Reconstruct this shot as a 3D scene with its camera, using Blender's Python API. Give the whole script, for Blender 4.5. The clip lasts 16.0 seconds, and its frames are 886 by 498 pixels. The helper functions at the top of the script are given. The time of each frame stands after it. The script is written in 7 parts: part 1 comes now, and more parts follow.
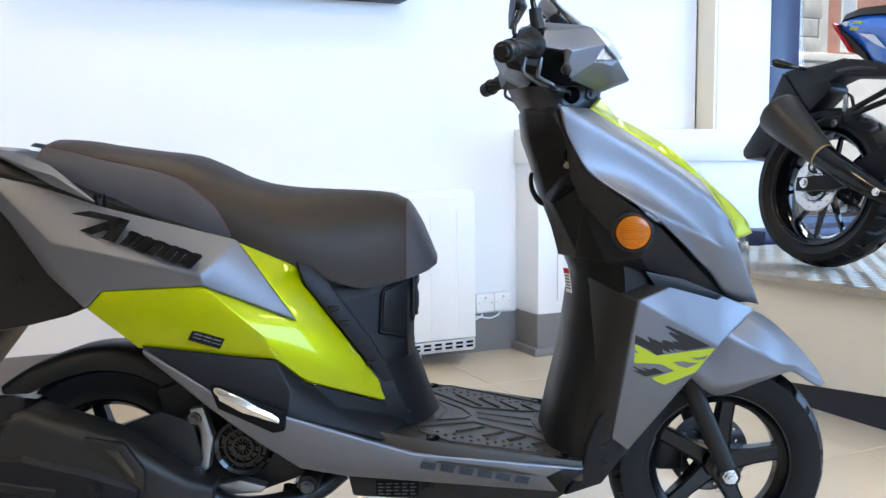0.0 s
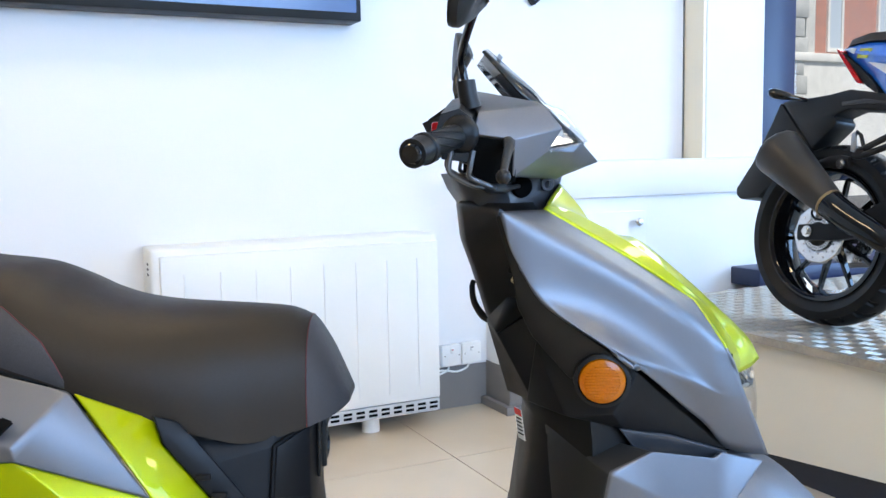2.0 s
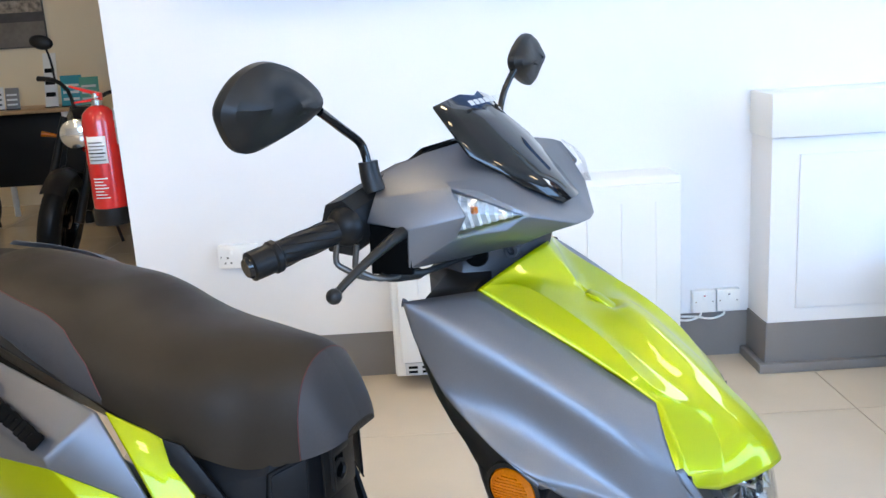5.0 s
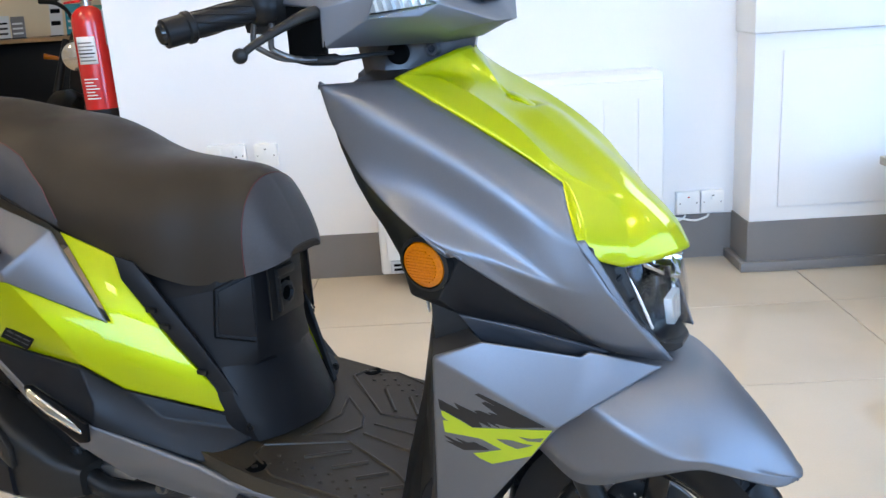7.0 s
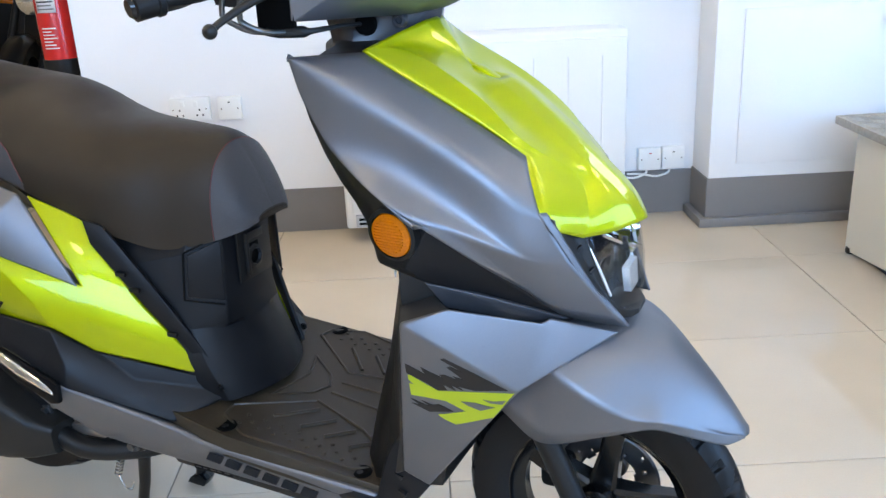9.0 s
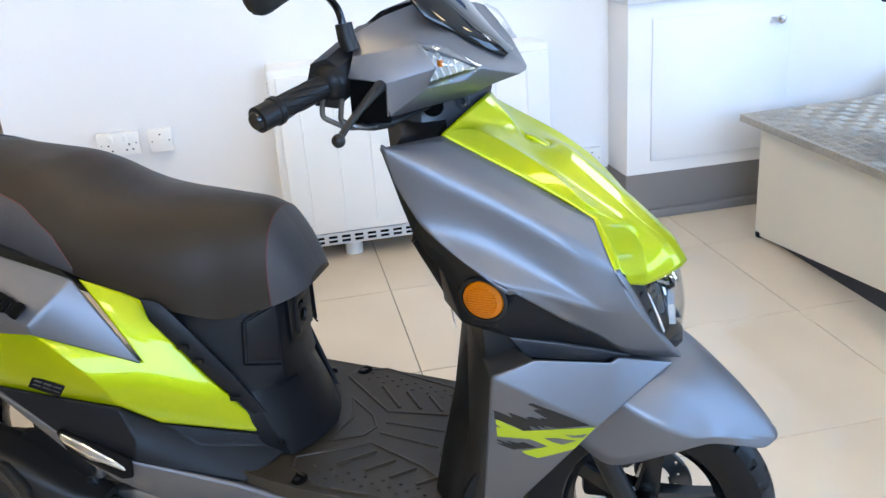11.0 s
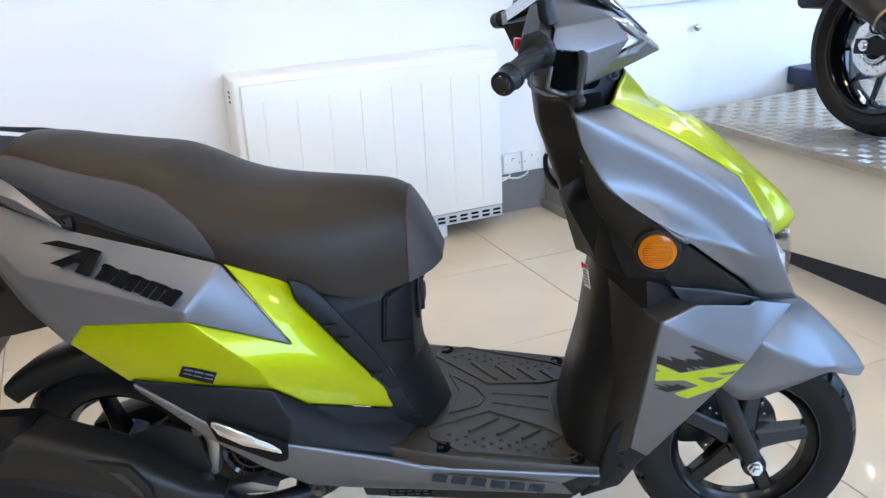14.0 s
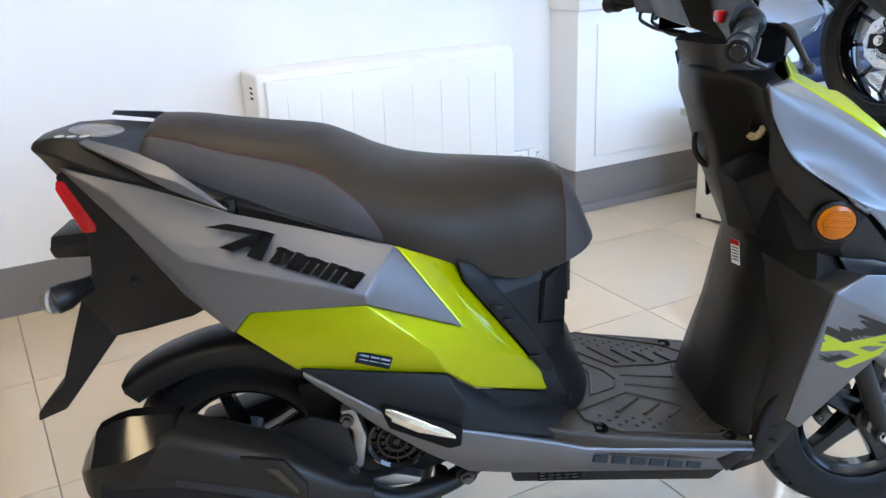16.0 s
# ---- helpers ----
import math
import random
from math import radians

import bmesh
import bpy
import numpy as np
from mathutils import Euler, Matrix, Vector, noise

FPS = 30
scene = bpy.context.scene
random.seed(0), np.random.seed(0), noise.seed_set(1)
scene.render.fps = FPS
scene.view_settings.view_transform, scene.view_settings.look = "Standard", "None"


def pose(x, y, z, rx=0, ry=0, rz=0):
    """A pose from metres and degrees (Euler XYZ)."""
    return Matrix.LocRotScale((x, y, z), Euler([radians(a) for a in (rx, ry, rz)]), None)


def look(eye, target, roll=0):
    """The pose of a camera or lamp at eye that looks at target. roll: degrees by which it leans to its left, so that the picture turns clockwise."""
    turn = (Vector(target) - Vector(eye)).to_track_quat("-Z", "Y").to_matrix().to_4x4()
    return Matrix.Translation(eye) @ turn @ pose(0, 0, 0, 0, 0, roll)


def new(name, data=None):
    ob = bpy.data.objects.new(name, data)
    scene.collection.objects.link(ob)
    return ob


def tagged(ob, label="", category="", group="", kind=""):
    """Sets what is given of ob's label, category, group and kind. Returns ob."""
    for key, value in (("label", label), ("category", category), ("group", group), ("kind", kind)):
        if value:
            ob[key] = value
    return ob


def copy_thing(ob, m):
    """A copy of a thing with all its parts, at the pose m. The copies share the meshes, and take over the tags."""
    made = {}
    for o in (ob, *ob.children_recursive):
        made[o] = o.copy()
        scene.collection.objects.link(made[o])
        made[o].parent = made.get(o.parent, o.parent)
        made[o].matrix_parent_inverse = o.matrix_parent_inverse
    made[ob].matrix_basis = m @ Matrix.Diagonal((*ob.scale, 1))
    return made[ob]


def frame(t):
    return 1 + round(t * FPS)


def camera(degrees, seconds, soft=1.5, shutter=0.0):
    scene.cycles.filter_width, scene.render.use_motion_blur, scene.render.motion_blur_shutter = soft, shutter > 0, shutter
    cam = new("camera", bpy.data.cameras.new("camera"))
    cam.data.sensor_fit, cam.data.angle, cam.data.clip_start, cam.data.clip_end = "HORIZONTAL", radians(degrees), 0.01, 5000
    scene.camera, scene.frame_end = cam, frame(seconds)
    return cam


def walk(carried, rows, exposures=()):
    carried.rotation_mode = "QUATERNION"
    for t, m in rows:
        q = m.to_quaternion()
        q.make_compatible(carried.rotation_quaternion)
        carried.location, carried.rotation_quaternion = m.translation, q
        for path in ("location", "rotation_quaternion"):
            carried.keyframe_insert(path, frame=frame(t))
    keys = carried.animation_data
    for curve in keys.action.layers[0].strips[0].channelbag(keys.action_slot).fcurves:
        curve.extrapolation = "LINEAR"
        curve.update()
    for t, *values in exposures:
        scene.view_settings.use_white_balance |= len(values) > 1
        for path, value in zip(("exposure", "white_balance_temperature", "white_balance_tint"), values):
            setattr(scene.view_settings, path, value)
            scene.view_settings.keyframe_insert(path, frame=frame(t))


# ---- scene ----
cam = camera(53.5, 16.0)
PATH = [
    (0, (-2.002, 0.345, 0.87), (-1.154, 2.145, 0.672), -0.6),
    (0.5, (-1.932, 0.43, 0.879), (-1.067, 2.225, 0.706), -1.1),
    (1, (-1.863, 0.542, 0.913), (-0.973, 2.325, 0.74), -1.5),
    (1.5, (-1.796, 0.645, 0.97), (-0.883, 2.414, 0.781), -1.2),
    (2, (-1.721, 0.674, 1.031), (-0.849, 2.463, 0.826), -1.0),
    (2.5, (-1.631, 0.73, 1.162), (-0.835, 2.536, 0.839), 0.2),
    (3, (-1.541, 0.757, 1.266), (-0.874, 2.591, 0.828), 0.1),
    (3.2, (-1.506, 0.773, 1.292), (-0.882, 2.610, 0.809), 0.2),
    (5.3, (-1.087, 0.635, 1.242), (-1.155, 2.582, 0.788), -3.7),
    (5.5, (-1.072, 0.634, 1.218), (-1.164, 2.581, 0.773), -3.7),
    (6, (-1.043, 0.603, 1.17), (-1.151, 2.549, 0.718), -3.7),
    (6.5, (-1.026, 0.577, 1.115), (-1.106, 2.51, 0.611), -3.6),
    (7, (-1.009, 0.548, 1.063), (-1.06, 2.467, 0.502), -3.7),
    (7.5, (-0.989, 0.538, 1.026), (-1.023, 2.432, 0.386), -3.5),
    (8, (-0.97, 0.515, 0.995), (-0.999, 2.392, 0.303), -4.0),
    (8.5, (-0.985, 0.516, 1.037), (-0.991, 2.39, 0.34), -3.5),
    (9, (-1.01, 0.526, 1.102), (-0.986, 2.406, 0.421), -2.8),
    (9.2, (-1.016, 0.526, 1.134), (-0.988, 2.409, 0.462), -2.4),
    (11.3, (-1.377, 0.483, 1.271), (-0.973, 2.292, 0.518), -4.5),
    (11.5, (-1.423, 0.487, 1.273), (-0.968, 2.28, 0.514), -4.5),
    (12, (-1.5, 0.487, 1.26), (-0.965, 2.264, 0.515), -4.6),
    (12.5, (-1.57, 0.485, 1.248), (-0.969, 2.249, 0.521), -4.2),
    (13, (-1.644, 0.492, 1.245), (-1.019, 2.251, 0.527), -4.0),
    (13.5, (-1.728, 0.504, 1.241), (-1.078, 2.258, 0.533), -3.9),
    (14, (-1.837, 0.533, 1.241), (-1.133, 2.267, 0.537), -3.2),
    (14.5, (-1.943, 0.564, 1.227), (-1.191, 2.285, 0.541), -2.8),
    (15, (-2.038, 0.606, 1.217), (-1.248, 2.313, 0.538), -2.5),
    (15.5, (-2.128, 0.651, 1.214), (-1.303, 2.34, 0.533), -2.3),
    (16, (-2.22, 0.721, 1.205), (-1.331, 2.374, 0.514), -2.3),
]
walk(cam, [(t, look(eye, target, roll)) for t, eye, target, roll in PATH])

# ---- world and light ----
scene.view_settings.exposure = 0.0
world = bpy.data.worlds.new("world")
scene.world = world
world.use_nodes = True
wn = world.node_tree
sky = wn.nodes.new("ShaderNodeTexSky")
sky.sky_type, sky.sun_disc = "NISHITA", False
sky.sun_elevation, sky.sun_rotation = radians(60), radians(188)
wn.links.new(sky.outputs[0], wn.nodes["Background"].inputs[0])
wn.nodes["Background"].inputs[1].default_value = 0.12


def lamp(name, kind, m, power, colour, **kw):
    data = bpy.data.lights.new(name, kind)
    data.energy, data.color = power, colour
    for key, value in kw.items():
        if key == "size":
            data.size = value
        elif key == "size_y":
            data.shape, data.size_y = "RECTANGLE", value
        elif key == "angle":
            data.angle = value
    ob = new(name, data)
    ob.matrix_world = m
    return ob


# sun outside the shop front, daylight of the two shop windows behind the camera and of the street window
lamp("sun", "SUN", look((1.7, 1.0, 9), (2.4, 6.0, 0)), 5.0, (1.0, 0.95, 0.87), angle=radians(0.5))
lamp("daylight_front", "AREA", look((-0.6, -2.55, 2.10), (-0.6, 3.0, 1.30)), 214, (0.420, 0.690, 1.14), size=3.6, size_y=1.5)
lamp("daylight_side", "AREA", look((3.55, 0.2, 1.55), (-1.0, 1.6, 1.0)), 160, (0.38, 0.67, 1.16), size=3.0, size_y=2.0)
lamp("daylight_street", "AREA", look((2.45, 3.70, 2.35), (1.5, 0.4, 0.4)), 40, (0.78, 0.88, 1.0), size=1.8, size_y=0.5)

# places of the other ceiling lights
LIGHTS = [(-1.5, -1.0), (-1.5, 2.9), (0.6, 1.0), (0.6, -1.0), (1.9, 2.0), (-3.6, 1.0), (-3.6, -1.0), (-3.6, 2.9), (-5.6, 1.5), (-5.8, 7.4)]

# ---- materials ----


def material(name, colour, rough=0.5, metal=0.0, coat=0.0, grain=0.0, scale=200.0, bump=0.0, stain=0.0, stain_scale=4.0, spread=0.0, spec=0.5):
    """Principled surface with fine grain, larger stains and relief, in object metres."""
    m = bpy.data.materials.new(name)
    m.use_nodes = True
    nt = m.node_tree
    p = nt.nodes["Principled BSDF"]
    p.inputs["Roughness"].default_value = rough
    p.inputs["Metallic"].default_value = metal
    p.inputs["Coat Weight"].default_value = coat
    p.inputs["Coat Roughness"].default_value = 0.05
    p.inputs["Specular IOR Level"].default_value = spec
    p.inputs["Base Color"].default_value = (*colour, 1)
    co = nt.nodes.new("ShaderNodeTexCoord")
    last = None
    if grain or stain:
        n1 = nt.nodes.new("ShaderNodeTexNoise")
        n1.inputs["Scale"].default_value, n1.inputs["Detail"].default_value = scale, 3
        n2 = nt.nodes.new("ShaderNodeTexNoise")
        n2.inputs["Scale"].default_value, n2.inputs["Detail"].default_value = stain_scale, 5
        nt.links.new(co.outputs["Object"], n1.inputs["Vector"])
        nt.links.new(co.outputs["Object"], n2.inputs["Vector"])
        for tex, amount in ((n1, grain), (n2, stain)):
            if not amount:
                continue
            mp = nt.nodes.new("ShaderNodeMapRange")
            mp.inputs["From Min"].default_value, mp.inputs["From Max"].default_value = 0.3, 0.7
            mp.inputs["To Min"].default_value, mp.inputs["To Max"].default_value = 1 - amount, 1 + amount
            nt.links.new(tex.outputs["Fac"], mp.inputs["Value"])
            mix = nt.nodes.new("ShaderNodeMix")
            mix.data_type, mix.blend_type = "RGBA", "MULTIPLY"
            mix.inputs[0].default_value = 1
            if last:
                nt.links.new(last, mix.inputs[6])
            else:
                mix.inputs[6].default_value = (*colour, 1)
            nt.links.new(mp.outputs[0], mix.inputs[7])
            last = mix.outputs[2]
        rm = nt.nodes.new("ShaderNodeMapRange")
        rm.inputs["From Min"].default_value, rm.inputs["From Max"].default_value = 0.3, 0.7
        rm.inputs["To Min"].default_value, rm.inputs["To Max"].default_value = max(0.0, rough * (1 - stain - 0.08)), min(1.0, rough * (1 + stain + 0.08))
        nt.links.new(n2.outputs["Fac"], rm.inputs["Value"])
        nt.links.new(rm.outputs[0], p.inputs["Roughness"])
        if bump:
            b = nt.nodes.new("ShaderNodeBump")
            b.inputs["Strength"].default_value, b.inputs["Distance"].default_value = bump, 0.001
            nt.links.new(n1.outputs["Fac"], b.inputs["Height"])
            nt.links.new(b.outputs[0], p.inputs["Normal"])
    if spread:
        oi = nt.nodes.new("ShaderNodeObjectInfo")
        mp = nt.nodes.new("ShaderNodeMapRange")
        mp.inputs["To Min"].default_value, mp.inputs["To Max"].default_value = 1 - spread, 1 + spread
        nt.links.new(oi.outputs["Random"], mp.inputs["Value"])
        mix = nt.nodes.new("ShaderNodeMix")
        mix.data_type, mix.blend_type = "RGBA", "MULTIPLY"
        mix.inputs[0].default_value = 1
        if last:
            nt.links.new(last, mix.inputs[6])
        else:
            mix.inputs[6].default_value = (*colour, 1)
        nt.links.new(mp.outputs[0], mix.inputs[7])
        last = mix.outputs[2]
    if last:
        nt.links.new(last, p.inputs["Base Color"])
    return m


def lens(name, tint=(1, 1, 1), rough=0.02, rise=0.5, least=0.04):
    """Thin clear plastic: lets light straight through, with a gloss that rises at the rim."""
    m = bpy.data.materials.new(name)
    m.use_nodes = True
    nt = m.node_tree
    clear, gloss, mix, rim, power, scale = (nt.nodes.new(k) for k in ("ShaderNodeBsdfTransparent", "ShaderNodeBsdfGlossy", "ShaderNodeMixShader", "ShaderNodeLayerWeight", "ShaderNodeMath", "ShaderNodeMath"))
    clear.inputs[0].default_value = (*tint, 1)
    gloss.inputs["Roughness"].default_value = rough
    rim.inputs["Blend"].default_value = 0.5
    power.operation, scale.operation = "POWER", "MULTIPLY_ADD"
    power.inputs[1].default_value = 3.0
    scale.inputs[1].default_value, scale.inputs[2].default_value = rise, least
    nt.links.new(rim.outputs["Facing"], power.inputs[0])
    nt.links.new(power.outputs[0], scale.inputs[0])
    nt.links.new(scale.outputs[0], mix.inputs[0])
    nt.links.new(clear.outputs[0], mix.inputs[1])
    nt.links.new(gloss.outputs[0], mix.inputs[2])
    nt.links.new(mix.outputs[0], nt.nodes["Material Output"].inputs[0])
    return m


def glow(name, colour, strength):
    m = bpy.data.materials.new(name)
    m.use_nodes = True
    p = m.node_tree.nodes["Principled BSDF"]
    p.inputs["Base Color"].default_value = (*colour, 1)
    p.inputs["Emission Color"].default_value = (*colour, 1)
    p.inputs["Emission Strength"].default_value = strength
    return m


WALL = material("wall_paint", (0.80, 0.80, 0.805), 0.55, grain=0.01, scale=350, bump=0.06, stain=0.02, stain_scale=1.2)
SKIRT = material("skirting_paint", (0.19, 0.18, 0.175), 0.45, grain=0.03, scale=300, bump=0.05, stain=0.07, stain_scale=3)
TILE = material("floor_tile", (0.585, 0.495, 0.380), 0.055, grain=0.015, scale=220, stain=0.05, stain_scale=2.5, spread=0.03)
GROUT = material("grout", (0.22, 0.19, 0.15), 0.9, grain=0.2, scale=120, stain=0.2)
CEIL = material("ceiling_paint", (0.78, 0.77, 0.75), 0.8, grain=0.01, scale=200, stain=0.02)
GREY = material("matt_grey_paint", (0.158, 0.165, 0.184), 0.46, metal=0.85, grain=0.10, scale=1800, bump=0.06, stain=0.02, stain_scale=6, spec=0.45)
LIME = material("lime_paint", (0.340, 0.375, 0.0), 0.36, metal=0.42, coat=0.48, grain=0.06, scale=2200, stain=0.02, stain_scale=5, spec=0.05)
LIME.node_tree.nodes["Principled BSDF"].inputs["Coat Roughness"].default_value = 0.02
BLACK = material("black_plastic", (0.0075, 0.0072, 0.0072), 0.42, grain=0.15, scale=900, bump=0.12, stain=0.08, stain_scale=14, spec=0.30)
SATIN = material("satin_charcoal", (0.034, 0.036, 0.042), 0.32, grain=0.1, scale=900, bump=0.1, stain=0.05, stain_scale=14, spec=0.4)
DARK = material("charcoal_plastic", (0.0070, 0.0072, 0.0084), 0.46, grain=0.15, scale=900, bump=0.15, stain=0.08, stain_scale=14, spec=0.20)
SKIRTING = material("warm_charcoal_plastic", (0.019, 0.0175, 0.0165), 0.44, grain=0.15, scale=900, bump=0.15, stain=0.08, stain_scale=14, spec=0.28)
GLOSS = material("gloss_black", (0.004, 0.004, 0.0045), 0.05, spec=0.40)
FLOORB = material("footboard_plastic", (0.030, 0.0225, 0.0140), 0.42, grain=0.2, scale=700, bump=0.25, stain=0.12, stain_scale=18, spec=0.32)
SEAT = material("seat_vinyl", (0.023, 0.0165, 0.0108), 0.46, grain=0.18, scale=900, bump=0.35, stain=0.05, stain_scale=9, spec=0.25)
SEATG = material("grey_seat_vinyl", (0.054, 0.051, 0.053), 0.50, grain=0.18, scale=900, bump=0.35, stain=0.05, stain_scale=9, spec=0.25)
STITCH = material("red_thread", (0.12, 0.025, 0.025), 0.8)
RUBBER = material("tyre_rubber", (0.0060, 0.0060, 0.0064), 0.40, grain=0.2, scale=500, bump=0.2, stain=0.15, stain_scale=20, spec=0.20)
RIM = material("black_rim", (0.0030, 0.0030, 0.0032), 0.24, coat=0.10, grain=0.1, scale=400, spec=0.32)
STEEL = material("steel", (0.62, 0.62, 0.62), 0.25, metal=1.0, grain=0.06, scale=500, stain=0.08, stain_scale=30)
CHROME = material("polished_alloy", (0.82, 0.81, 0.78), 0.12, metal=1.0, grain=0.04, scale=300, stain=0.06, stain_scale=30)
ALLOY = material("cast_alloy", (0.35, 0.35, 0.35), 0.45, metal=1.0, grain=0.12, scale=400, bump=0.2, stain=0.15, stain_scale=30)
ORANGE = material("amber_reflector", (0.45, 0.115, 0.0000), 0.20, coat=0.2, grain=0.15, scale=420, bump=0.2, spec=0.25)
SILVERED = material("silvered_plastic", (0.80, 0.80, 0.79), 0.16, metal=0.55, grain=0.1, scale=120, bump=0.3)
RED = material("red_lens", (0.42, 0.006, 0.008), 0.10, coat=0.2, spec=0.3)
CLEAR = lens("clear_lens", (0.95, 0.96, 0.97))
COVER = lens("headlamp_cover", (0.90, 0.91, 0.92), rise=0.25, least=0.015)
SMOKE = material("smoked_screen", (0.006, 0.0055, 0.005), 0.06, coat=0.15, spec=0.35)
WHITEP = material("white_plastic", (0.82, 0.82, 0.80), 0.35, grain=0.01, scale=300, stain=0.015, stain_scale=5)
LAMINATE = material("cream_laminate", (0.70, 0.655, 0.56), 0.42, grain=0.02, scale=300, stain=0.03, stain_scale=3)
TREAD = material("chequer_plate", (0.42, 0.38, 0.32), 0.48, metal=0.7, grain=0.12, scale=90, bump=0.2, stain=0.15, stain_scale=7)
NAVY = material("navy_frame", (0.012, 0.022, 0.07), 0.35, grain=0.05, scale=300, stain=0.06)
DECK = material("dark_plinth", (0.012, 0.016, 0.03), 0.5, grain=0.1, scale=200, stain=0.1)
WOOD = material("beech_top", (0.42, 0.25, 0.11), 0.4, grain=0.15, scale=60, stain=0.12, stain_scale=9)
BLUE = material("blue_fairing", (0.015, 0.14, 0.62), 0.16, coat=1.0, grain=0.03, scale=800)
EXTRED = material("extinguisher_red", (0.55, 0.015, 0.012), 0.25, coat=0.6, grain=0.03, scale=400)
PAPER = material("paper", (0.75, 0.75, 0.73), 0.6, grain=0.02, scale=200)
# near-black colour painted in place of the shade inside holes and recesses
HOLE_SHADE = material("painted_hole_shade", (0.002, 0.002, 0.002), 0.9, spec=0.05)
MUFFLER = material("muffler_paint", (0.0135, 0.0120, 0.0105), 0.42, grain=0.15, scale=700, bump=0.15, stain=0.1, stain_scale=12, spec=0.28)
DISC = material("dark_steel", (0.11, 0.11, 0.112), 0.35, metal=0.9, grain=0.08, scale=400, stain=0.1, stain_scale=25)
# near-black for print, also painted as the shade in slots and pin holes
INK = material("ink_and_slot_shade", (0.003, 0.003, 0.0033), 0.55, spec=0.10)
SILVER = material("silver_print", (0.62, 0.62, 0.62), 0.3, metal=0.6)
BEIGE = material("beige_wall", (0.80, 0.69, 0.50), 0.6, grain=0.01, scale=300, stain=0.03, stain_scale=1.5)
CREAM = material("reveal_paint", (0.86, 0.77, 0.60), 0.6, grain=0.01, scale=300, stain=0.02, stain_scale=2)
BRICK = material("brick", (0.52, 0.24, 0.17), 0.85, grain=0.25, scale=60, bump=0.3, stain=0.2, stain_scale=6, spread=0.2)
STONE = material("pale_stone", (0.80, 0.78, 0.73), 0.8, grain=0.1, scale=40, stain=0.1)
ASPHALT = material("asphalt", (0.05, 0.05, 0.05), 0.9, grain=0.3, scale=80, stain=0.2)
TVSCREEN = material("blue_screen", (0.10, 0.17, 0.33), 0.15, grain=0.02, scale=30, stain=0.1, stain_scale=1.5)
LIGHTPANEL = glow("warm_diffuser", (1.0, 0.78, 0.475), 31.0)

# ---- building helpers ----


def part(name, bm, mat, parent=None, label="", smooth=True, sharp=35):
    """One mesh object from a bmesh, under a thing or a part."""
    if smooth:
        for face in bm.faces:
            face.smooth = True
        for e in bm.edges:
            if len(e.link_faces) == 2 and e.calc_face_angle(0) > radians(sharp):
                e.smooth = False
    me = bpy.data.meshes.new(name)
    bm.to_mesh(me)
    bm.free()
    for m in mat if isinstance(mat, (list, tuple)) else (mat,):
        me.materials.append(m)
    ob = new(name, me)
    ob.parent = parent
    if label:
        ob["label"] = label
    return ob


def thing(name, m, label, category, group="", kind=""):
    ob = new(name)
    ob.empty_display_size = 0.1
    ob.matrix_world = m
    return tagged(ob, label, category, group, kind)


def box(x0, x1, y0, y1, z0, z1, bevel=0.0, seg=2):
    bm = bmesh.new()
    bmesh.ops.create_cube(bm, size=1)
    bmesh.ops.scale(bm, vec=(abs(x1 - x0), abs(y1 - y0), abs(z1 - z0)), verts=bm.verts)
    bmesh.ops.translate(bm, vec=((x0 + x1) / 2, (y0 + y1) / 2, (z0 + z1) / 2), verts=bm.verts)
    if bevel:
        bmesh.ops.bevel(bm, geom=bm.edges[:], offset=bevel, segments=seg, affect="EDGES", profile=0.5)
    return bm


def lathe(profile, n=48, axis="Y", at=(0, 0, 0), closed=False):
    """Turns (radius, along) pairs about an axis."""
    bm = bmesh.new()
    rings = []
    for k in range(n):
        a = 2 * math.pi * k / n
        ring = []
        for r, h in profile:
            c, s = r * math.cos(a), r * math.sin(a)
            v = {"Y": (c, h, s), "Z": (c, s, h), "X": (h, c, s)}[axis]
            ring.append(bm.verts.new(Vector(v) + Vector(at)))
        rings.append(ring)
    m = len(profile)
    for k in range(n):
        a, b = rings[k], rings[(k + 1) % n]
        for j in range(m if closed else m - 1):
            bm.faces.new((a[j], a[(j + 1) % m], b[(j + 1) % m], b[j]))
    bmesh.ops.remove_doubles(bm, verts=bm.verts, dist=1e-6)
    bmesh.ops.recalc_face_normals(bm, faces=bm.faces)
    return bm


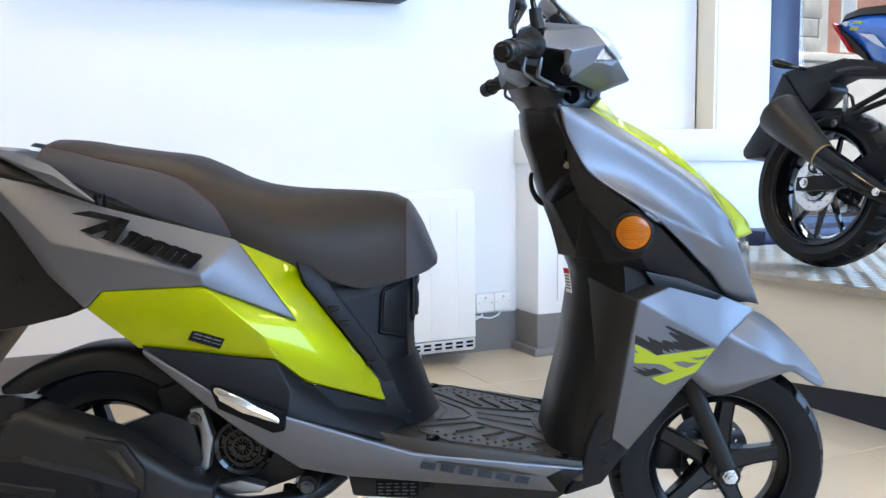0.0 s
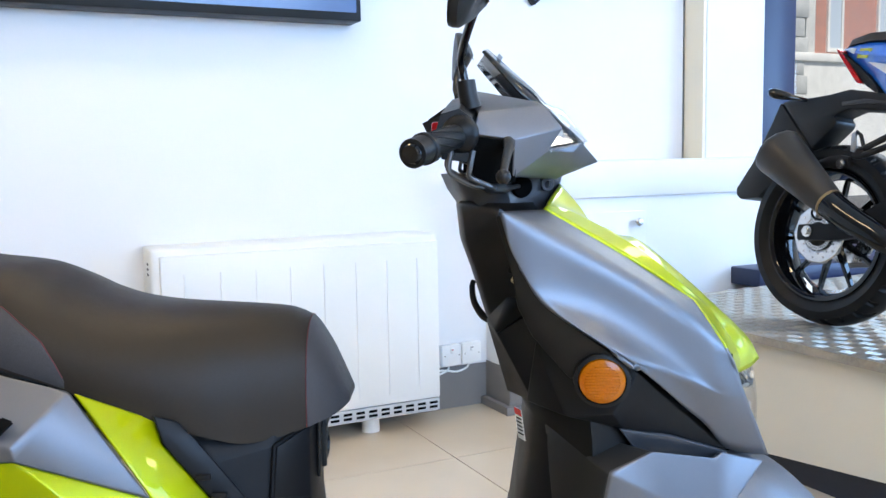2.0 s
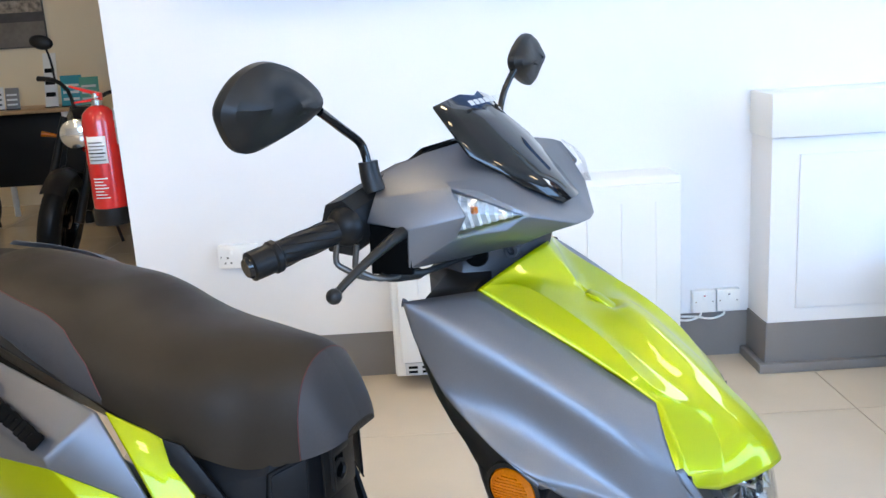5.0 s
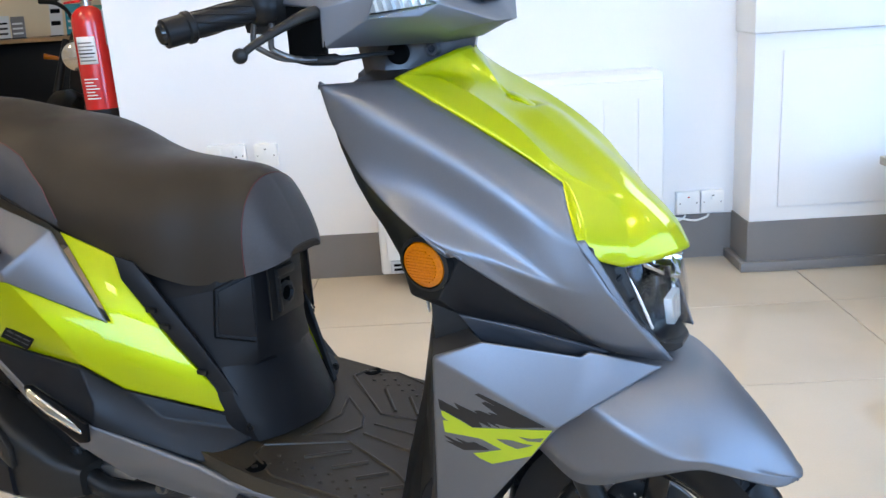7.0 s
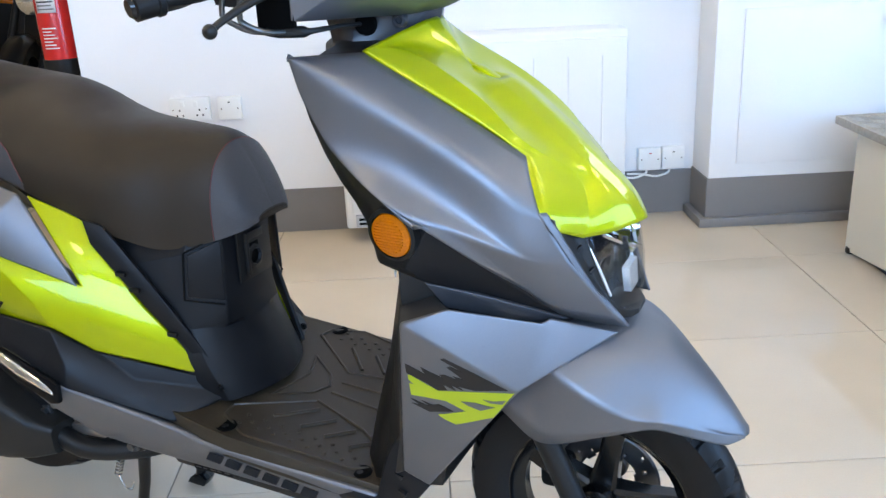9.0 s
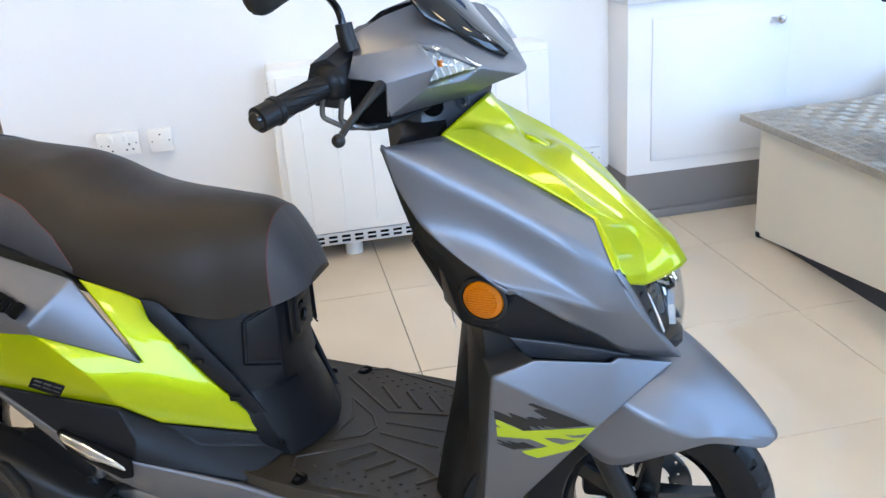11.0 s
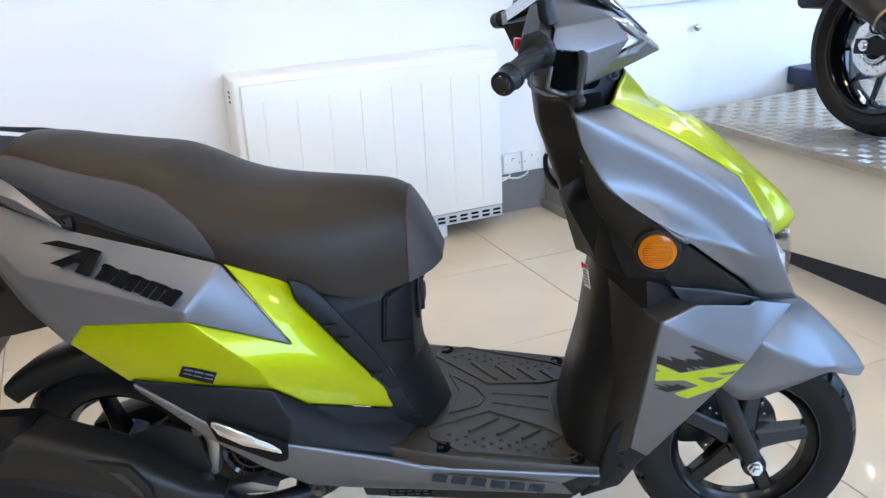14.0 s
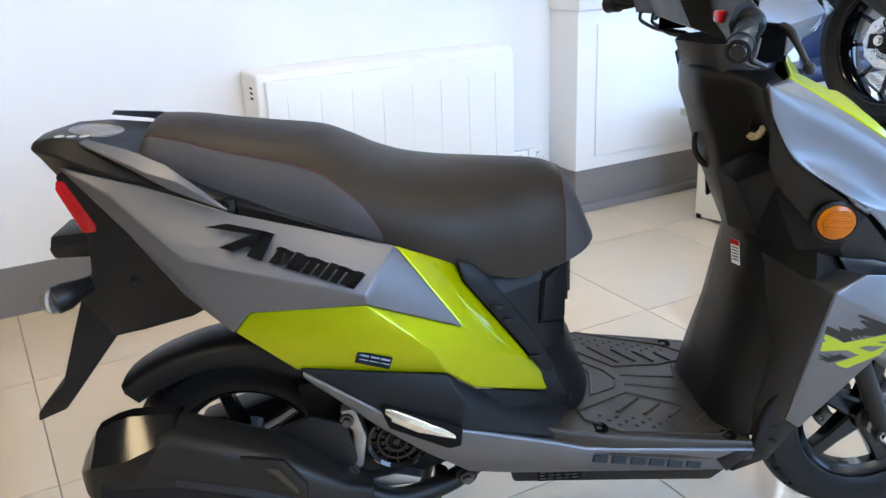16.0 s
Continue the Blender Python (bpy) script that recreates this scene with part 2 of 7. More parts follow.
def tube(points, radii, n=12, caps=True, smooth=3):
    """A round bar along points; radii is one number or one a point."""
    pts = [Vector(p) for p in points]
    rad = list(radii) if isinstance(radii, (list, tuple)) else [radii] * len(pts)
    if smooth and len(pts) > 2:
        out, ro = [], []
        for i in range(len(pts) - 1):
            p0, p1, p2, p3 = pts[max(i - 1, 0)], pts[i], pts[i + 1], pts[min(i + 2, len(pts) - 1)]
            for s in range(smooth):
                t = s / smooth
                out.append(0.5 * ((2 * p1) + (p2 - p0) * t + (2 * p0 - 5 * p1 + 4 * p2 - p3) * t * t + (3 * p1 - p0 - 3 * p2 + p3) * t ** 3))
                ro.append(rad[i] + (rad[i + 1] - rad[i]) * t)
        pts, rad = out + [pts[-1]], ro + [rad[-1]]
    bm = bmesh.new()
    side = None
    rings = []
    for i, p in enumerate(pts):
        d = (pts[min(i + 1, len(pts) - 1)] - pts[max(i - 1, 0)]).normalized()
        if side is None:
            side = d.orthogonal().normalized()
        side = (side - d * side.dot(d)).normalized()
        up = d.cross(side)
        rings.append([bm.verts.new(p + rad[i] * (math.cos(2 * math.pi * k / n) * side + math.sin(2 * math.pi * k / n) * up)) for k in range(n)])
    for a, b in zip(rings, rings[1:]):
        for k in range(n):
            bm.faces.new((a[k], a[(k + 1) % n], b[(k + 1) % n], b[k]))
    if caps:
        bm.faces.new(rings[0][::-1])
        bm.faces.new(rings[-1])
    bmesh.ops.recalc_face_normals(bm, faces=bm.faces)
    return bm


def join(*bms):
    out = bmesh.new()
    for b in bms:
        me = bpy.data.meshes.new("tmp")
        b.to_mesh(me)
        b.free()
        out.from_mesh(me)
        bpy.data.meshes.remove(me)
    return out


def loft(sections, caps=True, closed=True):
    """Skins rows of points of equal count."""
    bm = bmesh.new()
    rows = [[bm.verts.new(p) for p in row] for row in sections]
    n = len(rows[0])
    for a, b in zip(rows, rows[1:]):
        for k in range(n if closed else n - 1):
            bm.faces.new((a[k], a[(k + 1) % n], b[(k + 1) % n], b[k]))
    if caps and closed:
        bm.faces.new(rows[0][::-1])
        bm.faces.new(rows[-1])
    bmesh.ops.recalc_face_normals(bm, faces=bm.faces)
    return bm


def finish(ob, sub=0, thick=0.0, bevel=0.0):
    if sub:
        m = ob.modifiers.new("subdivision", "SUBSURF")
        m.levels = m.render_levels = sub
    if thick:
        m = ob.modifiers.new("thickness", "SOLIDIFY")
        m.thickness, m.offset, m.use_even_offset = thick, -1, True
    if bevel:
        m = ob.modifiers.new("edge", "BEVEL")
        m.width, m.segments, m.limit_method, m.angle_limit = bevel, 2, "ANGLE", radians(30)
    return ob


def shell(name, pts, faces, mat, parent, label="", sub=2, thick=0.004, folds="", fold=0.75, mirror=False, out=(0, -1, 0), bevel=0.0015, mid=0.0, rounded=False):
    """A moulded panel: named corner points, faces as words of names, folds as pairs of names kept crisp. mirror: also the far side's twin."""
    made = []
    for sign in (1, -1) if mirror else (1,):
        bm = bmesh.new()
        cr = bm.edges.layers.float.new("crease_edge")
        cv = bm.verts.layers.float.new("crease_vert")
        v = {n: bm.verts.new((p[0], p[1] if sign > 0 else 2 * mid - p[1], p[2])) for n, p in pts.items()}
        for f in faces:
            bm.faces.new([v[n] for n in f.split()])
        bmesh.ops.recalc_face_normals(bm, faces=bm.faces)
        total = sum((f.normal * f.calc_area() for f in bm.faces), Vector())
        if total.dot(Vector((out[0], sign * out[1], out[2]))) < 0:
            bmesh.ops.reverse_faces(bm, faces=bm.faces)
        keep = {frozenset(w.split(":")[0].split("-")): float(w.split(":")[1]) if ":" in w else fold for w in folds.split()}
        name_of = {vv: n for n, vv in v.items()}
        crisp = []
        for e in bm.edges:
            if len(e.link_faces) < 2:
                e[cr] = 1.0
            elif frozenset(name_of[x] for x in e.verts) in keep:
                e[cr] = keep[frozenset(name_of[x] for x in e.verts)]
                if e[cr] >= 1:
                    crisp.append(e)
        for vv in bm.verts:
            if any(len(e.link_faces) < 2 for e in vv.link_edges) and (not rounded or len(vv.link_faces) < 2):
                vv[cv] = 1.0
        for e in crisp:
            e.smooth = False
        ob = part(name, bm, mat, parent, label, smooth=True, sharp=180)
        finish(ob, sub, thick, 0)
        if bevel and not sub:
            finish(ob, 0, 0, bevel)
        made.append(ob)
    return made


def along(knots, n):
    """n + 1 points evenly spaced on a smooth curve through knots; a knot given twice makes a corner."""
    pts = [Vector(p) for p in knots]
    out = []
    for i in range(len(pts) - 1):
        p1, p2 = pts[i], pts[i + 1]
        if (p2 - p1).length < 1e-6:
            continue
        p0 = pts[i - 1] if i and (pts[i - 1] - p1).length > 1e-6 else p1
        p3 = pts[i + 2] if i + 2 < len(pts) and (pts[i + 2] - p2).length > 1e-6 else p2
        d = (p2 - p1).length
        m1 = (p2 - p0) * (d / max(1e-6, (p2 - p1).length + (p1 - p0).length))
        m2 = (p3 - p1) * (d / max(1e-6, (p2 - p1).length + (p3 - p2).length))
        for k in range(16):
            t = k / 16
            out.append(p1 * (1 + 2 * t) * (1 - t) ** 2 + m1 * t * (1 - t) ** 2 + p2 * t * t * (3 - 2 * t) + m2 * t * t * (t - 1))
    out.append(pts[-1])
    run = [0.0]
    for a, b in zip(out, out[1:]):
        run.append(run[-1] + (b - a).length)
    res = []
    for k in range(n + 1):
        w = run[-1] * k / n
        i = max(0, min(len(out) - 2, int(np.searchsorted(run, w)) - 1))
        f = (w - run[i]) / max(1e-9, run[i + 1] - run[i])
        res.append(out[i].lerp(out[i + 1], min(1.0, max(0.0, f))))
    return res


def quilt(name, lines, rounds, mat, parent, label="", n=40, thick=0.004, out=(0, -1, 0), bows=None, mirror=None):
    """A moulded panel skinned over feature lines; rounds gives each inner line's softness, bows each strip's swell. mirror: the middle plane of a twin."""
    made = []
    curves = [along(q, n) for q in lines]
    for sign in (1, -1) if mirror is not None else (1,):
        way = Vector((out[0], out[1] * sign, out[2]))
        rows = []
        for k in range(n + 1):
            ctrl = [c[k].copy() for c in curves]
            if sign < 0:
                for p in ctrl:
                    p.y = 2 * mirror - p.y
            row = []
            last = len(ctrl) - 1
            for i in range(last + 1):
                p = ctrl[i]
                if 0 < i < last:
                    r = rounds[i - 1]
                    a, b = p.lerp(ctrl[i - 1], r), p.lerp(ctrl[i + 1], r)
                    row += [a * (1 - t) ** 2 + p * 2 * t * (1 - t) + b * t * t for t in (0, 0.17, 0.33, 0.5, 0.67, 0.83, 1)]
                else:
                    row.append(p)
                if i < last:
                    q = ctrl[i + 1]
                    r0, r1 = rounds[i - 1] if i else 0.0, rounds[i] if i + 1 < last else 0.0
                    a, b = p.lerp(q, r0), q.lerp(p, r1)
                    bow = bows[i] if bows else 0.0
                    for t in (0.25, 0.5, 0.75):
                        row.append(a.lerp(b, t) + way.normalized() * bow * 4 * t * (1 - t))
            rows.append(row)
        bm = loft(rows, caps=False, closed=False)
        bmesh.ops.remove_doubles(bm, verts=bm.verts, dist=2e-5)
        total = sum((f.normal * f.calc_area() for f in bm.faces), Vector())
        if total.dot(way) < 0:
            bmesh.ops.reverse_faces(bm, faces=bm.faces)
        ob = part(name, bm, mat, parent, label, smooth=True, sharp=50)
        finish(ob, 0, thick)
        ob.modifiers["thickness"].use_even_offset = False
        made.append(ob)
    return made

# ---- the show room ----
# room axes: x along the heater's wall, y towards it, z up
WALL_Y = 3.87


def setting(name, bm, mat, label="", category="", smooth=False):
    ob = part(name, bm, mat, None, "", smooth)
    return tagged(ob, label, category, "", "structure")


ground = setting("ground", box(-60, 60, -60, 60, -0.30, -0.06), ASPHALT, "grey asphalt street outside the shop", "ground")
floor = setting("floor", box(-9, 4.2, -3.2, 12, -0.06, -0.003), GROUT, "glossy cream floor tiles with thin brown joints", "floor")
# the wall behind the heater ends at an opening into the next room
setting("wall_north", box(-2.285, 0.03, WALL_Y, WALL_Y + 0.28, 0, 3.0), WALL, "white painted wall", "wall")
setting("wall_north_upper", box(0.03, 1.078, WALL_Y, WALL_Y + 0.28, 0, 3.0), WALL, "white painted wall", "wall")
setting("wall_north_band", box(-2.287, 0.03, WALL_Y - 0.004, WALL_Y + 0.1, 0, 0.175), SKIRT, "grey painted band along the foot of the wall", "skirting")
setting("pillar", box(1.102, 1.4485, 3.74, WALL_Y + 0.28, 1.012, 3.0, 0.004), WALL, "white pillar beside the shop window", "pillar")
setting("pillar_reveal", box(1.087, 1.102, 3.746, WALL_Y, 1.012, 3.0), CREAM, "cream side of the pillar", "pillar")
setting("ceiling", box(-9, 4.2, -3.2, 12, 3.0, 3.1), CEIL, "white ceiling", "ceiling")
setting("wall_west", box(-9.1, -9, -3.2, 12, 0, 3.0), BEIGE, "beige wall", "wall")
setting("wall_far", box(-9, -2.0, 8.6, 8.75, 0, 3.0), BEIGE, "warm beige far wall of the next room", "wall")
setting("wall_between", box(-1.9, -1.75, WALL_Y + 0.28, 8.6, 0, 3.0), BEIGE, "beige wall of the next room", "wall")
# wall behind the camera with its shop window opening
setting("wall_south_low", box(-9, 4.2, -3.3, -3.2, 0, 0.35), WALL, "white wall below the shop window", "wall")
setting("wall_south_high", box(-9, 4.2, -3.3, -3.2, 2.65, 3.0), WALL, "white wall above the shop window", "wall")
setting("wall_south_west", box(-9, -2.8, -3.3, -3.2, 0.35, 2.65), WALL, "white wall", "wall")
setting("wall_south_east", box(1.8, 4.2, -3.3, -3.2, 0.35, 2.65), WALL, "white wall", "wall")
# east wall with its shop window opening
setting("wall_east_low", box(4.2, 4.3, -3.2, 3.8, 0, 0.35), WALL, "white wall below the shop window", "wall")
setting("wall_east_high", box(4.2, 4.3, -3.2, 3.8, 2.65, 3.0), WALL, "white wall above the shop window", "wall")
setting("wall_east_south", box(4.2, 4.3, -3.2, -1.4, 0.35, 2.65), WALL, "white wall", "wall")
setting("wall_east_north", box(4.2, 4.3, 1.9, 3.8, 0.35, 2.65), WALL, "white wall", "wall")
# street window beside the pillar
win = thing("window_1", Matrix(), "tall shop window with navy blue metal frame", "window", kind="structure")
part("window_frame", join(box(1.4495, 1.652, 3.742, 3.82, 0.0, 3.0, 0.006), box(1.652, 4.2, 3.70, 3.80, 0.0, 0.56, 0.006), box(1.652, 4.2, 3.70, 3.80, 2.7, 3.0, 0.006), box(2.85, 2.93, 3.70, 3.80, 0.56, 2.7, 0.006)), NAVY, win)
for a, b in ((1.652, 2.85), (2.93, 4.2)):
    g = part("pane", box(a, b, 3.745, 3.753, 0.56, 2.7), CLEAR, win)
    g.visible_shadow = False
part("window_sill", box(1.2, 4.2, 3.50, 3.70, 0.44, 0.52, 0.008), NAVY, win)

# boxed-in unit along the foot of the wall with overhanging top and cupboard door
unit = thing("boxed_cupboard", Matrix(), "white painted boxed-in cupboard along the wall with grey foot", "cupboard", kind="structure")
part("body", box(0.032, 1.374, 3.672, WALL_Y, 0.0, 0.86, 0.003), WALL, unit)
part("top", box(0.022, 1.372, 3.652, WALL_Y, 0.858, 1.012, 0.006), WHITEP, unit)
part("cupboard_door", box(0.13, 0.705, 3.664, 3.6725, 0.24, 0.796, 0.002), WALL, unit)
part("knob", lathe([(0, 0), (0.006, 0), (0.006, 0.012), (0.016, 0.018), (0.018, 0.026), (0.012, 0.033), (0, 0.034)], 20, "Y", (0, 0, 0)), STEEL, unit, "round brushed steel knob").matrix_local = pose(0.653, 3.664, 0.75, 0, 0, 180)
part("foot_band", join(box(0.030, 1.36, 3.669, 3.70, 0, 0.186), box(0.027, 0.06, 3.672, WALL_Y - 0.005, 0, 0.184)), SKIRT, unit, "grey painted band")
part("foot_rail", join(box(0.0, 1.36, 3.645, 3.669, 0, 0.035, 0.003), box(0.001, 0.027, 3.671, WALL_Y - 0.005, 0, 0.034, 0.003)), SKIRT, unit, "grey rail along the floor")

# display platform
plat = thing("display_platform", Matrix(), "cream display platform with aluminium chequer plate top and dark plinth", "platform")
part("side_panel", loft([[(0.41, 3.335, 0.004), (0.41, 3.335, 0.432), (0.43, 3.335, 0.432), (0.43, 3.335, 0.004)], [(0.41, 2.2, 0.117), (0.41, 2.2, 0.432), (0.43, 2.2, 0.432), (0.43, 2.2, 0.117)], [(0.41, 1.5, 0.13), (0.41, 1.5, 0.432), (0.43, 1.5, 0.432), (0.43, 1.5, 0.13)]]), LAMINATE, plat, smooth=False)
part("end_panel", box(0.43, 2.6, 3.315, 3.335, 0.02, 0.432), LAMINATE, plat)
part("plinth", box(0.436, 2.6, 1.5, 3.30, 0.0, 0.14), DECK, plat, "dark blue plinth")
part("deck", loft([[(0.365, 3.41, z), (2.6, 3.53, z), (2.6, 1.45, z), (0.365, 1.45, z)] for z in (0.432, 0.458)]), TREAD, plat, "aluminium chequer plate", smooth=False)


def chequer():
    """Raised bars of the chequer plate, five to a patch, patches turned by turns."""
    bm = bmesh.new()
    pitch = 0.047
    for i in range(33):
        for j in range(42):
            cx, cy = 0.40 + pitch * i, 1.50 + pitch * j
            if cy > 3.40 + 0.05 * (cx - 0.4):
                continue
            turn = (i + j) % 2
            for k in range(5):
                o = (k - 2) * 0.0082
                hx, hy = (0.0185, 0.0025) if turn else (0.0025, 0.0185)
                x, y = (cx, cy + o) if turn else (cx + o, cy)
                lo = [bm.verts.new((x + sx * hx, y + sy * hy, 0.4582)) for sx, sy in ((-1, -1), (1, -1), (1, 1), (-1, 1))]
                hi = [bm.verts.new((x + sx * hx * 0.75, y + sy * hy * 0.5, 0.4606)) for sx, sy in ((-1, -1), (1, -1), (1, 1), (-1, 1))]
                bm.faces.new(hi)
                for q in range(4):
                    bm.faces.new((lo[q], lo[(q + 1) % 4], hi[(q + 1) % 4], hi[q]))
    return bm


tagged(part("tread_pattern", chequer(), TREAD, plat, smooth=False), kind="stuff")
part("castor", lathe([(0, 0), (0.02, 0), (0.022, 0.01), (0.02, 0.02), (0, 0.02)], 16, "Z", (0.425, 3.315, 0.0)), BLACK, plat)

# storage heater
heat = thing("storage_heater", Matrix(), "white panel storage heater on round feet against the wall", "heater")
part("casing", box(-1.328, -0.275, 3.69, WALL_Y - 0.004, 0.055, 0.748, 0.012, 3), WHITEP, heat)
part("front_panel", box(-1.300, -0.283, 3.668, 3.70, 0.115, 0.722, 0.006), WHITEP, heat)
ribs = bmesh.new()
for k in range(8):
    x = -1.225 + 0.122 * k
    ribs = join(ribs, loft([[(x - 0.0035, 3.6685, z), (x, 3.6655, z), (x + 0.0035, 3.6685, z)] for z in (0.15, 0.66)], caps=False, closed=False))
part("pressed_ribs", ribs, WHITEP, heat)
grille = part("grille", box(-1.29, -0.285, 3.672, 3.69, 0.066, 0.112, 0.002), material("grille_grey", (0.55, 0.56, 0.58), 0.4), heat, "pale grey outlet grille")
for row in range(2):
    for k in range(20):
        # dark bars on the face paint the shade of the grille's slots
        part("slot", box(-1.278 + 0.050 * k, -1.245 + 0.050 * k, 3.6705, 3.673, 0.075 + 0.017 * row, 0.0845 + 0.017 * row), INK, grille)
for x in (-0.545, -1.08):
    part("foot", lathe([(0, 0), (0.034, 0), (0.034, 0.06), (0, 0.06)], 24, "Z", (x, 3.745, 0.0)), WHITEP, heat)
for k in range(3):
    # vent openings given as thin bars in a shade colour
    part("vent_slot", box(-1.3292, -1.327, 3.735, 3.765, 0.655 + 0.018 * k, 0.662 + 0.018 * k), INK, heat)

# ---- the scooter ----
# its own axes: x forwards from the front axle, y to its left, z up from the floor
scooter = thing("scooter", pose(-0.770, 1.684, 0, 0, 0, -26), "matt grey and lime green motor scooter on its centre stand", "scooter")


def tyre(R, width, rim, n, parent, groove=0.008):
    """Tyre with a tread of slanted grooves cut into the crown."""
    w = width / 2
    prof = [(rim, -w * 0.72), (rim + 0.012, -w * 0.86), (rim + (R - rim) * 0.45, -w), (rim + (R - rim) * 0.75, -w * 0.95)]
    crown, n = 24, 2 * n
    for k in range(crown + 1):
        u = -1 + 2 * k / crown
        prof.append((R - 0.024 * abs(u) ** 2.2 - 0.004 * abs(u), w * 0.90 * u))
    prof += [(r, -h) for r, h in prof[3::-1]]
    bm = bmesh.new()
    rings = []
    for i in range(n):
        a = 2 * math.pi * i / n
        ring = []
        for j, (r, h) in enumerate(prof):
            cut = 0.0
            if 4 <= j <= 4 + crown:
                u = abs(h) / w
                side = 0.5 if h > 0 else 0.0
                ph = (a * 14 / (2 * math.pi) + side + 0.55 * u) % 1.0
                bend = (ph + 0.10 * math.sin(5 * u)) % 1.0
                if 0.12 < u < 0.87:
                    cut = groove * max(0.0, min(1.0, 4.0 * (1 - abs(bend - 0.09) / 0.085)))
                if u > 0.45:
                    cut = max(cut, groove * 0.85 * max(0.0, min(1.0, 4.0 * (1 - abs(bend - 0.57) / 0.065))))
            ring.append(bm.verts.new(((r - cut) * math.cos(a), h, (r - cut) * math.sin(a))))
        rings.append(ring)
    for i in range(n):
        a, b = rings[i], rings[(i + 1) % n]
        for j in range(len(prof) - 1):
            bm.faces.new((a[j], a[j + 1], b[j + 1], b[j]))
    bmesh.ops.recalc_face_normals(bm, faces=bm.faces)
    return part("tyre", bm, RUBBER, parent, "black rubber tyre with slanted grooves", sharp=28)


def spoke(a, r0, r1, w0, w1, y0, y1, bevel=0.004):
    """One rim spoke, from hub to rim."""
    bm = bmesh.new()
    d, s = Vector((math.cos(a), 0, math.sin(a))), Vector((-math.sin(a), 0, math.cos(a)))
    ring = []
    for r, w, y in ((r0, w0, y0), ((r0 + r1) / 2, (w0 + w1) / 2 * 0.85, (y0 + y1) / 2), (r1, w1, y1)):
        ring.append([bm.verts.new(d * r + s * w * q + Vector((0, y * e, 0))) for q, e in ((-1, -0.75), (-0.7, -1), (0.7, -1), (1, -0.75), (1, 0.75), (0.7, 1), (-0.7, 1), (-1, 0.75))])
    for p, q in zip(ring, ring[1:]):
        for k in range(8):
            bm.faces.new((p[k], p[(k + 1) % 8], q[(k + 1) % 8], q[k]))
    bmesh.ops.recalc_face_normals(bm, faces=bm.faces)
    return bm


def disc(r0, r1, y, thick, n=90, parent=None):
    """Drilled brake disc."""
    bm = bmesh.new()
    radii = [r0 + (r1 - r0) * k / 9 for k in range(10)]
    grid = [[bm.verts.new((r * math.cos(2 * math.pi * i / n), y, r * math.sin(2 * math.pi * i / n))) for r in radii] for i in range(n)]
    for i in range(n):
        for j in range(9):
            hole = (i % 5 == 0 and j == 2 + 2 * ((i // 5) % 3)) or (j < 1 and i % 15 > 4)
            if not hole:
                a, b = grid[i], grid[(i + 1) % n]
                bm.faces.new((a[j], a[j + 1], b[j + 1], b[j]))
    ob = part("brake_disc", bm, DISC, parent, "drilled steel brake disc")
    finish(ob, 0, thick)
    return ob


def prism(poly, y0, y1, bevel=0.0):
    """A plate: an outline in x and z, as thick as y0 to y1."""
    bm = bmesh.new()
    a = [bm.verts.new((x, y0, z)) for x, z in poly]
    b = [bm.verts.new((x, y1, z)) for x, z in poly]
    bm.faces.new(a)
    bm.faces.new(b[::-1])
    for k in range(len(poly)):
        bm.faces.new((a[k], b[k], b[(k + 1) % len(poly)], a[(k + 1) % len(poly)]))
    bmesh.ops.recalc_face_normals(bm, faces=bm.faces)
    if bevel:
        bmesh.ops.bevel(bm, geom=bm.edges[:], offset=bevel, segments=2, affect="EDGES", profile=0.5)
    return bm


# front wheel
fw = part("front_wheel", join(lathe([(0.150, -0.034), (0.166, -0.036), (0.168, -0.031), (0.161, -0.027), (0.158, -0.030), (0.153, -0.027), (0.150, -0.022), (0.145, -0.021), (0.141, -0.010), (0.141, 0.010), (0.150, 0.026), (0.168, 0.031), (0.166, 0.036), (0.150, 0.034), (0.134, 0.016), (0.130, 0.012), (0.130, -0.012), (0.134, -0.016), (0.146, -0.024)], 84, "Y", closed=True), lathe([(0, -0.045), (0.020, -0.045), (0.030, -0.040), (0.034, -0.02), (0.034, 0.03), (0.026, 0.04), (0, 0.04)], 32, "Y")), RIM, scooter, "black five-spoke front wheel")
for k in range(5):
    part("spoke", spoke(radians(8 + 72 * k), 0.024, 0.142, 0.024, 0.017, 0.022, 0.014), RIM, fw)
fw.matrix_local = pose(0.004, 0, 0.262) @ Matrix.Diagonal((0.936, 0.92, 0.936, 1))
tyre(0.233, 0.092, 0.150, 224, fw)
disc(0.045, 0.088, 0.050, 0.004, 90, fw)
part("wheel_nut", lathe([(0, -0.128), (0.008, -0.128), (0.0085, -0.122), (0.013, -0.121), (0.013, -0.112), (0.016, -0.111), (0.016, -0.10), (0, -0.10)], 6, "Y"), STEEL, fw, "steel axle nut")
part("axle_spacer", lathe([(0, -0.105), (0.013, -0.105), (0.013, -0.075), (0.020, -0.07), (0.020, -0.045), (0, -0.045)], 24, "Y"), ALLOY, fw)
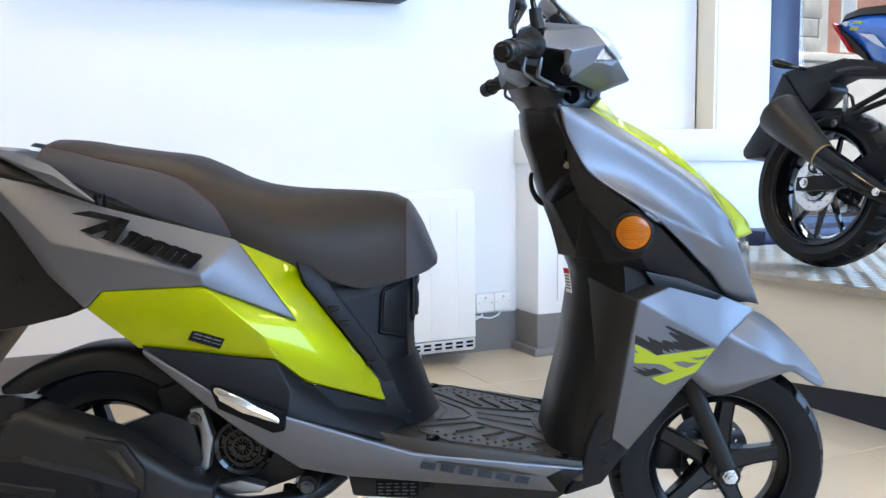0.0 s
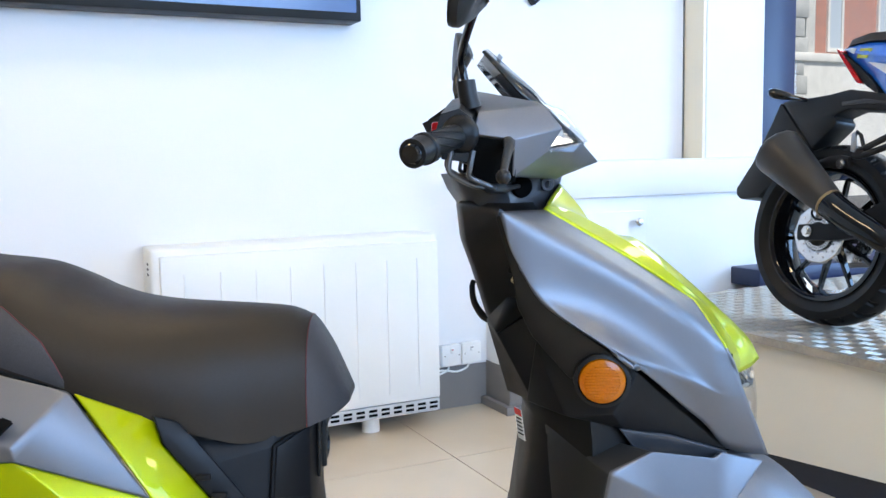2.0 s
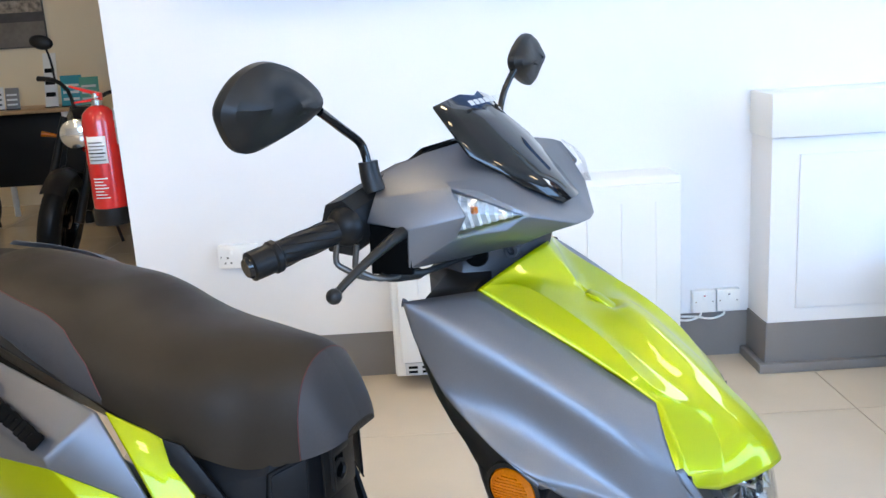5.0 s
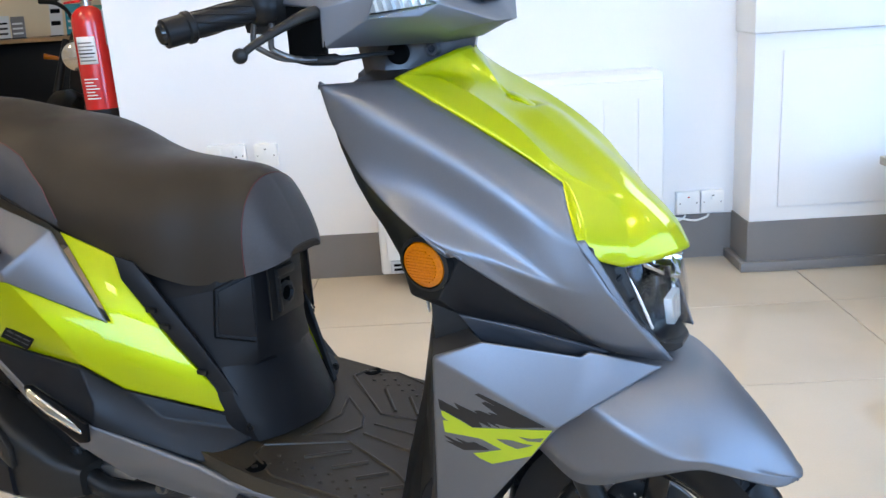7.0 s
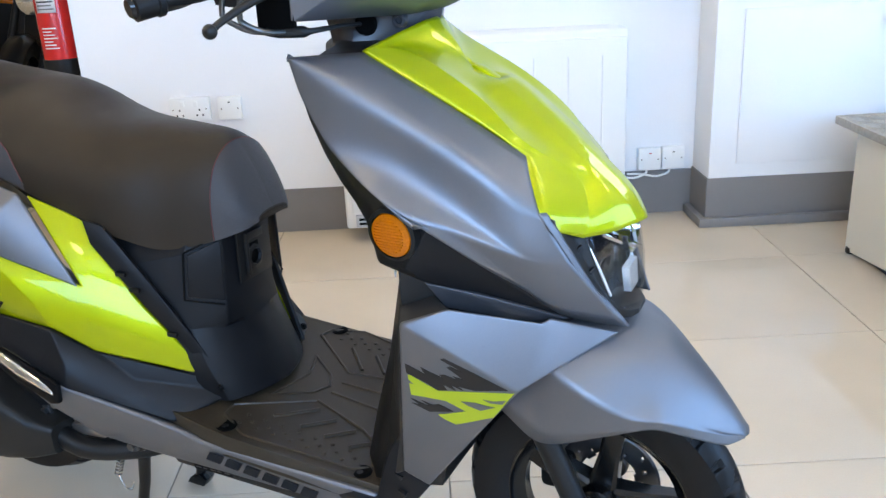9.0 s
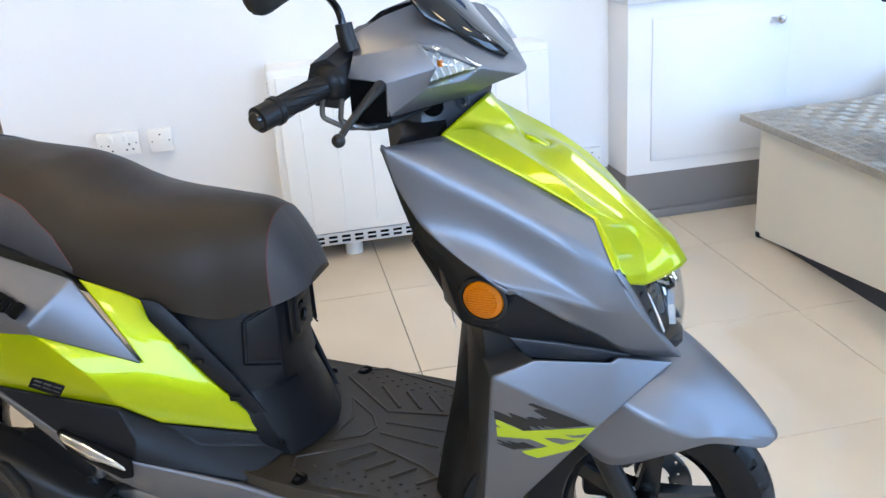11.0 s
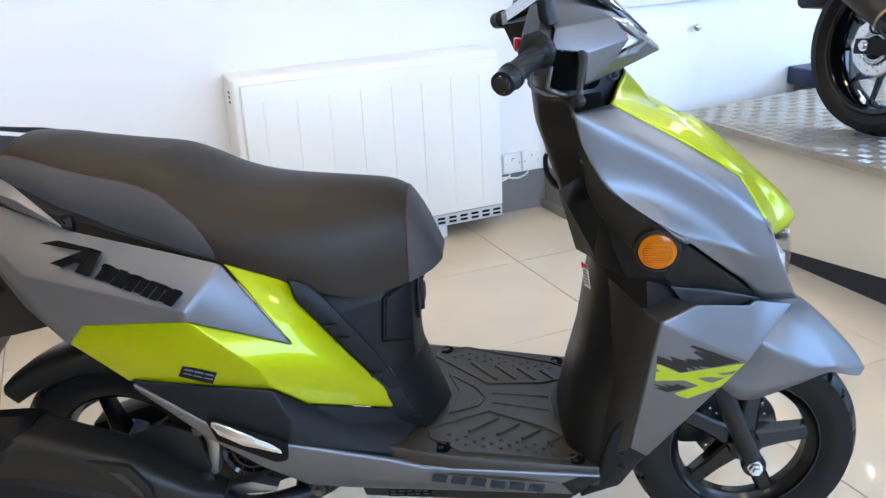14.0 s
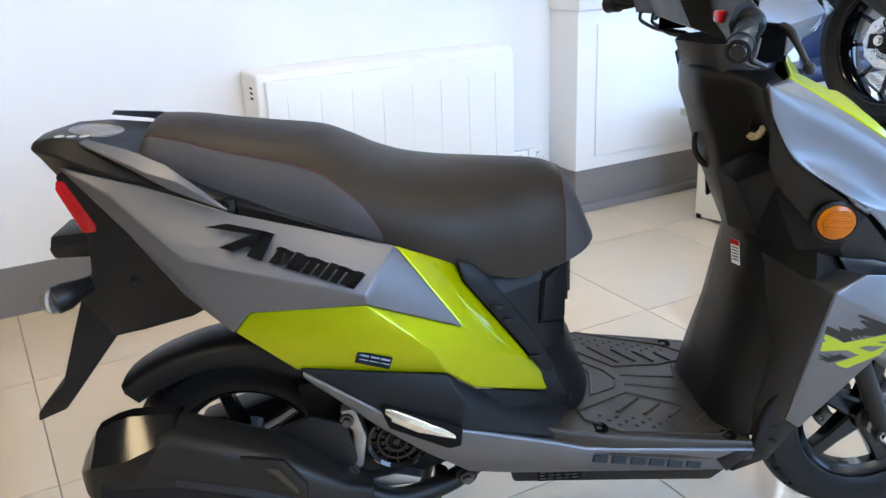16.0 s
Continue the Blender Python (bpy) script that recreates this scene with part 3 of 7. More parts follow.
# fork legs
for s in (-1, 1):
    fl = part("fork_leg", join(tube([(-0.120, s * 0.090, 0.56), (-0.072, s * 0.090, 0.44), (0.0, s * 0.090, 0.276)], [0.017, 0.0185, 0.0175], 24, smooth=0), lathe([(0, -0.012), (0.020, -0.012), (0.022, -0.007), (0.022, 0.007), (0.020, 0.012), (0, 0.012)], 28, "Y", (0.004, s * 0.090, 0.262))), BLACK, scooter, "black fork leg")
part("brake_caliper", join(box(-0.11, -0.05, 0.035, 0.085, 0.225, 0.30, 0.012), lathe([(0, 0.085), (0.016, 0.085), (0.016, 0.025), (0, 0.025)], 20, "Y", (-0.083, 0, 0.285))), BLACK, scooter, "black brake caliper").matrix_local = pose(0, 0, 0)

# front mudguard
quilt("front_mudguard", [
    [(-0.110, -0.150, 0.484), (-0.092, -0.156, 0.472), (-0.042, -0.155, 0.437), (0.045, -0.150, 0.462), (0.101, -0.134, 0.475), (0.134, -0.106, 0.458), (0.188, -0.060, 0.427), (0.207, -0.034, 0.424)],
    [(-0.110, -0.130, 0.590), (-0.060, -0.150, 0.574), (-0.019, -0.166, 0.552), (0.028, -0.166, 0.524), (0.075, -0.150, 0.496), (0.112, -0.131, 0.487), (0.150, -0.092, 0.462), (0.190, -0.054, 0.440), (0.210, -0.029, 0.428)],
    [(-0.110, -0.090, 0.595), (-0.030, -0.100, 0.592), (0.027, -0.112, 0.574), (0.062, -0.111, 0.553), (0.129, -0.092, 0.493), (0.180, -0.056, 0.446), (0.212, -0.026, 0.426)],
    [(-0.110, -0.060, 0.600), (-0.020, -0.058, 0.596), (0.040, -0.055, 0.579), (0.090, -0.050, 0.556), (0.150, -0.042, 0.502), (0.192, -0.030, 0.454), (0.214, -0.018, 0.424)],
    [(-0.110, -0.010, 0.604), (-0.020, -0.010, 0.598), (0.040, -0.010, 0.580), (0.095, -0.010, 0.558), (0.156, -0.010, 0.502), (0.197, -0.010, 0.453), (0.215, -0.010, 0.422)],
    [(-0.110, 0.040, 0.600), (-0.020, 0.038, 0.596), (0.040, 0.035, 0.579), (0.090, 0.030, 0.556), (0.150, 0.022, 0.502), (0.192, 0.010, 0.454), (0.214, -0.002, 0.424)],
    [(-0.110, 0.075, 0.595), (-0.030, 0.085, 0.592), (0.027, 0.092, 0.574), (0.062, 0.094, 0.557), (0.129, 0.072, 0.493), (0.180, 0.036, 0.446), (0.212, 0.006, 0.426)],
    [(-0.110, 0.150, 0.560), (-0.042, 0.150, 0.500), (0.045, 0.140, 0.470), (0.101, 0.114, 0.475), (0.134, 0.086, 0.458), (0.188, 0.040, 0.427), (0.207, 0.014, 0.424)],
], (0.14, 0.40, 0.5, 0.5, 0.5, 0.40), GREY, scooter, "matt grey front mudguard", n=48, out=(0.5, 0, 1), thick=0.004)

# lower leg panels with their stickers
LEG = dict(a=(-0.204, -0.240, 0.628), b=(-0.144, -0.219, 0.649), p=(-0.040, -0.150, 0.614), q=(-0.031, -0.147, 0.622), c=(-0.002, -0.124, 0.609), d=(0.049, -0.089, 0.588), e=(-0.054, -0.205, 0.538), f=(-0.207, -0.175, 0.339), g=(-0.240, -0.191, 0.367))
shell("leg_panel", LEG, ["a b p q c d e", "a e f g"], GREY, scooter, "matt grey leg panel with lime and black sticker", sub=0, thick=0.012, mirror=True, bevel=0.004)
# side apron panels
quilt("apron_panel", [
    [(-0.340, -0.227, 0.964), (-0.276, -0.154, 0.961), (-0.276, -0.154, 0.961), (-0.170, -0.140, 0.897), (-0.068, -0.126, 0.831)],
    [(-0.340, -0.228, 0.963), (-0.276, -0.224, 0.936), (-0.201, -0.213, 0.895), (-0.100, -0.197, 0.829), (-0.037, -0.172, 0.773)],
    [(-0.330, -0.226, 0.920), (-0.296, -0.226, 0.870), (-0.206, -0.212, 0.821), (-0.139, -0.203, 0.783), (-0.053, -0.186, 0.730), (-0.014, -0.160, 0.728)],
    [(-0.318, -0.226, 0.896), (-0.288, -0.229, 0.849), (-0.199, -0.251, 0.789), (-0.132, -0.224, 0.757), (-0.081, -0.202, 0.731), (-0.042, -0.178, 0.709), (0.000, -0.148, 0.698)],
    [(-0.316, -0.223, 0.890), (-0.285, -0.226, 0.843), (-0.196, -0.248, 0.783), (-0.171, -0.240, 0.766), (-0.104, -0.200, 0.706), (-0.061, -0.165, 0.666), (-0.017, -0.126, 0.618), (0.057, -0.082, 0.593)],
], (0.30, 0.42, 0.18), GREY, scooter, "matt grey front apron panel", n=56, thick=0.006, bows=(0.003, 0.0, 0.0, 0.001), mirror=-0.012)
quilt("apron_tip", [
    [(-0.037, -0.171, 0.772), (-0.022, -0.166, 0.746), (0.019, -0.118, 0.648), (0.026, -0.114, 0.644), (0.057, -0.082, 0.594)],
    [(-0.030, -0.160, 0.770), (-0.016, -0.152, 0.744), (0.024, -0.106, 0.646), (0.030, -0.104, 0.643), (0.058, -0.076, 0.594)],
], (), GREY, scooter, "matt grey folded edge beside the headlamp", n=30, thick=0.003, out=(1, -0.3, 0), mirror=-0.012)
# lime nose cover
MIDN = -0.012
edge = [(-0.276, -0.153, 0.963), (-0.170, -0.139, 0.899), (-0.068, -0.125, 0.833), (-0.068, -0.125, 0.833), (-0.037, -0.168, 0.774), (-0.023, -0.161, 0.748)]
ridge = [(-0.272, -0.146, 0.966), (-0.232, -0.104, 0.955), (-0.138, -0.108, 0.901), (-0.077, -0.116, 0.849), (-0.014, -0.072, 0.789), (0.006, -0.098, 0.746), (0.002, -0.112, 0.724)]
upper = [(-0.258, -0.095, 0.977), (-0.214, -0.060, 0.946), (-0.144, -0.078, 0.900), (-0.080, -0.078, 0.852), (-0.006, -0.056, 0.795), (0.030, -0.062, 0.756), (0.034, -0.070, 0.722)]
crest = [(-0.240, -0.042, 0.989), (-0.183, -0.018, 0.926), (-0.126, -0.042, 0.904), (-0.077, -0.046, 0.864), (-0.020, -0.046, 0.814), (0.040, -0.038, 0.757), (0.056, -0.040, 0.727)]
crown = [(-0.236, -0.014, 0.991), (-0.205, -0.013, 0.955), (-0.183, -0.012, 0.921), (-0.150, -0.012, 0.906), (-0.126, -0.012, 0.910), (-0.060, -0.012, 0.858), (0.000, -0.012, 0.802), (0.044, -0.012, 0.758), (0.064, -0.012, 0.726)]


def twin(line):
    return [(x, 2 * MIDN - y, z) for x, y, z in line]


quilt("nose_cover", [edge, ridge, upper, crest, crown, twin(crest), twin(upper), twin(ridge), twin(edge)], (0.05, 0.40, 0.12, 0.30, 0.12, 0.40, 0.05), LIME, scooter, "glossy lime green nose cover", n=64, thick=0.005, out=(0.5, 0, 1))
part("nose_vent", prism([(-0.190, 0.921), (-0.180, 0.928), (-0.166, 0.923), (-0.146, 0.910), (-0.143, 0.900), (-0.158, 0.902)], -0.022, -0.002, 0.003), LIME, scooter, "small lime blade in the nose scoop")
# headlamp below the nose: black surround, lens, chromed bowls behind it
LENS = [
    [(0.000, -0.101, 0.728), (0.018, -0.092, 0.680), (0.031, -0.080, 0.636), (0.038, -0.067, 0.610)],
    [(0.036, -0.054, 0.728), (0.048, -0.048, 0.680), (0.052, -0.044, 0.640), (0.050, -0.040, 0.604)],
    [(0.054, -0.012, 0.726), (0.063, -0.012, 0.680), (0.065, -0.012, 0.640), (0.060, -0.012, 0.600)],
]
quilt("lamp_surround", [
    [(-0.024, -0.160, 0.762), (-0.018, -0.150, 0.742), (0.022, -0.104, 0.648), (0.030, -0.101, 0.642), (0.056, -0.074, 0.596)],
    [(-0.016, -0.124, 0.744), (-0.006, -0.116, 0.722), (0.020, -0.090, 0.648), (0.030, -0.084, 0.630), (0.044, -0.066, 0.600)],
    [(0.000, -0.102, 0.734), (0.004, -0.100, 0.716), (0.027, -0.084, 0.648), (0.034, -0.076, 0.626), (0.042, -0.064, 0.602)],
], (0.3,), BLACK, scooter, "black surround of the headlamp", n=30, out=(1, -0.6, 0), thick=0.003, mirror=MIDN)
for s in (-1, 1):
    for k in range(2):
        part("surround_notch", box(-0.010, 0.010, -0.002, 0.002, -0.003, 0.003, 0.001), DARK, scooter).matrix_local = pose(-0.004 + 0.013 * k, MIDN + s * (0.107 - 0.014 * k), 0.708 - 0.034 * k, 0, 30, s * 130)
quilt("headlamp_lens", LENS + [twin(q) for q in LENS[1::-1]], (0.42, 0.5, 0.42), COVER, scooter, "clear headlamp lens", n=20, out=(1, 0, 0), thick=0.0025)
back = [[(x - d, MIDN + (y - MIDN) * k, z) for x, y, z in q] for q, d, k in zip(LENS, (0.004, 0.034, 0.046), (0.97, 0.90, 1.0))]
quilt("headlamp_housing", back + [twin(q) for q in back[1::-1]], (0.2, 0.3, 0.2), GLOSS, scooter, "black headlamp housing", n=20, out=(1, 0, 0), thick=0.003)
for s in (-1, 1):
    part("lamp_trim", tube([(0.008, MIDN + s * 0.086, 0.705), (0.020, MIDN + s * 0.078, 0.672), (0.031, MIDN + s * 0.066, 0.634)], [0.0008, 0.0022, 0.0026], 8), SILVERED, scooter, "silver trim line inside the lens")
    part("reflector_bar", loft([[(x, MIDN + s * y, z), (x + 0.006, MIDN + s * y, z - 0.003), (x + 0.004, MIDN + s * y, z - 0.007)] for x, y, z in ((0.014, 0.062, 0.722), (0.036, 0.026, 0.699), (0.046, 0.004, 0.690))], caps=True), CHROME, scooter, "silver bar across the bowl", smooth=False)
part("headlamp_reflector", loft([[(x, MIDN + ry * math.cos(math.pi * k / 20), z - rz * math.sin(math.pi * k / 20)) for k in range(21)] for x, z, ry, rz in ((0.006, 0.708, 0.008, 0.008), (0.014, 0.708, 0.024, 0.020), (0.034, 0.709, 0.034, 0.030), (0.046, 0.710, 0.036, 0.034))], caps=False, closed=False), CHROME, scooter, "chromed reflector bowl")
part("position_lamp", loft([[(x, MIDN - w, 0.660), (x, MIDN + w, 0.660), (x + 0.003, MIDN + w * 0.82, 0.624), (x + 0.003, MIDN - w * 0.82, 0.624)] for x, w in ((0.036, 0.026), (0.046, 0.024))]), SILVERED, scooter, "pale position lamp window", smooth=False)
part("lamp_base", loft([[(x, MIDN - w, z1), (x, MIDN + w, z1), (x, MIDN + w, z0), (x, MIDN - w, z0)] for x, w, z0, z1 in ((-0.010, 0.050, 0.594, 0.607), (0.034, 0.048, 0.594, 0.609), (0.052, 0.034, 0.592, 0.603), (0.060, 0.020, 0.594, 0.600))]), BLACK, scooter, "black lip under the headlamp", sharp=25)
part("front_frame", loft([[(x, -w, z0), (x, w, z0), (x, w, z1), (x, -w, z1)] for x, w, z0, z1 in ((-0.240, 0.150, 0.58, 0.72), (-0.150, 0.165, 0.60, 0.72), (-0.060, 0.125, 0.585, 0.70), (-0.010, 0.070, 0.575, 0.62))]), BLACK, scooter, "black inner frame behind the fairing", smooth=False)

# dark fairing with the amber reflector
FA = dict(a=(-0.292, -0.170, 0.785), b=(-0.245, -0.215, 0.832), M=(-0.198, -0.224, 0.781), t=(0.040, -0.085, 0.604), c=(-0.024, -0.124, 0.618), d=(-0.180, -0.202, 0.674), e=(-0.198, -0.224, 0.700), f=(-0.255, -0.190, 0.688), g=(-0.300, -0.120, 0.690), h=(-0.165, -0.226, 0.755))
shell("side_fairing", FA, ["a b M h f", "a f g", "h e f", "M t c h", "h c d e", "e d f"], DARK, scooter, "charcoal plastic side fairing", sub=0, thick=0.008, mirror=True, bevel=0.003)
for s in (-1, 1):
    rf = part("side_reflector", lathe([(0, -0.010), (0.020, -0.009), (0.029, -0.004), (0.031, 0.002), (0.031, 0.006)], 40, "Y"), ORANGE, scooter, "round amber reflector")
    rf.matrix_local = pose(-0.212, -0.226, 0.745, 6, 0, -8) if s < 0 else pose(-0.212, 0.226, 0.745, -6, 0, 188)
    for k in range(11):
        z = -0.020 + 0.004 * k
        h = math.sqrt(0.0225 ** 2 - z * z)
        part("reflector_rib", box(-h, h, -0.0106 + 3.0 * z * z, -0.0076 + 3.0 * z * z, z - 0.0012, z + 0.0012, 0.0006), ORANGE, rf)
    part("reflector_rim", lathe([(0.031, -0.004), (0.036, -0.002), (0.037, 0.012), (0.030, 0.012)], 40, "Y"), BLACK, rf)
shell("fairing_spoiler", dict(a=(-0.184, -0.200, 0.673), b=(-0.110, -0.178, 0.655), c=(-0.014, -0.120, 0.611), d=(-0.057, -0.128, 0.602), e=(-0.159, -0.192, 0.638)), ["a b d e", "b c d"], SATIN, scooter, "charcoal strip under the fairing", sub=0, thick=0.006, mirror=True, bevel=0.002)

shell("apron_edge", dict(a=(-0.338, -0.224, 0.962), b=(-0.346, -0.216, 0.956), c=(-0.326, -0.215, 0.884), l=(-0.317, -0.222, 0.893), n=(-0.287, -0.223, 0.843), d=(-0.318, -0.200, 0.838), e=(-0.300, -0.196, 0.800), f=(-0.250, -0.205, 0.742), m=(-0.200, -0.236, 0.780)), ["a b c l", "l c d n", "n d e m", "e f m"], BLACK, scooter, "black edge of the apron", sub=0, thick=0.006, mirror=True, bevel=0.002)
# inner leg shield, rear side of the apron
zs = [(0.968, -0.335, 0.110, -0.352, 0.086, -0.386, 0.058), (0.961, -0.335, 0.150, -0.348, 0.100, -0.391, 0.068), (0.952, -0.334, 0.196, -0.340, 0.115, -0.390, 0.072), (0.912, -0.324, 0.212, -0.318, 0.125, -0.386, 0.078), (0.872, -0.300, 0.218, -0.294, 0.125, -0.372, 0.074), (0.800, -0.240, 0.210, -0.282, 0.125, -0.350, 0.074), (0.720, -0.225, 0.195, -0.272, 0.120, -0.318, 0.074), (0.655, -0.220, 0.200, -0.264, 0.110, -0.290, 0.072), (0.500, -0.215, 0.185, -0.272, 0.14, -0.312, 0.090), (0.400, -0.232, 0.165, -0.290, 0.15, -0.335, 0.105), (0.322, -0.250, 0.160, -0.305, 0.16, -0.350, 0.115)]
secs = []
for z, xe, ye, xm, ym, xb, yb in zs:
    r = [(xe + 0.05, -ye * 0.9, z), (xe, -ye, z), (xm, -ym, z), (xb + 0.008, -yb, z), (xb, -yb * 0.5, z)]
    secs.append(r + [(xb, 0, z)] + [(p[0], -p[1], p[2]) for p in r[::-1]])
ob = part("inner_leg_shield", loft(secs, caps=True, closed=True), BLACK, scooter, "black plastic inner leg shield", sharp=60)
shell("leg_shield_side", dict(a=(-0.272, -0.096, 0.653), b=(-0.144, -0.215, 0.648), c=(-0.206, -0.237, 0.627), d=(-0.244, -0.188, 0.364), e=(-0.292, -0.160, 0.322), f=(-0.264, -0.158, 0.500)), ["a b c", "a c f", "c d f", "d e f"], SKIRTING, scooter, "charcoal rear skirt of the leg shield", sub=0, thick=0.006, mirror=True, bevel=0.003)
shell("foot_guard", dict(a=(-0.217, -0.178, 0.466), b=(-0.226, -0.175, 0.360), c=(-0.204, -0.166, 0.340), d=(-0.253, -0.168, 0.274), e=(-0.322, -0.172, 0.253), f=(-0.290, -0.183, 0.315), n=(-0.279, -0.181, 0.361), m=(-0.265, -0.180, 0.396)), ["a b n m", "b c d n", "n d e f"], DARK, scooter, "charcoal guard ahead of the footboard", sub=0, thick=0.014, mirror=True, bevel=0.004)
for k in range(2):
    part("arrow_mark", prism([(-0.262 + 0.003 * k, 0.352 - 0.030 * k), (-0.248 + 0.003 * k, 0.347 - 0.030 * k), (-0.252 + 0.003 * k, 0.340 - 0.030 * k)], -0.1800, -0.170, 0.001), BLACK, scooter)
for s in (-1,):
    pk = shell("glove_pocket", dict(a=(-0.352, s * 0.070, 0.800), b=(-0.330, s * 0.150, 0.806), c=(-0.300, s * 0.180, 0.826), d=(-0.262, s * 0.165, 0.730), e=(-0.290, s * 0.125, 0.690), f=(-0.322, s * 0.062, 0.690), m=(-0.340, s * 0.132, 0.790)), ["a m e f", "m c d e"], DARK, scooter, "charcoal open glove pocket", sub=0, thick=0.004, out=(-1, 0, 0), bevel=0.003)[0]
    # dark sheet across the mouth paints the shade inside the pocket
    shell("pocket_opening", dict(a=(-0.350, s * 0.074, 0.802), b=(-0.326, s * 0.142, 0.842), c=(-0.312, s * 0.178, 0.846), d=(-0.303, s * 0.182, 0.828), e=(-0.341, s * 0.133, 0.791)), ["a b c d e"], INK, pk, "dark sheet painted as the shade in the pocket mouth", sub=0, thick=0.002, out=(-1, 0, 0.5), bevel=0)
part("luggage_hook", tube([(-0.338, 0, 0.785), (-0.352, 0, 0.790), (-0.366, 0, 0.812), (-0.369, 0, 0.836), (-0.366, 0, 0.846)], [0.006, 0.006, 0.005, 0.0045, 0.004], 10), BLACK, scooter, "black luggage hook")
key = part("ignition_guide", lathe([(0, -0.004), (0.007, -0.004), (0.008, -0.002), (0.021, -0.001), (0.022, 0.002), (0, 0.002)], 32, "X"), material("printed_ring", (0.50, 0.43, 0.28), 0.5, grain=0.5, scale=260), scooter, "pale printed ring round the ignition lock")
key.matrix_local = pose(-0.307, -0.112, 0.876, 0, 22, 24)
part("key_slot", join(lathe([(0, -0.007), (0.008, -0.007), (0.010, -0.003), (0.010, 0.001), (0, 0.001)], 20, "X"), box(-0.016, -0.004, -0.003, 0.003, -0.010, 0.010, 0.002)), BLACK, key, "black ignition lock")
ws = part("warning_sticker", box(-0.001, 0.0, -0.010, 0.010, -0.024, 0.024), PAPER, scooter, "white and red warning sticker")
ws.matrix_local = pose(-0.303, -0.062, 0.640, 0, -8, 24)
part("red_band", box(-0.0016, -0.001, -0.010, 0.010, 0.014, 0.024), EXTRED, ws)
for k in range(5):
    part("text_bar", box(-0.0015, -0.001, -0.008, 0.007, 0.008 - 0.006 * k, 0.010 - 0.006 * k), INK, ws)

# footboard
bm = loft([[(x, y, 0.386 + (x + 0.67) * -0.173 + dz) for y, dz in ((yn, -0.036), (yn, -0.006), (yn + 0.004, 0.0), (yn + 0.010, -0.001), (yn + 0.014, -0.002), (yf - 0.014, -0.002), (yf - 0.010, -0.001), (yf - 0.004, 0.0), (yf, -0.006), (yf, -0.036))] for x, yn, yf in ((-0.68, -0.196, 0.206), (-0.60, -0.203, 0.213), (-0.55, -0.205, 0.218), (-0.44, -0.197, 0.228), (-0.29, -0.181, 0.236))])
footb = part("footboard", bm, FLOORB, scooter, "dark textured plastic footboard with raised ribs", sharp=40)


def fz(x):
    return 0.3845 + (x + 0.67) * -0.173


def across(y, s):
    """Near side's y, or its twin across the board's middle."""
    return y if s < 0 else 0.036 - y


rib = bmesh.new()
PAD = [(-0.594, -0.122), (-0.485, -0.035), (-0.378, -0.067), (-0.322, -0.102), (-0.310, -0.136), (-0.345, -0.162), (-0.532, -0.182), (-0.588, -0.152), (-0.594, -0.122)]
for s in (-1, 1):
    rib = join(rib, tube([(x, across(y, s), fz(x) - 0.0004) for x, y in PAD], 0.0030, 8, smooth=0))
    for x0, y0, x1, y1 in ((-0.520, -0.114, -0.468, -0.056), (-0.469, -0.114, -0.429, -0.068), (-0.423, -0.116, -0.388, -0.076), (-0.376, -0.119, -0.348, -0.088)):
        rib = join(rib, tube([(x0, across(y0, s), fz(x0) - 0.0002), (x1, across(y1, s), fz(x1) - 0.0002)], [0.0036, 0.0036], 8, smooth=0))
for pts in ([(-0.478, 0.036), (-0.366, 0.050)], [(-0.478, 0.000), (-0.366, -0.002)], [(-0.563, 0.089), (-0.541, 0.029), (-0.558, -0.061), (-0.504, -0.018), (-0.491, 0.015), (-0.508, 0.048), (-0.563, 0.089)], [(-0.352, 0.105), (-0.363, 0.049), (-0.357, -0.022), (-0.300, -0.073), (-0.285, -0.133), (-0.293, -0.172)]):
    rib = join(rib, tube([(x, y, fz(x) - 0.0006) for x, y in pts], 0.0028, 8, smooth=0))
part("rib_pattern", rib, FLOORB, footb)
dots = bmesh.new()
for s in (-1, 1):
    for i in range(7):
        for j in range(3):
            x, y = -0.556 + 0.031 * i + (0.015 if j % 2 else 0), across(-0.132 - 0.013 * j + 0.0012 * i, s)
            d = bmesh.new()
            bmesh.ops.create_icosphere(d, subdivisions=1, radius=0.0040)
            bmesh.ops.scale(d, vec=(1, 1, 0.6), verts=d.verts)
            bmesh.ops.translate(d, vec=(x, y, fz(x)), verts=d.verts)
            me = bpy.data.meshes.new("tmp")
            d.to_mesh(me)
            d.free()
            dots.from_mesh(me)
            bpy.data.meshes.remove(me)
tagged(part("grip_dots", dots, FLOORB, footb), kind="stuff")
for x, y in ((-0.568, -0.176), (-0.331, -0.161), (-0.577, 0.196), (-0.342, 0.208)):
    # flat dark disc on the board, its colour is the shade of a sunk well
    bt = part("bolt_well", lathe([(0.0175, -0.001), (0.0168, 0.0012), (0.0156, 0.0014), (0.0152, 0.0008), (0, 0.0008)], 28, "Z", (x, y, fz(x))), HOLE_SHADE, footb)
    part("bolt", lathe([(0.0058, 0.0), (0.0058, 0.0020), (0.0, 0.0020)], 6, "Z", (x, y - 0.003, fz(x))), BLACK, bt)

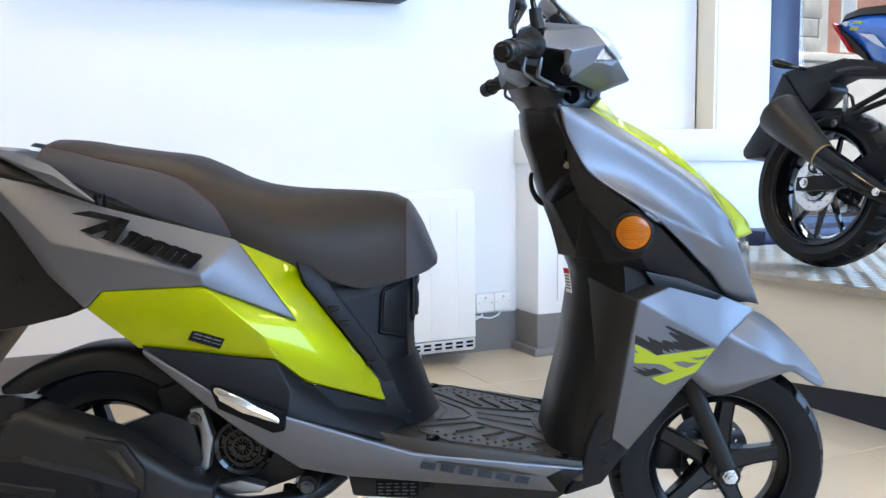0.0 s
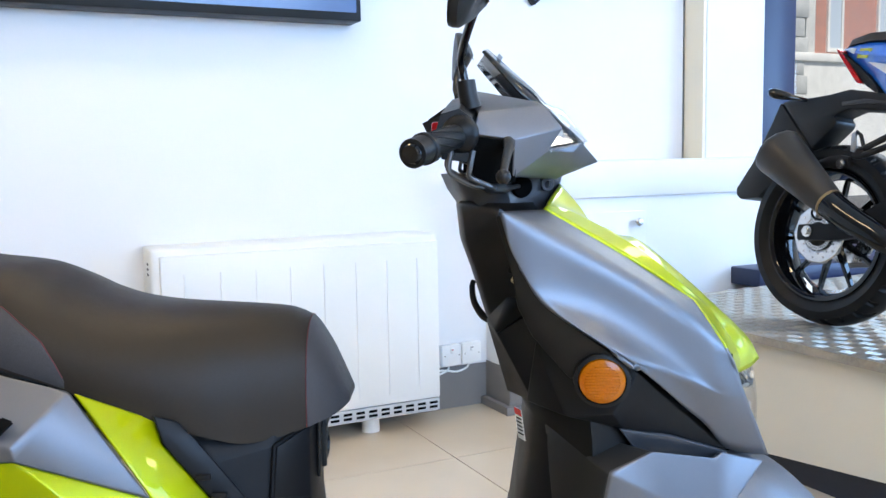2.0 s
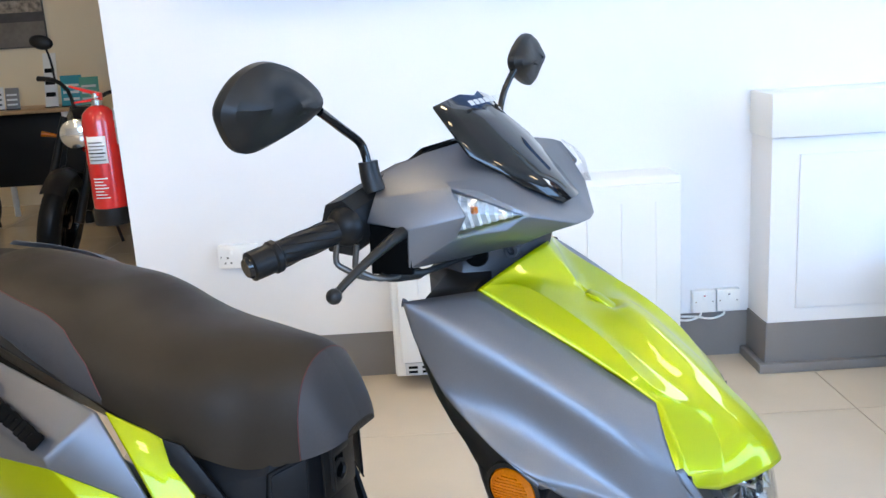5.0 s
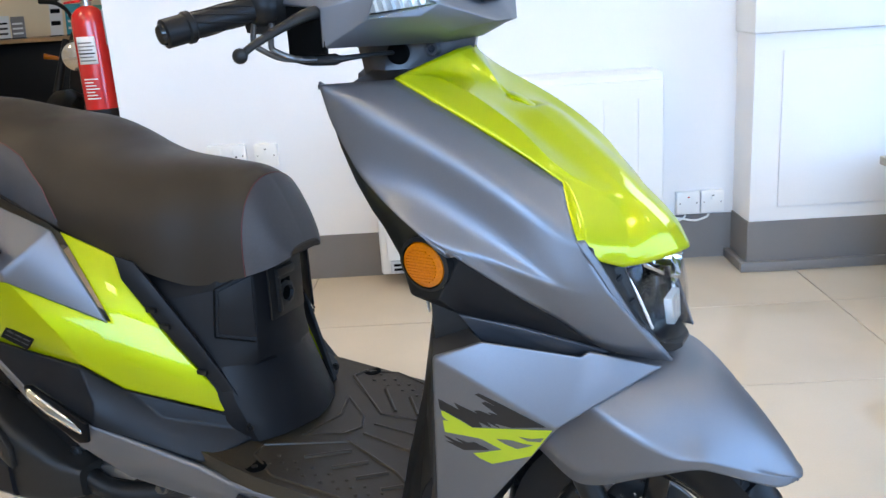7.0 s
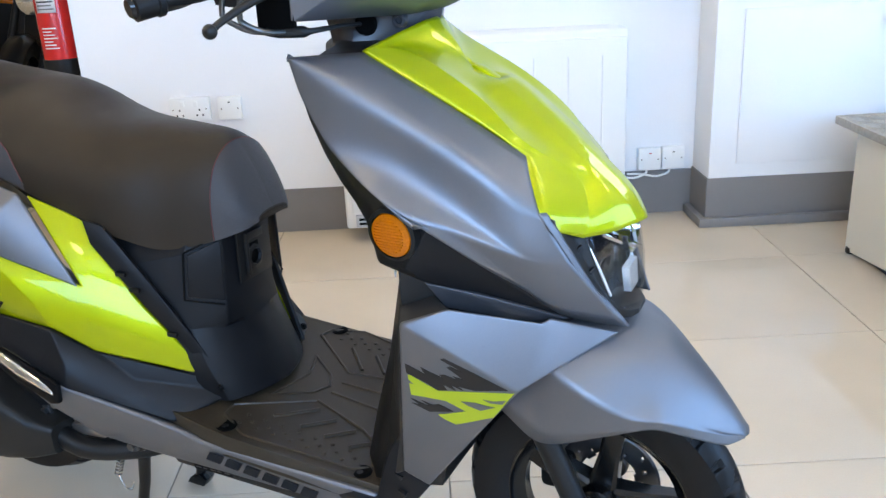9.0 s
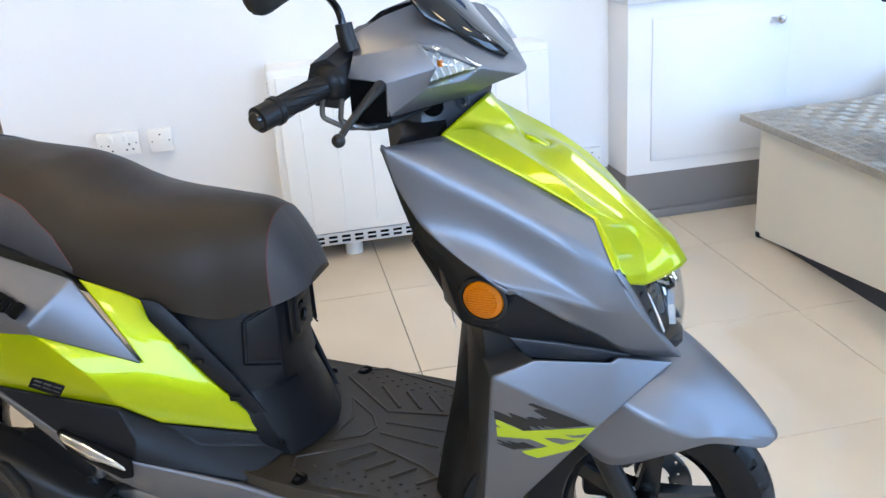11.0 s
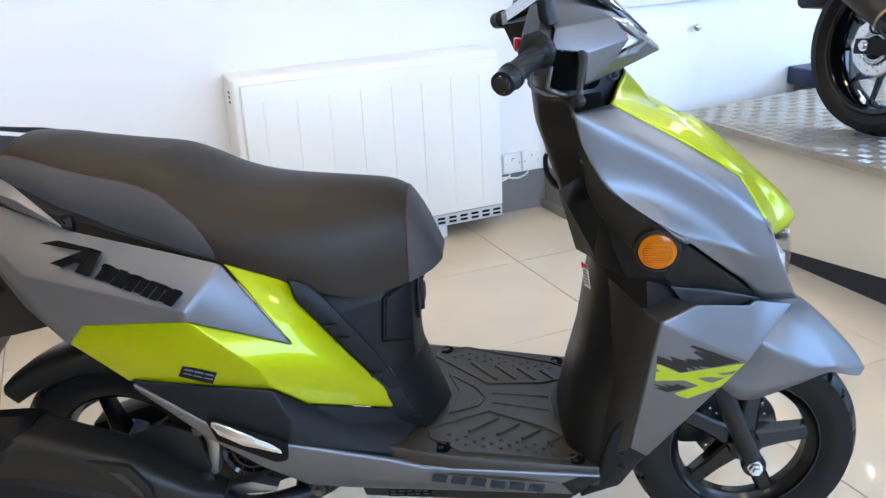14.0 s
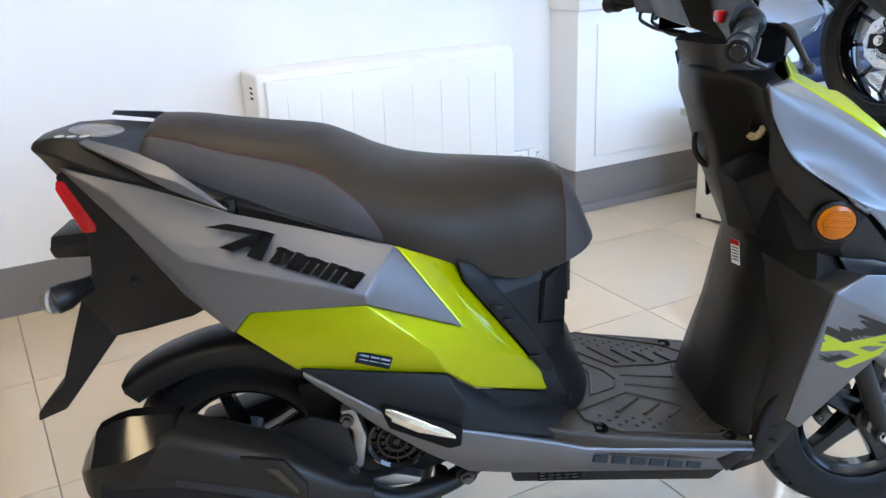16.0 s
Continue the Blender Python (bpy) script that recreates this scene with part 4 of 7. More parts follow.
# sill strips under the footboard
SI = dict(a=(-1.063, -0.262, 0.552), b=(-0.939, -0.273, 0.478), c=(-0.816, -0.264, 0.433), d=(-0.655, -0.213, 0.366), m=(-0.597, -0.2095, 0.348), e=(-0.288, -0.192, 0.311), f=(-0.332, -0.176, 0.262), g=(-0.720, -0.205, 0.305), h=(-0.801, -0.225, 0.327), i=(-0.869, -0.252, 0.384), j=(-0.945, -0.264, 0.446), k=(-1.060, -0.256, 0.540))
shell("sill", SI, ["a b j k", "b c i j", "c d h i", "d m e f g h"], GREY, scooter, "matt grey sill panel with raised lettering", sub=0, thick=0.012, mirror=True, bevel=0.004)
shell("sill_tip", dict(a=(-0.375, -0.1945, 0.318), b=(-0.289, -0.1925, 0.309), c=(-0.333, -0.1785, 0.262)), ["a b c"], DARK, scooter, "charcoal corner of the sill", sub=0, thick=0.004, mirror=True, bevel=0)
# dark lower side panels
DL = dict(a=(-1.066, -0.258, 0.560), b=(-0.832, -0.252, 0.531), c=(-0.785, -0.212, 0.482), d=(-0.635, -0.128, 0.416), e=(-0.600, -0.105, 0.384), f=(-0.650, -0.205, 0.374), g=(-0.816, -0.262, 0.434), h=(-0.939, -0.271, 0.479), m=(-0.805, -0.262, 0.478), n=(-0.735, -0.190, 0.428))
shell("lower_side_panel", DL, ["a b m g h", "b c n m", "m n f g", "c d e n", "n e f"], DARK, scooter, "charcoal plastic lower side panel", sub=0, thick=0.008, mirror=True, bevel=0.004)
# lime side panels
LS = dict(A=(-1.161, -0.246, 0.622), B=(-1.135, -0.240, 0.653), C=(-0.953, -0.258, 0.662), D=(-0.803, -0.202, 0.592), T=(-0.906, -0.184, 0.731), U=(-0.808, -0.156, 0.684), V=(-0.797, -0.168, 0.655), F=(-0.717, -0.158, 0.546), G=(-0.690, -0.150, 0.520), P=(-0.629, -0.123, 0.416), H=(-0.785, -0.214, 0.482), I=(-0.833, -0.247, 0.530), J=(-1.072, -0.250, 0.553), K=(-1.000, -0.268, 0.592), X=(-0.850, -0.256, 0.575))
shell("lime_side_panel", LS, ["A B K J", "B C X K", "J K X I", "C D H X", "X H I", "D F P H", "T U V F D"], LIME, scooter, "glossy lime green side panel", sub=0, thick=0.008, mirror=True, bevel=0.008)
# tail panels
TP = dict(A=(-1.444, -0.092, 0.863), B=(-1.300, -0.152, 0.842), C=(-1.149, -0.188, 0.798), T=(-0.905, -0.200, 0.737), D=(-0.800, -0.210, 0.592), K=(-0.953, -0.263, 0.663), R=(-1.135, -0.245, 0.653), L=(-1.163, -0.248, 0.622), E=(-1.236, -0.220, 0.678), F=(-1.323, -0.172, 0.768), P=(-1.352, -0.152, 0.828), Q=(-0.952, -0.268, 0.682), S=(-1.230, -0.222, 0.735))
shell("tail_panel", TP, ["A B P", "B C S P", "C T Q S", "T D K Q", "S Q K R", "P S R L E F", "A P F"], GREY, scooter, "matt grey tail panel with black lettering", sub=0, thick=0.008, mirror=True, bevel=0.005)

# seat: two-tone vinyl over a long cushion
SX = [-1.318, -1.310, -1.290, -1.24, -1.18, -1.10, -1.03, -0.98, -0.93, -0.88, -0.82, -0.75, -0.69, -0.65, -0.615, -0.590, -0.570, -0.556]
ST = [0.873, 0.903, 0.921, 0.918, 0.908, 0.897, 0.888, 0.869, 0.845, 0.830, 0.822, 0.818, 0.815, 0.811, 0.798, 0.764, 0.720, 0.684]
SB = [0.858, 0.853, 0.848, 0.832, 0.810, 0.787, 0.765, 0.749, 0.731, 0.710, 0.684, 0.655, 0.636, 0.640, 0.648, 0.655, 0.663, 0.672]
SV = [0.070, 0.095, 0.112, 0.126, 0.142, 0.154, 0.162, 0.168, 0.168, 0.166, 0.160, 0.145, 0.120, 0.105, 0.090, 0.076, 0.060, 0.040]


def glide(x, xs, ys):
    """Smooth curve through knots, with no overshoot."""
    i = max(0, min(len(xs) - 2, int(np.searchsorted(xs, x)) - 1))
    d = [(ys[k + 1] - ys[k]) / (xs[k + 1] - xs[k]) for k in range(len(xs) - 1)]

    def slope(k):
        if k == 0 or k == len(xs) - 1:
            return d[min(k, len(d) - 1)]
        return 0.0 if d[k - 1] * d[k] <= 0 else 2 * d[k - 1] * d[k] / (d[k - 1] + d[k])

    h = xs[i + 1] - xs[i]
    t = min(1.0, max(0.0, (x - xs[i]) / h))
    a, b = slope(i) * h, slope(i + 1) * h
    return ys[i] * (1 + 2 * t) * (1 - t) ** 2 + a * t * (1 - t) ** 2 + ys[i + 1] * t * t * (3 - 2 * t) + b * t * t * (t - 1)


def cushion(x, t):
    """A point of the cushion's skin: t from 0 at the crest to 1 at the lower edge."""
    zt, zb, v = (glide(x, SX, q) for q in (ST, SB, SV))
    a = t * math.pi / 2
    return v * math.sin(a) ** 0.95, zb + (zt - zb) * max(0.0, math.cos(a)) ** 0.65


def skin(xs, t0, t1, n, proud=0.0, sides=(-1, 1)):
    """A sheet of the cushion between two lines t0(x) and t1(x)."""
    bms = []
    for s in sides:
        rows = []
        for x in xs:
            row = []
            for k in range(n + 1):
                t = t0(x) + (t1(x) - t0(x)) * k / n
                y, z = cushion(x, t)
                edge = 0 if k in (0, n) else 1
                row.append((x, s * (y + proud * edge * min(1, t * 1.6)), z + proud * edge * (1 if t < 0.6 else 0.3)))
            rows.append(row)
        bm = loft(rows, caps=False, closed=False)
        if sum(f.normal.z * f.calc_area() + s * f.normal.y * f.calc_area() for f in bm.faces) < 0:
            bmesh.ops.reverse_faces(bm, faces=bm.faces)
        bms.append(bm)
    return join(*bms)


def seam(x):
    """Where the rear edging begins, as t."""
    return float(np.interp(x, [-1.32, -1.25, -1.16, -1.07, -1.01, -0.955, -0.922], [0.52, 0.55, 0.58, 0.60, 0.66, 0.80, 0.99]))


XS = np.unique(np.round(np.concatenate([np.linspace(-1.318, -0.556, 110), SX]), 4))
main = skin(XS, lambda x: 0.0, lambda x: 1.0, 26)
ends = bmesh.new()
for x in (XS[0], XS[-1]):
    ring = [(x, s * cushion(x, k / 14)[0], cushion(x, k / 14)[1]) for s, ks in ((-1, range(14, 0, -1)), (1, range(0, 15))) for k in ks]
    ends.faces.new([ends.verts.new(p) for p in ring])
main = join(main, ends)
bmesh.ops.remove_doubles(main, verts=main.verts, dist=1e-5)
bmesh.ops.recalc_face_normals(main, faces=main.faces)
seat = part("seat", main, SEAT, scooter, "long dark brown-black vinyl seat", sharp=60)
part("seat_side", skin(np.linspace(-1.312, -0.924, 60), seam, lambda x: 0.998, 8, 0.0012), SEATG, seat, "grey vinyl seat edging", sharp=60)
part("seat_front", skin(np.linspace(-0.612, -0.5565, 14), lambda x: 0.0, lambda x: 1.0, 20, 0.0012), SEATG, seat, "grey vinyl seat front", sharp=60)
part("seat_base", loft([[(x, s * glide(x, SX, SV) * 0.86, glide(x, SX, SB) + dz) for s, dz in ((-1, 0.01), (1, 0.01), (1, -0.014), (-1, -0.014))] for x in (-1.30, -1.15, -1.0, -0.9, -0.8, -0.72, -0.66)]), BLACK, seat, "black seat base")


def bolt(name, at, r, axis="Y", parent=None, mat=None, sign=-1, depth=0.006):
    return part(name, join(lathe([(0, sign * depth), (r * 0.62, sign * depth), (r * 0.66, 0)], 6, axis, at), lathe([(0, sign * depth * 0.35), (r * 0.95, sign * depth * 0.35), (r, 0)], 24, axis, at)), mat or STEEL, parent)


# stitching along the seat seams
for s in (-1, 1):
    pts = []
    for x in np.linspace(-1.30, -0.926, 40):
        y, z = cushion(x, seam(x))
        pts.append((x, s * (y + 0.0010), z + 0.0006))
    part("stitching", tube(pts, 0.0007, 6, smooth=0), STITCH, seat, "red stitching")
    pts = []
    for t in np.linspace(0, 1, 24):
        y, z = cushion(-0.613, t)
        pts.append((-0.613, s * (y + 0.001 * min(1, t * 1.6)), z + (0.001 if t < 0.6 else 0.0003)))
    part("stitching", tube(pts, 0.0007, 6, smooth=0), STITCH, seat, "red stitching")

# column under the seat, facing the footboard
PS = [(0.668, -0.606, 0.072, -0.655, 0.096, -0.84, 0.110), (0.630, -0.606, 0.073, -0.658, 0.1145, -0.82, 0.152), (0.600, -0.606, 0.074, -0.660, 0.117, -0.81, 0.160), (0.530, -0.607, 0.080, -0.660, 0.121, -0.76, 0.160), (0.500, -0.605, 0.085, -0.655, 0.124, -0.735, 0.155), (0.495, -0.600, 0.088, -0.650, 0.127, -0.73, 0.155), (0.440, -0.582, 0.096, -0.630, 0.129, -0.685, 0.145), (0.376, -0.558, 0.095, -0.598, 0.124, -0.645, 0.130)]
secs = []
for z, xf, wf, xs_, ws_, xb, wb in PS:
    far = 0.026
    if z > 0.499:
        r = [(xb, -wb), (xs_, -ws_), (xf - 0.006, -wf), (xf, -wf * 0.6)]
        back = [(xf, wf * 0.6 - far), (xf - 0.006, wf - far), (xs_, ws_ - far), (xb, wb - far)]
    else:
        r = [(xb, -wb), (xs_, -ws_), (xf - 0.020, -wf), (xf - 0.004, -wf * 0.55)]
        back = [(xf - 0.004, wf * 0.55 - far), (xf - 0.020, wf - far), (xs_, ws_ - far), (xb, wb - far)]
    secs.append([(x, y, z) for x, y in r + [(xf + 0.004, -far / 2)] + back])
col = part("seat_column", loft(secs), DARK, scooter, "charcoal plastic column under the seat", sharp=62)
finish(col, 0, 0, 0.003)
part("lock_plate", prism([(-0.604, 0.668), (-0.599, 0.668), (-0.601, 0.560), (-0.606, 0.560)], -0.050, 0.040, 0.002), BLACK, col, "black front plate")
part("seat_latch", join(lathe([(0.020, -0.002), (0.022, 0.005), (0.015, 0.007), (0.013, 0.0)], 8, "X", (-0.600, -0.012, 0.598)), box(-0.604, -0.594, -0.034, -0.026, 0.570, 0.640, 0.002), box(-0.604, -0.592, -0.034, 0.012, 0.630, 0.645, 0.003)), BLACK, col, "black seat latch")
# thin dark plate paints the shade of the latch's opening
part("latch_hole", box(-0.6015, -0.5985, -0.024, 0.004, 0.578, 0.622, 0.001), HOLE_SHADE, col)
for s in (-1, 1):
    cover = shell("access_cover", dict(a=(-0.610, s * 0.0785, 0.648), b=(-0.652, s * 0.1145, 0.628), c=(-0.658, s * 0.1205, 0.556), d=(-0.612, s * 0.0825, 0.542)), ["a b c d"], DARK, col, "flush access cover", sub=0, thick=0.004, out=(0.6, s, 0), bevel=0.0015)[0]
    for p, q in (((-0.612, 0.0795, 0.654), (-0.657, 0.1175, 0.632)), ((-0.657, 0.1175, 0.632), (-0.663, 0.1235, 0.552)), ((-0.663, 0.1235, 0.552), (-0.614, 0.0840, 0.535))):
        part("groove", tube([(p[0], s * p[1], p[2]), (q[0], s * q[1], q[2])], 0.0016, 6, smooth=0), INK, cover)
    bolt("screw", (-0.612, s * 0.1265, 0.402), 0.007, "Y", col, BLACK, s)
    shell("column_edge_strip", dict(a=(-0.905, s * -0.190, 0.733), u=(-0.806, s * -0.172, 0.694), v=(-0.793, s * -0.176, 0.655), f=(-0.712, s * -0.160, 0.545), p=(-0.624, s * -0.120, 0.413), q=(-0.596, s * -0.108, 0.385), g=(-0.675, s * -0.146, 0.545), w=(-0.752, s * -0.160, 0.655), x=(-0.778, s * -0.160, 0.682)), ["u v w x", "v f g w", "f p q g"], DARK, scooter, "charcoal trim strip with clips", sub=0, thick=0.008, out=(0.3, s * -1, 0), bevel=0.002)
    for x, z, y in ((-0.742, 0.607, 0.172), (-0.675, 0.500, 0.150), (-0.722, 0.580, 0.168)):
        part("trim_clip", box(x - 0.010, x + 0.010, s * -y - 0.003, s * -y + 0.003, z - 0.004, z + 0.004, 0.0015), BLACK, scooter)

# tail
tail = part("tail_cover", loft([[(x, -w, zm), (x, -w * 0.75, zt), (x, 0, zt + 0.003), (x, w * 0.75, zt), (x, w, zm), (x, w * 0.6, zb), (x, -w * 0.6, zb)] for x, w, zt, zm, zb in ((-1.502, 0.040, 0.888, 0.882, 0.874), (-1.490, 0.060, 0.896, 0.882, 0.866), (-1.450, 0.085, 0.905, 0.880, 0.82), (-1.40, 0.115, 0.902, 0.868, 0.79), (-1.33, 0.140, 0.890, 0.850, 0.77), (-1.25, 0.150, 0.862, 0.832, 0.75), (-1.10, 0.165, 0.800, 0.790, 0.70), (-0.95, 0.165, 0.745, 0.735, 0.66))]), BLACK, scooter, "black tail cover", sharp=30)
finish(tail, 0, 0, 0.003)
under = part("under_tail", prism([(-1.455, 0.845), (-1.420, 0.745), (-1.425, 0.665), (-1.460, 0.640), (-1.405, 0.552), (-1.350, 0.562), (-1.265, 0.582), (-1.180, 0.625), (-1.150, 0.66), (-1.20, 0.78), (-1.35, 0.85)], -0.085, 0.085, 0.006), BLACK, scooter, "black under-tail")
bolt("screw", (-1.355, -0.086, 0.655), 0.008, "Y", under, BLACK)
part("tail_light", prism([(-1.456, 0.822), (-1.453, 0.837), (-1.440, 0.837), (-1.400, 0.758), (-1.403, 0.746), (-1.424, 0.746)], -0.0875, 0.0875, 0.003), RED, scooter, "red tail light")
part("number_plate_lamp", join(prism([(-1.494, 0.690), (-1.500, 0.704), (-1.494, 0.731), (-1.440, 0.735), (-1.400, 0.716), (-1.400, 0.690)], -0.050, 0.050, 0.004), prism([(-1.497, 0.712), (-1.440, 0.717), (-1.402, 0.702), (-1.402, 0.699), (-1.440, 0.713), (-1.4985, 0.708)], -0.0515, 0.0515, 0.0005)), BLACK, scooter, "black lamp box over the rear flap")
flap = part("rear_flap", join(prism([(-1.448, 0.645), (-1.486, 0.545), (-1.520, 0.452), (-1.552, 0.424), (-1.574, 0.398), (-1.577, 0.380), (-1.522, 0.402), (-1.504, 0.424), (-1.398, 0.556)], -0.062, 0.062, 0.004)), BLACK, scooter, "black rear mud flap")
# grab rails: inner edge, ridge and lower edge, section by section
RAIL = [[(-1.391, -0.085, 0.904), (-1.400, -0.098, 0.902), (-1.400, -0.098, 0.897), (-1.400, -0.080, 0.897)], [(-1.319, -0.118, 0.892), (-1.343, -0.135, 0.885), (-1.345, -0.134, 0.881), (-1.345, -0.116, 0.881)], [(-1.253, -0.150, 0.871), (-1.284, -0.168, 0.866), (-1.283, -0.166, 0.856), (-1.283, -0.148, 0.856)], [(-1.205, -0.172, 0.840), (-1.232, -0.184, 0.852), (-1.241, -0.182, 0.836), (-1.241, -0.164, 0.836)], [(-1.159, -0.190, 0.807), (-1.159, -0.193, 0.806), (-1.161, -0.192, 0.804), (-1.161, -0.189, 0.804)]]
for s in (-1, 1):
    ind = part("rear_indicator", tube([(-1.420, s * 0.060, 0.650), (-1.440, s * 0.085, 0.650), (-1.462, s * 0.110, 0.645), (-1.478, s * 0.122, 0.642)], [0.013, 0.015, 0.024, 0.024], 18), BLACK, scooter, "black indicator stalk")
    lens = part("lens", lathe([(0, -0.022), (0.012, -0.019), (0.020, -0.010), (0.024, 0.0), (0.0235, 0.004), (0, 0.004)], 24, "X"), CLEAR, ind, "clear indicator lens")
    part("reflector", lathe([(0.010, -0.004), (0.019, -0.006), (0.0215, 0.001)], 20, "X", (-1.480, s * 0.122, 0.642)), SILVERED, ind, "silver reflector")
    lens.matrix_local = pose(-1.480, s * 0.122, 0.642, 0, 0, s * 15)
    grab = part("grab_rail", loft([[(x, -s * y, z + (0.014 if s > 0 else 0.0)) for x, y, z in row] for row in RAIL]), GREY, scooter, "matt grey grab rail", sharp=20)
    finish(grab, 0, 0, 0.002)
    part("grab_mount", lathe([(0, -0.014), (0.010, -0.014), (0.011, 0.0), (0.011, 0.012), (0, 0.012)], 20, "Z", (-1.158, s * 0.172, 0.806)), GLOSS, scooter, "small black mount")
cap = part("fuel_cap", lathe([(0.044, -0.004), (0.044, 0.002), (0.038, 0.004), (0.034, 0.001), (0.030, 0.003), (0.012, 0.004), (0, 0.004)], 40, "Z"), ALLOY, scooter, "round steel fuel cap")
cap.matrix_local = pose(-1.398, -0.012, 0.902, 0, 6, 0)
for k in range(3):
    part("print_mark", lathe([(0.008, 0), (0.008, 0.001), (0, 0.001)], 16, "Z", (-1.442 + 0.020 * k, -0.062, 0.9052 - 0.0008 * k)), SILVER, tail)

# rear wheel, hugger and drive
rw = part("rear_wheel", join(lathe([(0.140, -0.036), (0.156, -0.038), (0.158, -0.033), (0.140, -0.026), (0.131, -0.010), (0.131, 0.010), (0.140, 0.026), (0.158, 0.033), (0.156, 0.038), (0.140, 0.036), (0.126, 0.012), (0.126, -0.012)], 72, "Y", closed=True), lathe([(0, -0.05), (0.03, -0.05), (0.045, -0.04), (0.05, 0.03), (0, 0.04)], 32, "Y")), RIM, scooter, "black five-spoke rear wheel")
for k in range(5):
    part("spoke", spoke(radians(34 + 72 * k), 0.04, 0.132, 0.018, 0.012, 0.022, 0.014), RIM, rw)
rw.matrix_local = pose(-1.212, 0, 0.262)
tyre(0.220, 0.098, 0.142, 200, rw, 0.004)
hug = []
for k in range(24):
    a = radians(24 + 117 * k / 23)
    r = 0.254 + 0.022 * max(0, (k - 17) / 6) ** 1.5
    hug.append([(-1.212 + (r - d) * math.cos(a), y, 0.262 + (r - d) * math.sin(a)) for y, d in ((-0.062, 0.046), (-0.060, 0.016), (-0.044, 0.003), (0, 0), (0.044, 0.003), (0.060, 0.016), (0.062, 0.046), (0.056, 0.048), (0, 0.010), (-0.056, 0.048))])
part("rear_hugger", loft(hug), BLACK, scooter, "black rear mudguard over the tyre", sharp=50)
eng = part("engine", join(prism([(-1.10, 0.44), (-0.98, 0.47), (-0.86, 0.45), (-0.80, 0.36), (-0.80, 0.27), (-0.90, 0.235), (-1.06, 0.25)], -0.095, 0.11, 0.012), prism([(-1.33, 0.28), (-1.14, 0.345), (-1.06, 0.40), (-0.98, 0.40), (-1.0, 0.26), (-1.30, 0.21)], 0.06, 0.14, 0.015)), BLACK, scooter, "dark engine and drive case")
fan = part("fan_cover", lathe([(0.070, 0.03), (0.070, -0.004), (0.064, -0.010), (0.056, -0.006), (0.054, 0.0), (0.046, -0.001), (0.044, -0.007), (0.038, -0.007), (0.036, 0.0), (0.028, 0.0), (0.026, -0.007), (0.019, -0.007), (0.017, 0), (0.010, 0), (0.008, -0.008), (0, -0.009)], 48, "Y"), GLOSS, eng, "round black fan cover with rings")
for k in range(12):
    part("fin", spoke(radians(30 * k), 0.01, 0.058, 0.0022, 0.0022, 0.005, 0.005), GLOSS, fan)
fan.matrix_local = pose(-0.924, -0.128, 0.338) @ Matrix.Diagonal((0.82, 1, 0.82, 1))
part("engine_bracket", join(prism([(-1.020, 0.415), (-0.992, 0.420), (-0.975, 0.36), (-0.985, 0.30), (-1.030, 0.282), (-1.030, 0.305), (-1.0, 0.33), (-1.0, 0.37)], -0.150, -0.120, 0.005)), ALLOY, eng, "cast alloy bracket")
part("engine_clamp", prism([(-0.99, 0.262), (-0.93, 0.275), (-0.88, 0.262), (-0.89, 0.25), (-0.97, 0.245)], -0.14, -0.11, 0.004), ALLOY, eng)
for at in ((-1.008, -0.152, 0.398), (-1.004, -0.156, 0.298), (-0.800, -0.156, 0.268)):
    bolt("engine_bolt", at, 0.013, "Y", eng, DISC, -1, 0.012)
part("stand_pivot", lathe([(0, -0.15), (0.018, -0.15), (0.020, -0.145), (0.020, 0.15), (0, 0.15)], 24, "Y", (-0.800, 0, 0.268)), BLACK, eng)


def muffler_section(x, y, z, ry, rz, sharp=2.6, n=28):
    out = []
    for k in range(n):
        a = 2 * math.pi * k / n
        c, s = math.cos(a), math.sin(a)
        out.append((x, y + ry * math.copysign(abs(c) ** (2 / sharp), c), z + rz * math.copysign(abs(s) ** (2 / sharp), s)))
    return out


ex = part("exhaust", loft([muffler_section(x, y, (a + b) / 2, ry, (b - a) / 2, 4.5, 40) for x, y, ry, a, b in ((-1.418, -0.186, 0.034, 0.318, 0.395), (-1.390, -0.188, 0.044, 0.298, 0.412), (-1.34, -0.188, 0.0525, 0.279, 0.430), (-1.278, -0.187, 0.055, 0.262, 0.450), (-1.174, -0.185, 0.055, 0.238, 0.415), (-1.10, -0.181, 0.053, 0.224, 0.388), (-1.05, -0.176, 0.048, 0.222, 0.352), (-1.00, -0.170, 0.040, 0.228, 0.315), (-0.96, -0.160, 0.028, 0.236, 0.292))]), MUFFLER, scooter, "dark exhaust silencer with heat shield", sharp=40)
ex.matrix_local = pose(-0.009, 0, -0.011)
part("end_cap", loft([[(x, -0.135, zb), (x, -0.135, zt - 0.012), (x, -0.148, zt), (x, -0.176, zt), (x, yn, zs), (x, yn, zb)] for x, zb, zt, zs, yn in ((-1.447, 0.352, 0.386, 0.372, -0.204), (-1.440, 0.335, 0.398, 0.378, -0.214), (-1.420, 0.315, 0.433, 0.393, -0.230), (-1.389, 0.300, 0.449, 0.404, -0.2405), (-1.362, 0.352, 0.456, 0.408, -0.2425), (-1.310, 0.420, 0.458, 0.430, -0.2385), (-1.280, 0.446, 0.456, 0.449, -0.210))]), material("gloss_cap", (0.004, 0.004, 0.0045), 0.13, spec=0.30), ex, "gloss black faceted end cap", sharp=22)
part("header_pipe", tube([(-0.99, -0.160, 0.275), (-0.93, -0.150, 0.240), (-0.86, -0.120, 0.232), (-0.79, -0.080, 0.240), (-0.74, -0.05, 0.27)], 0.020, 18), BLACK, ex)
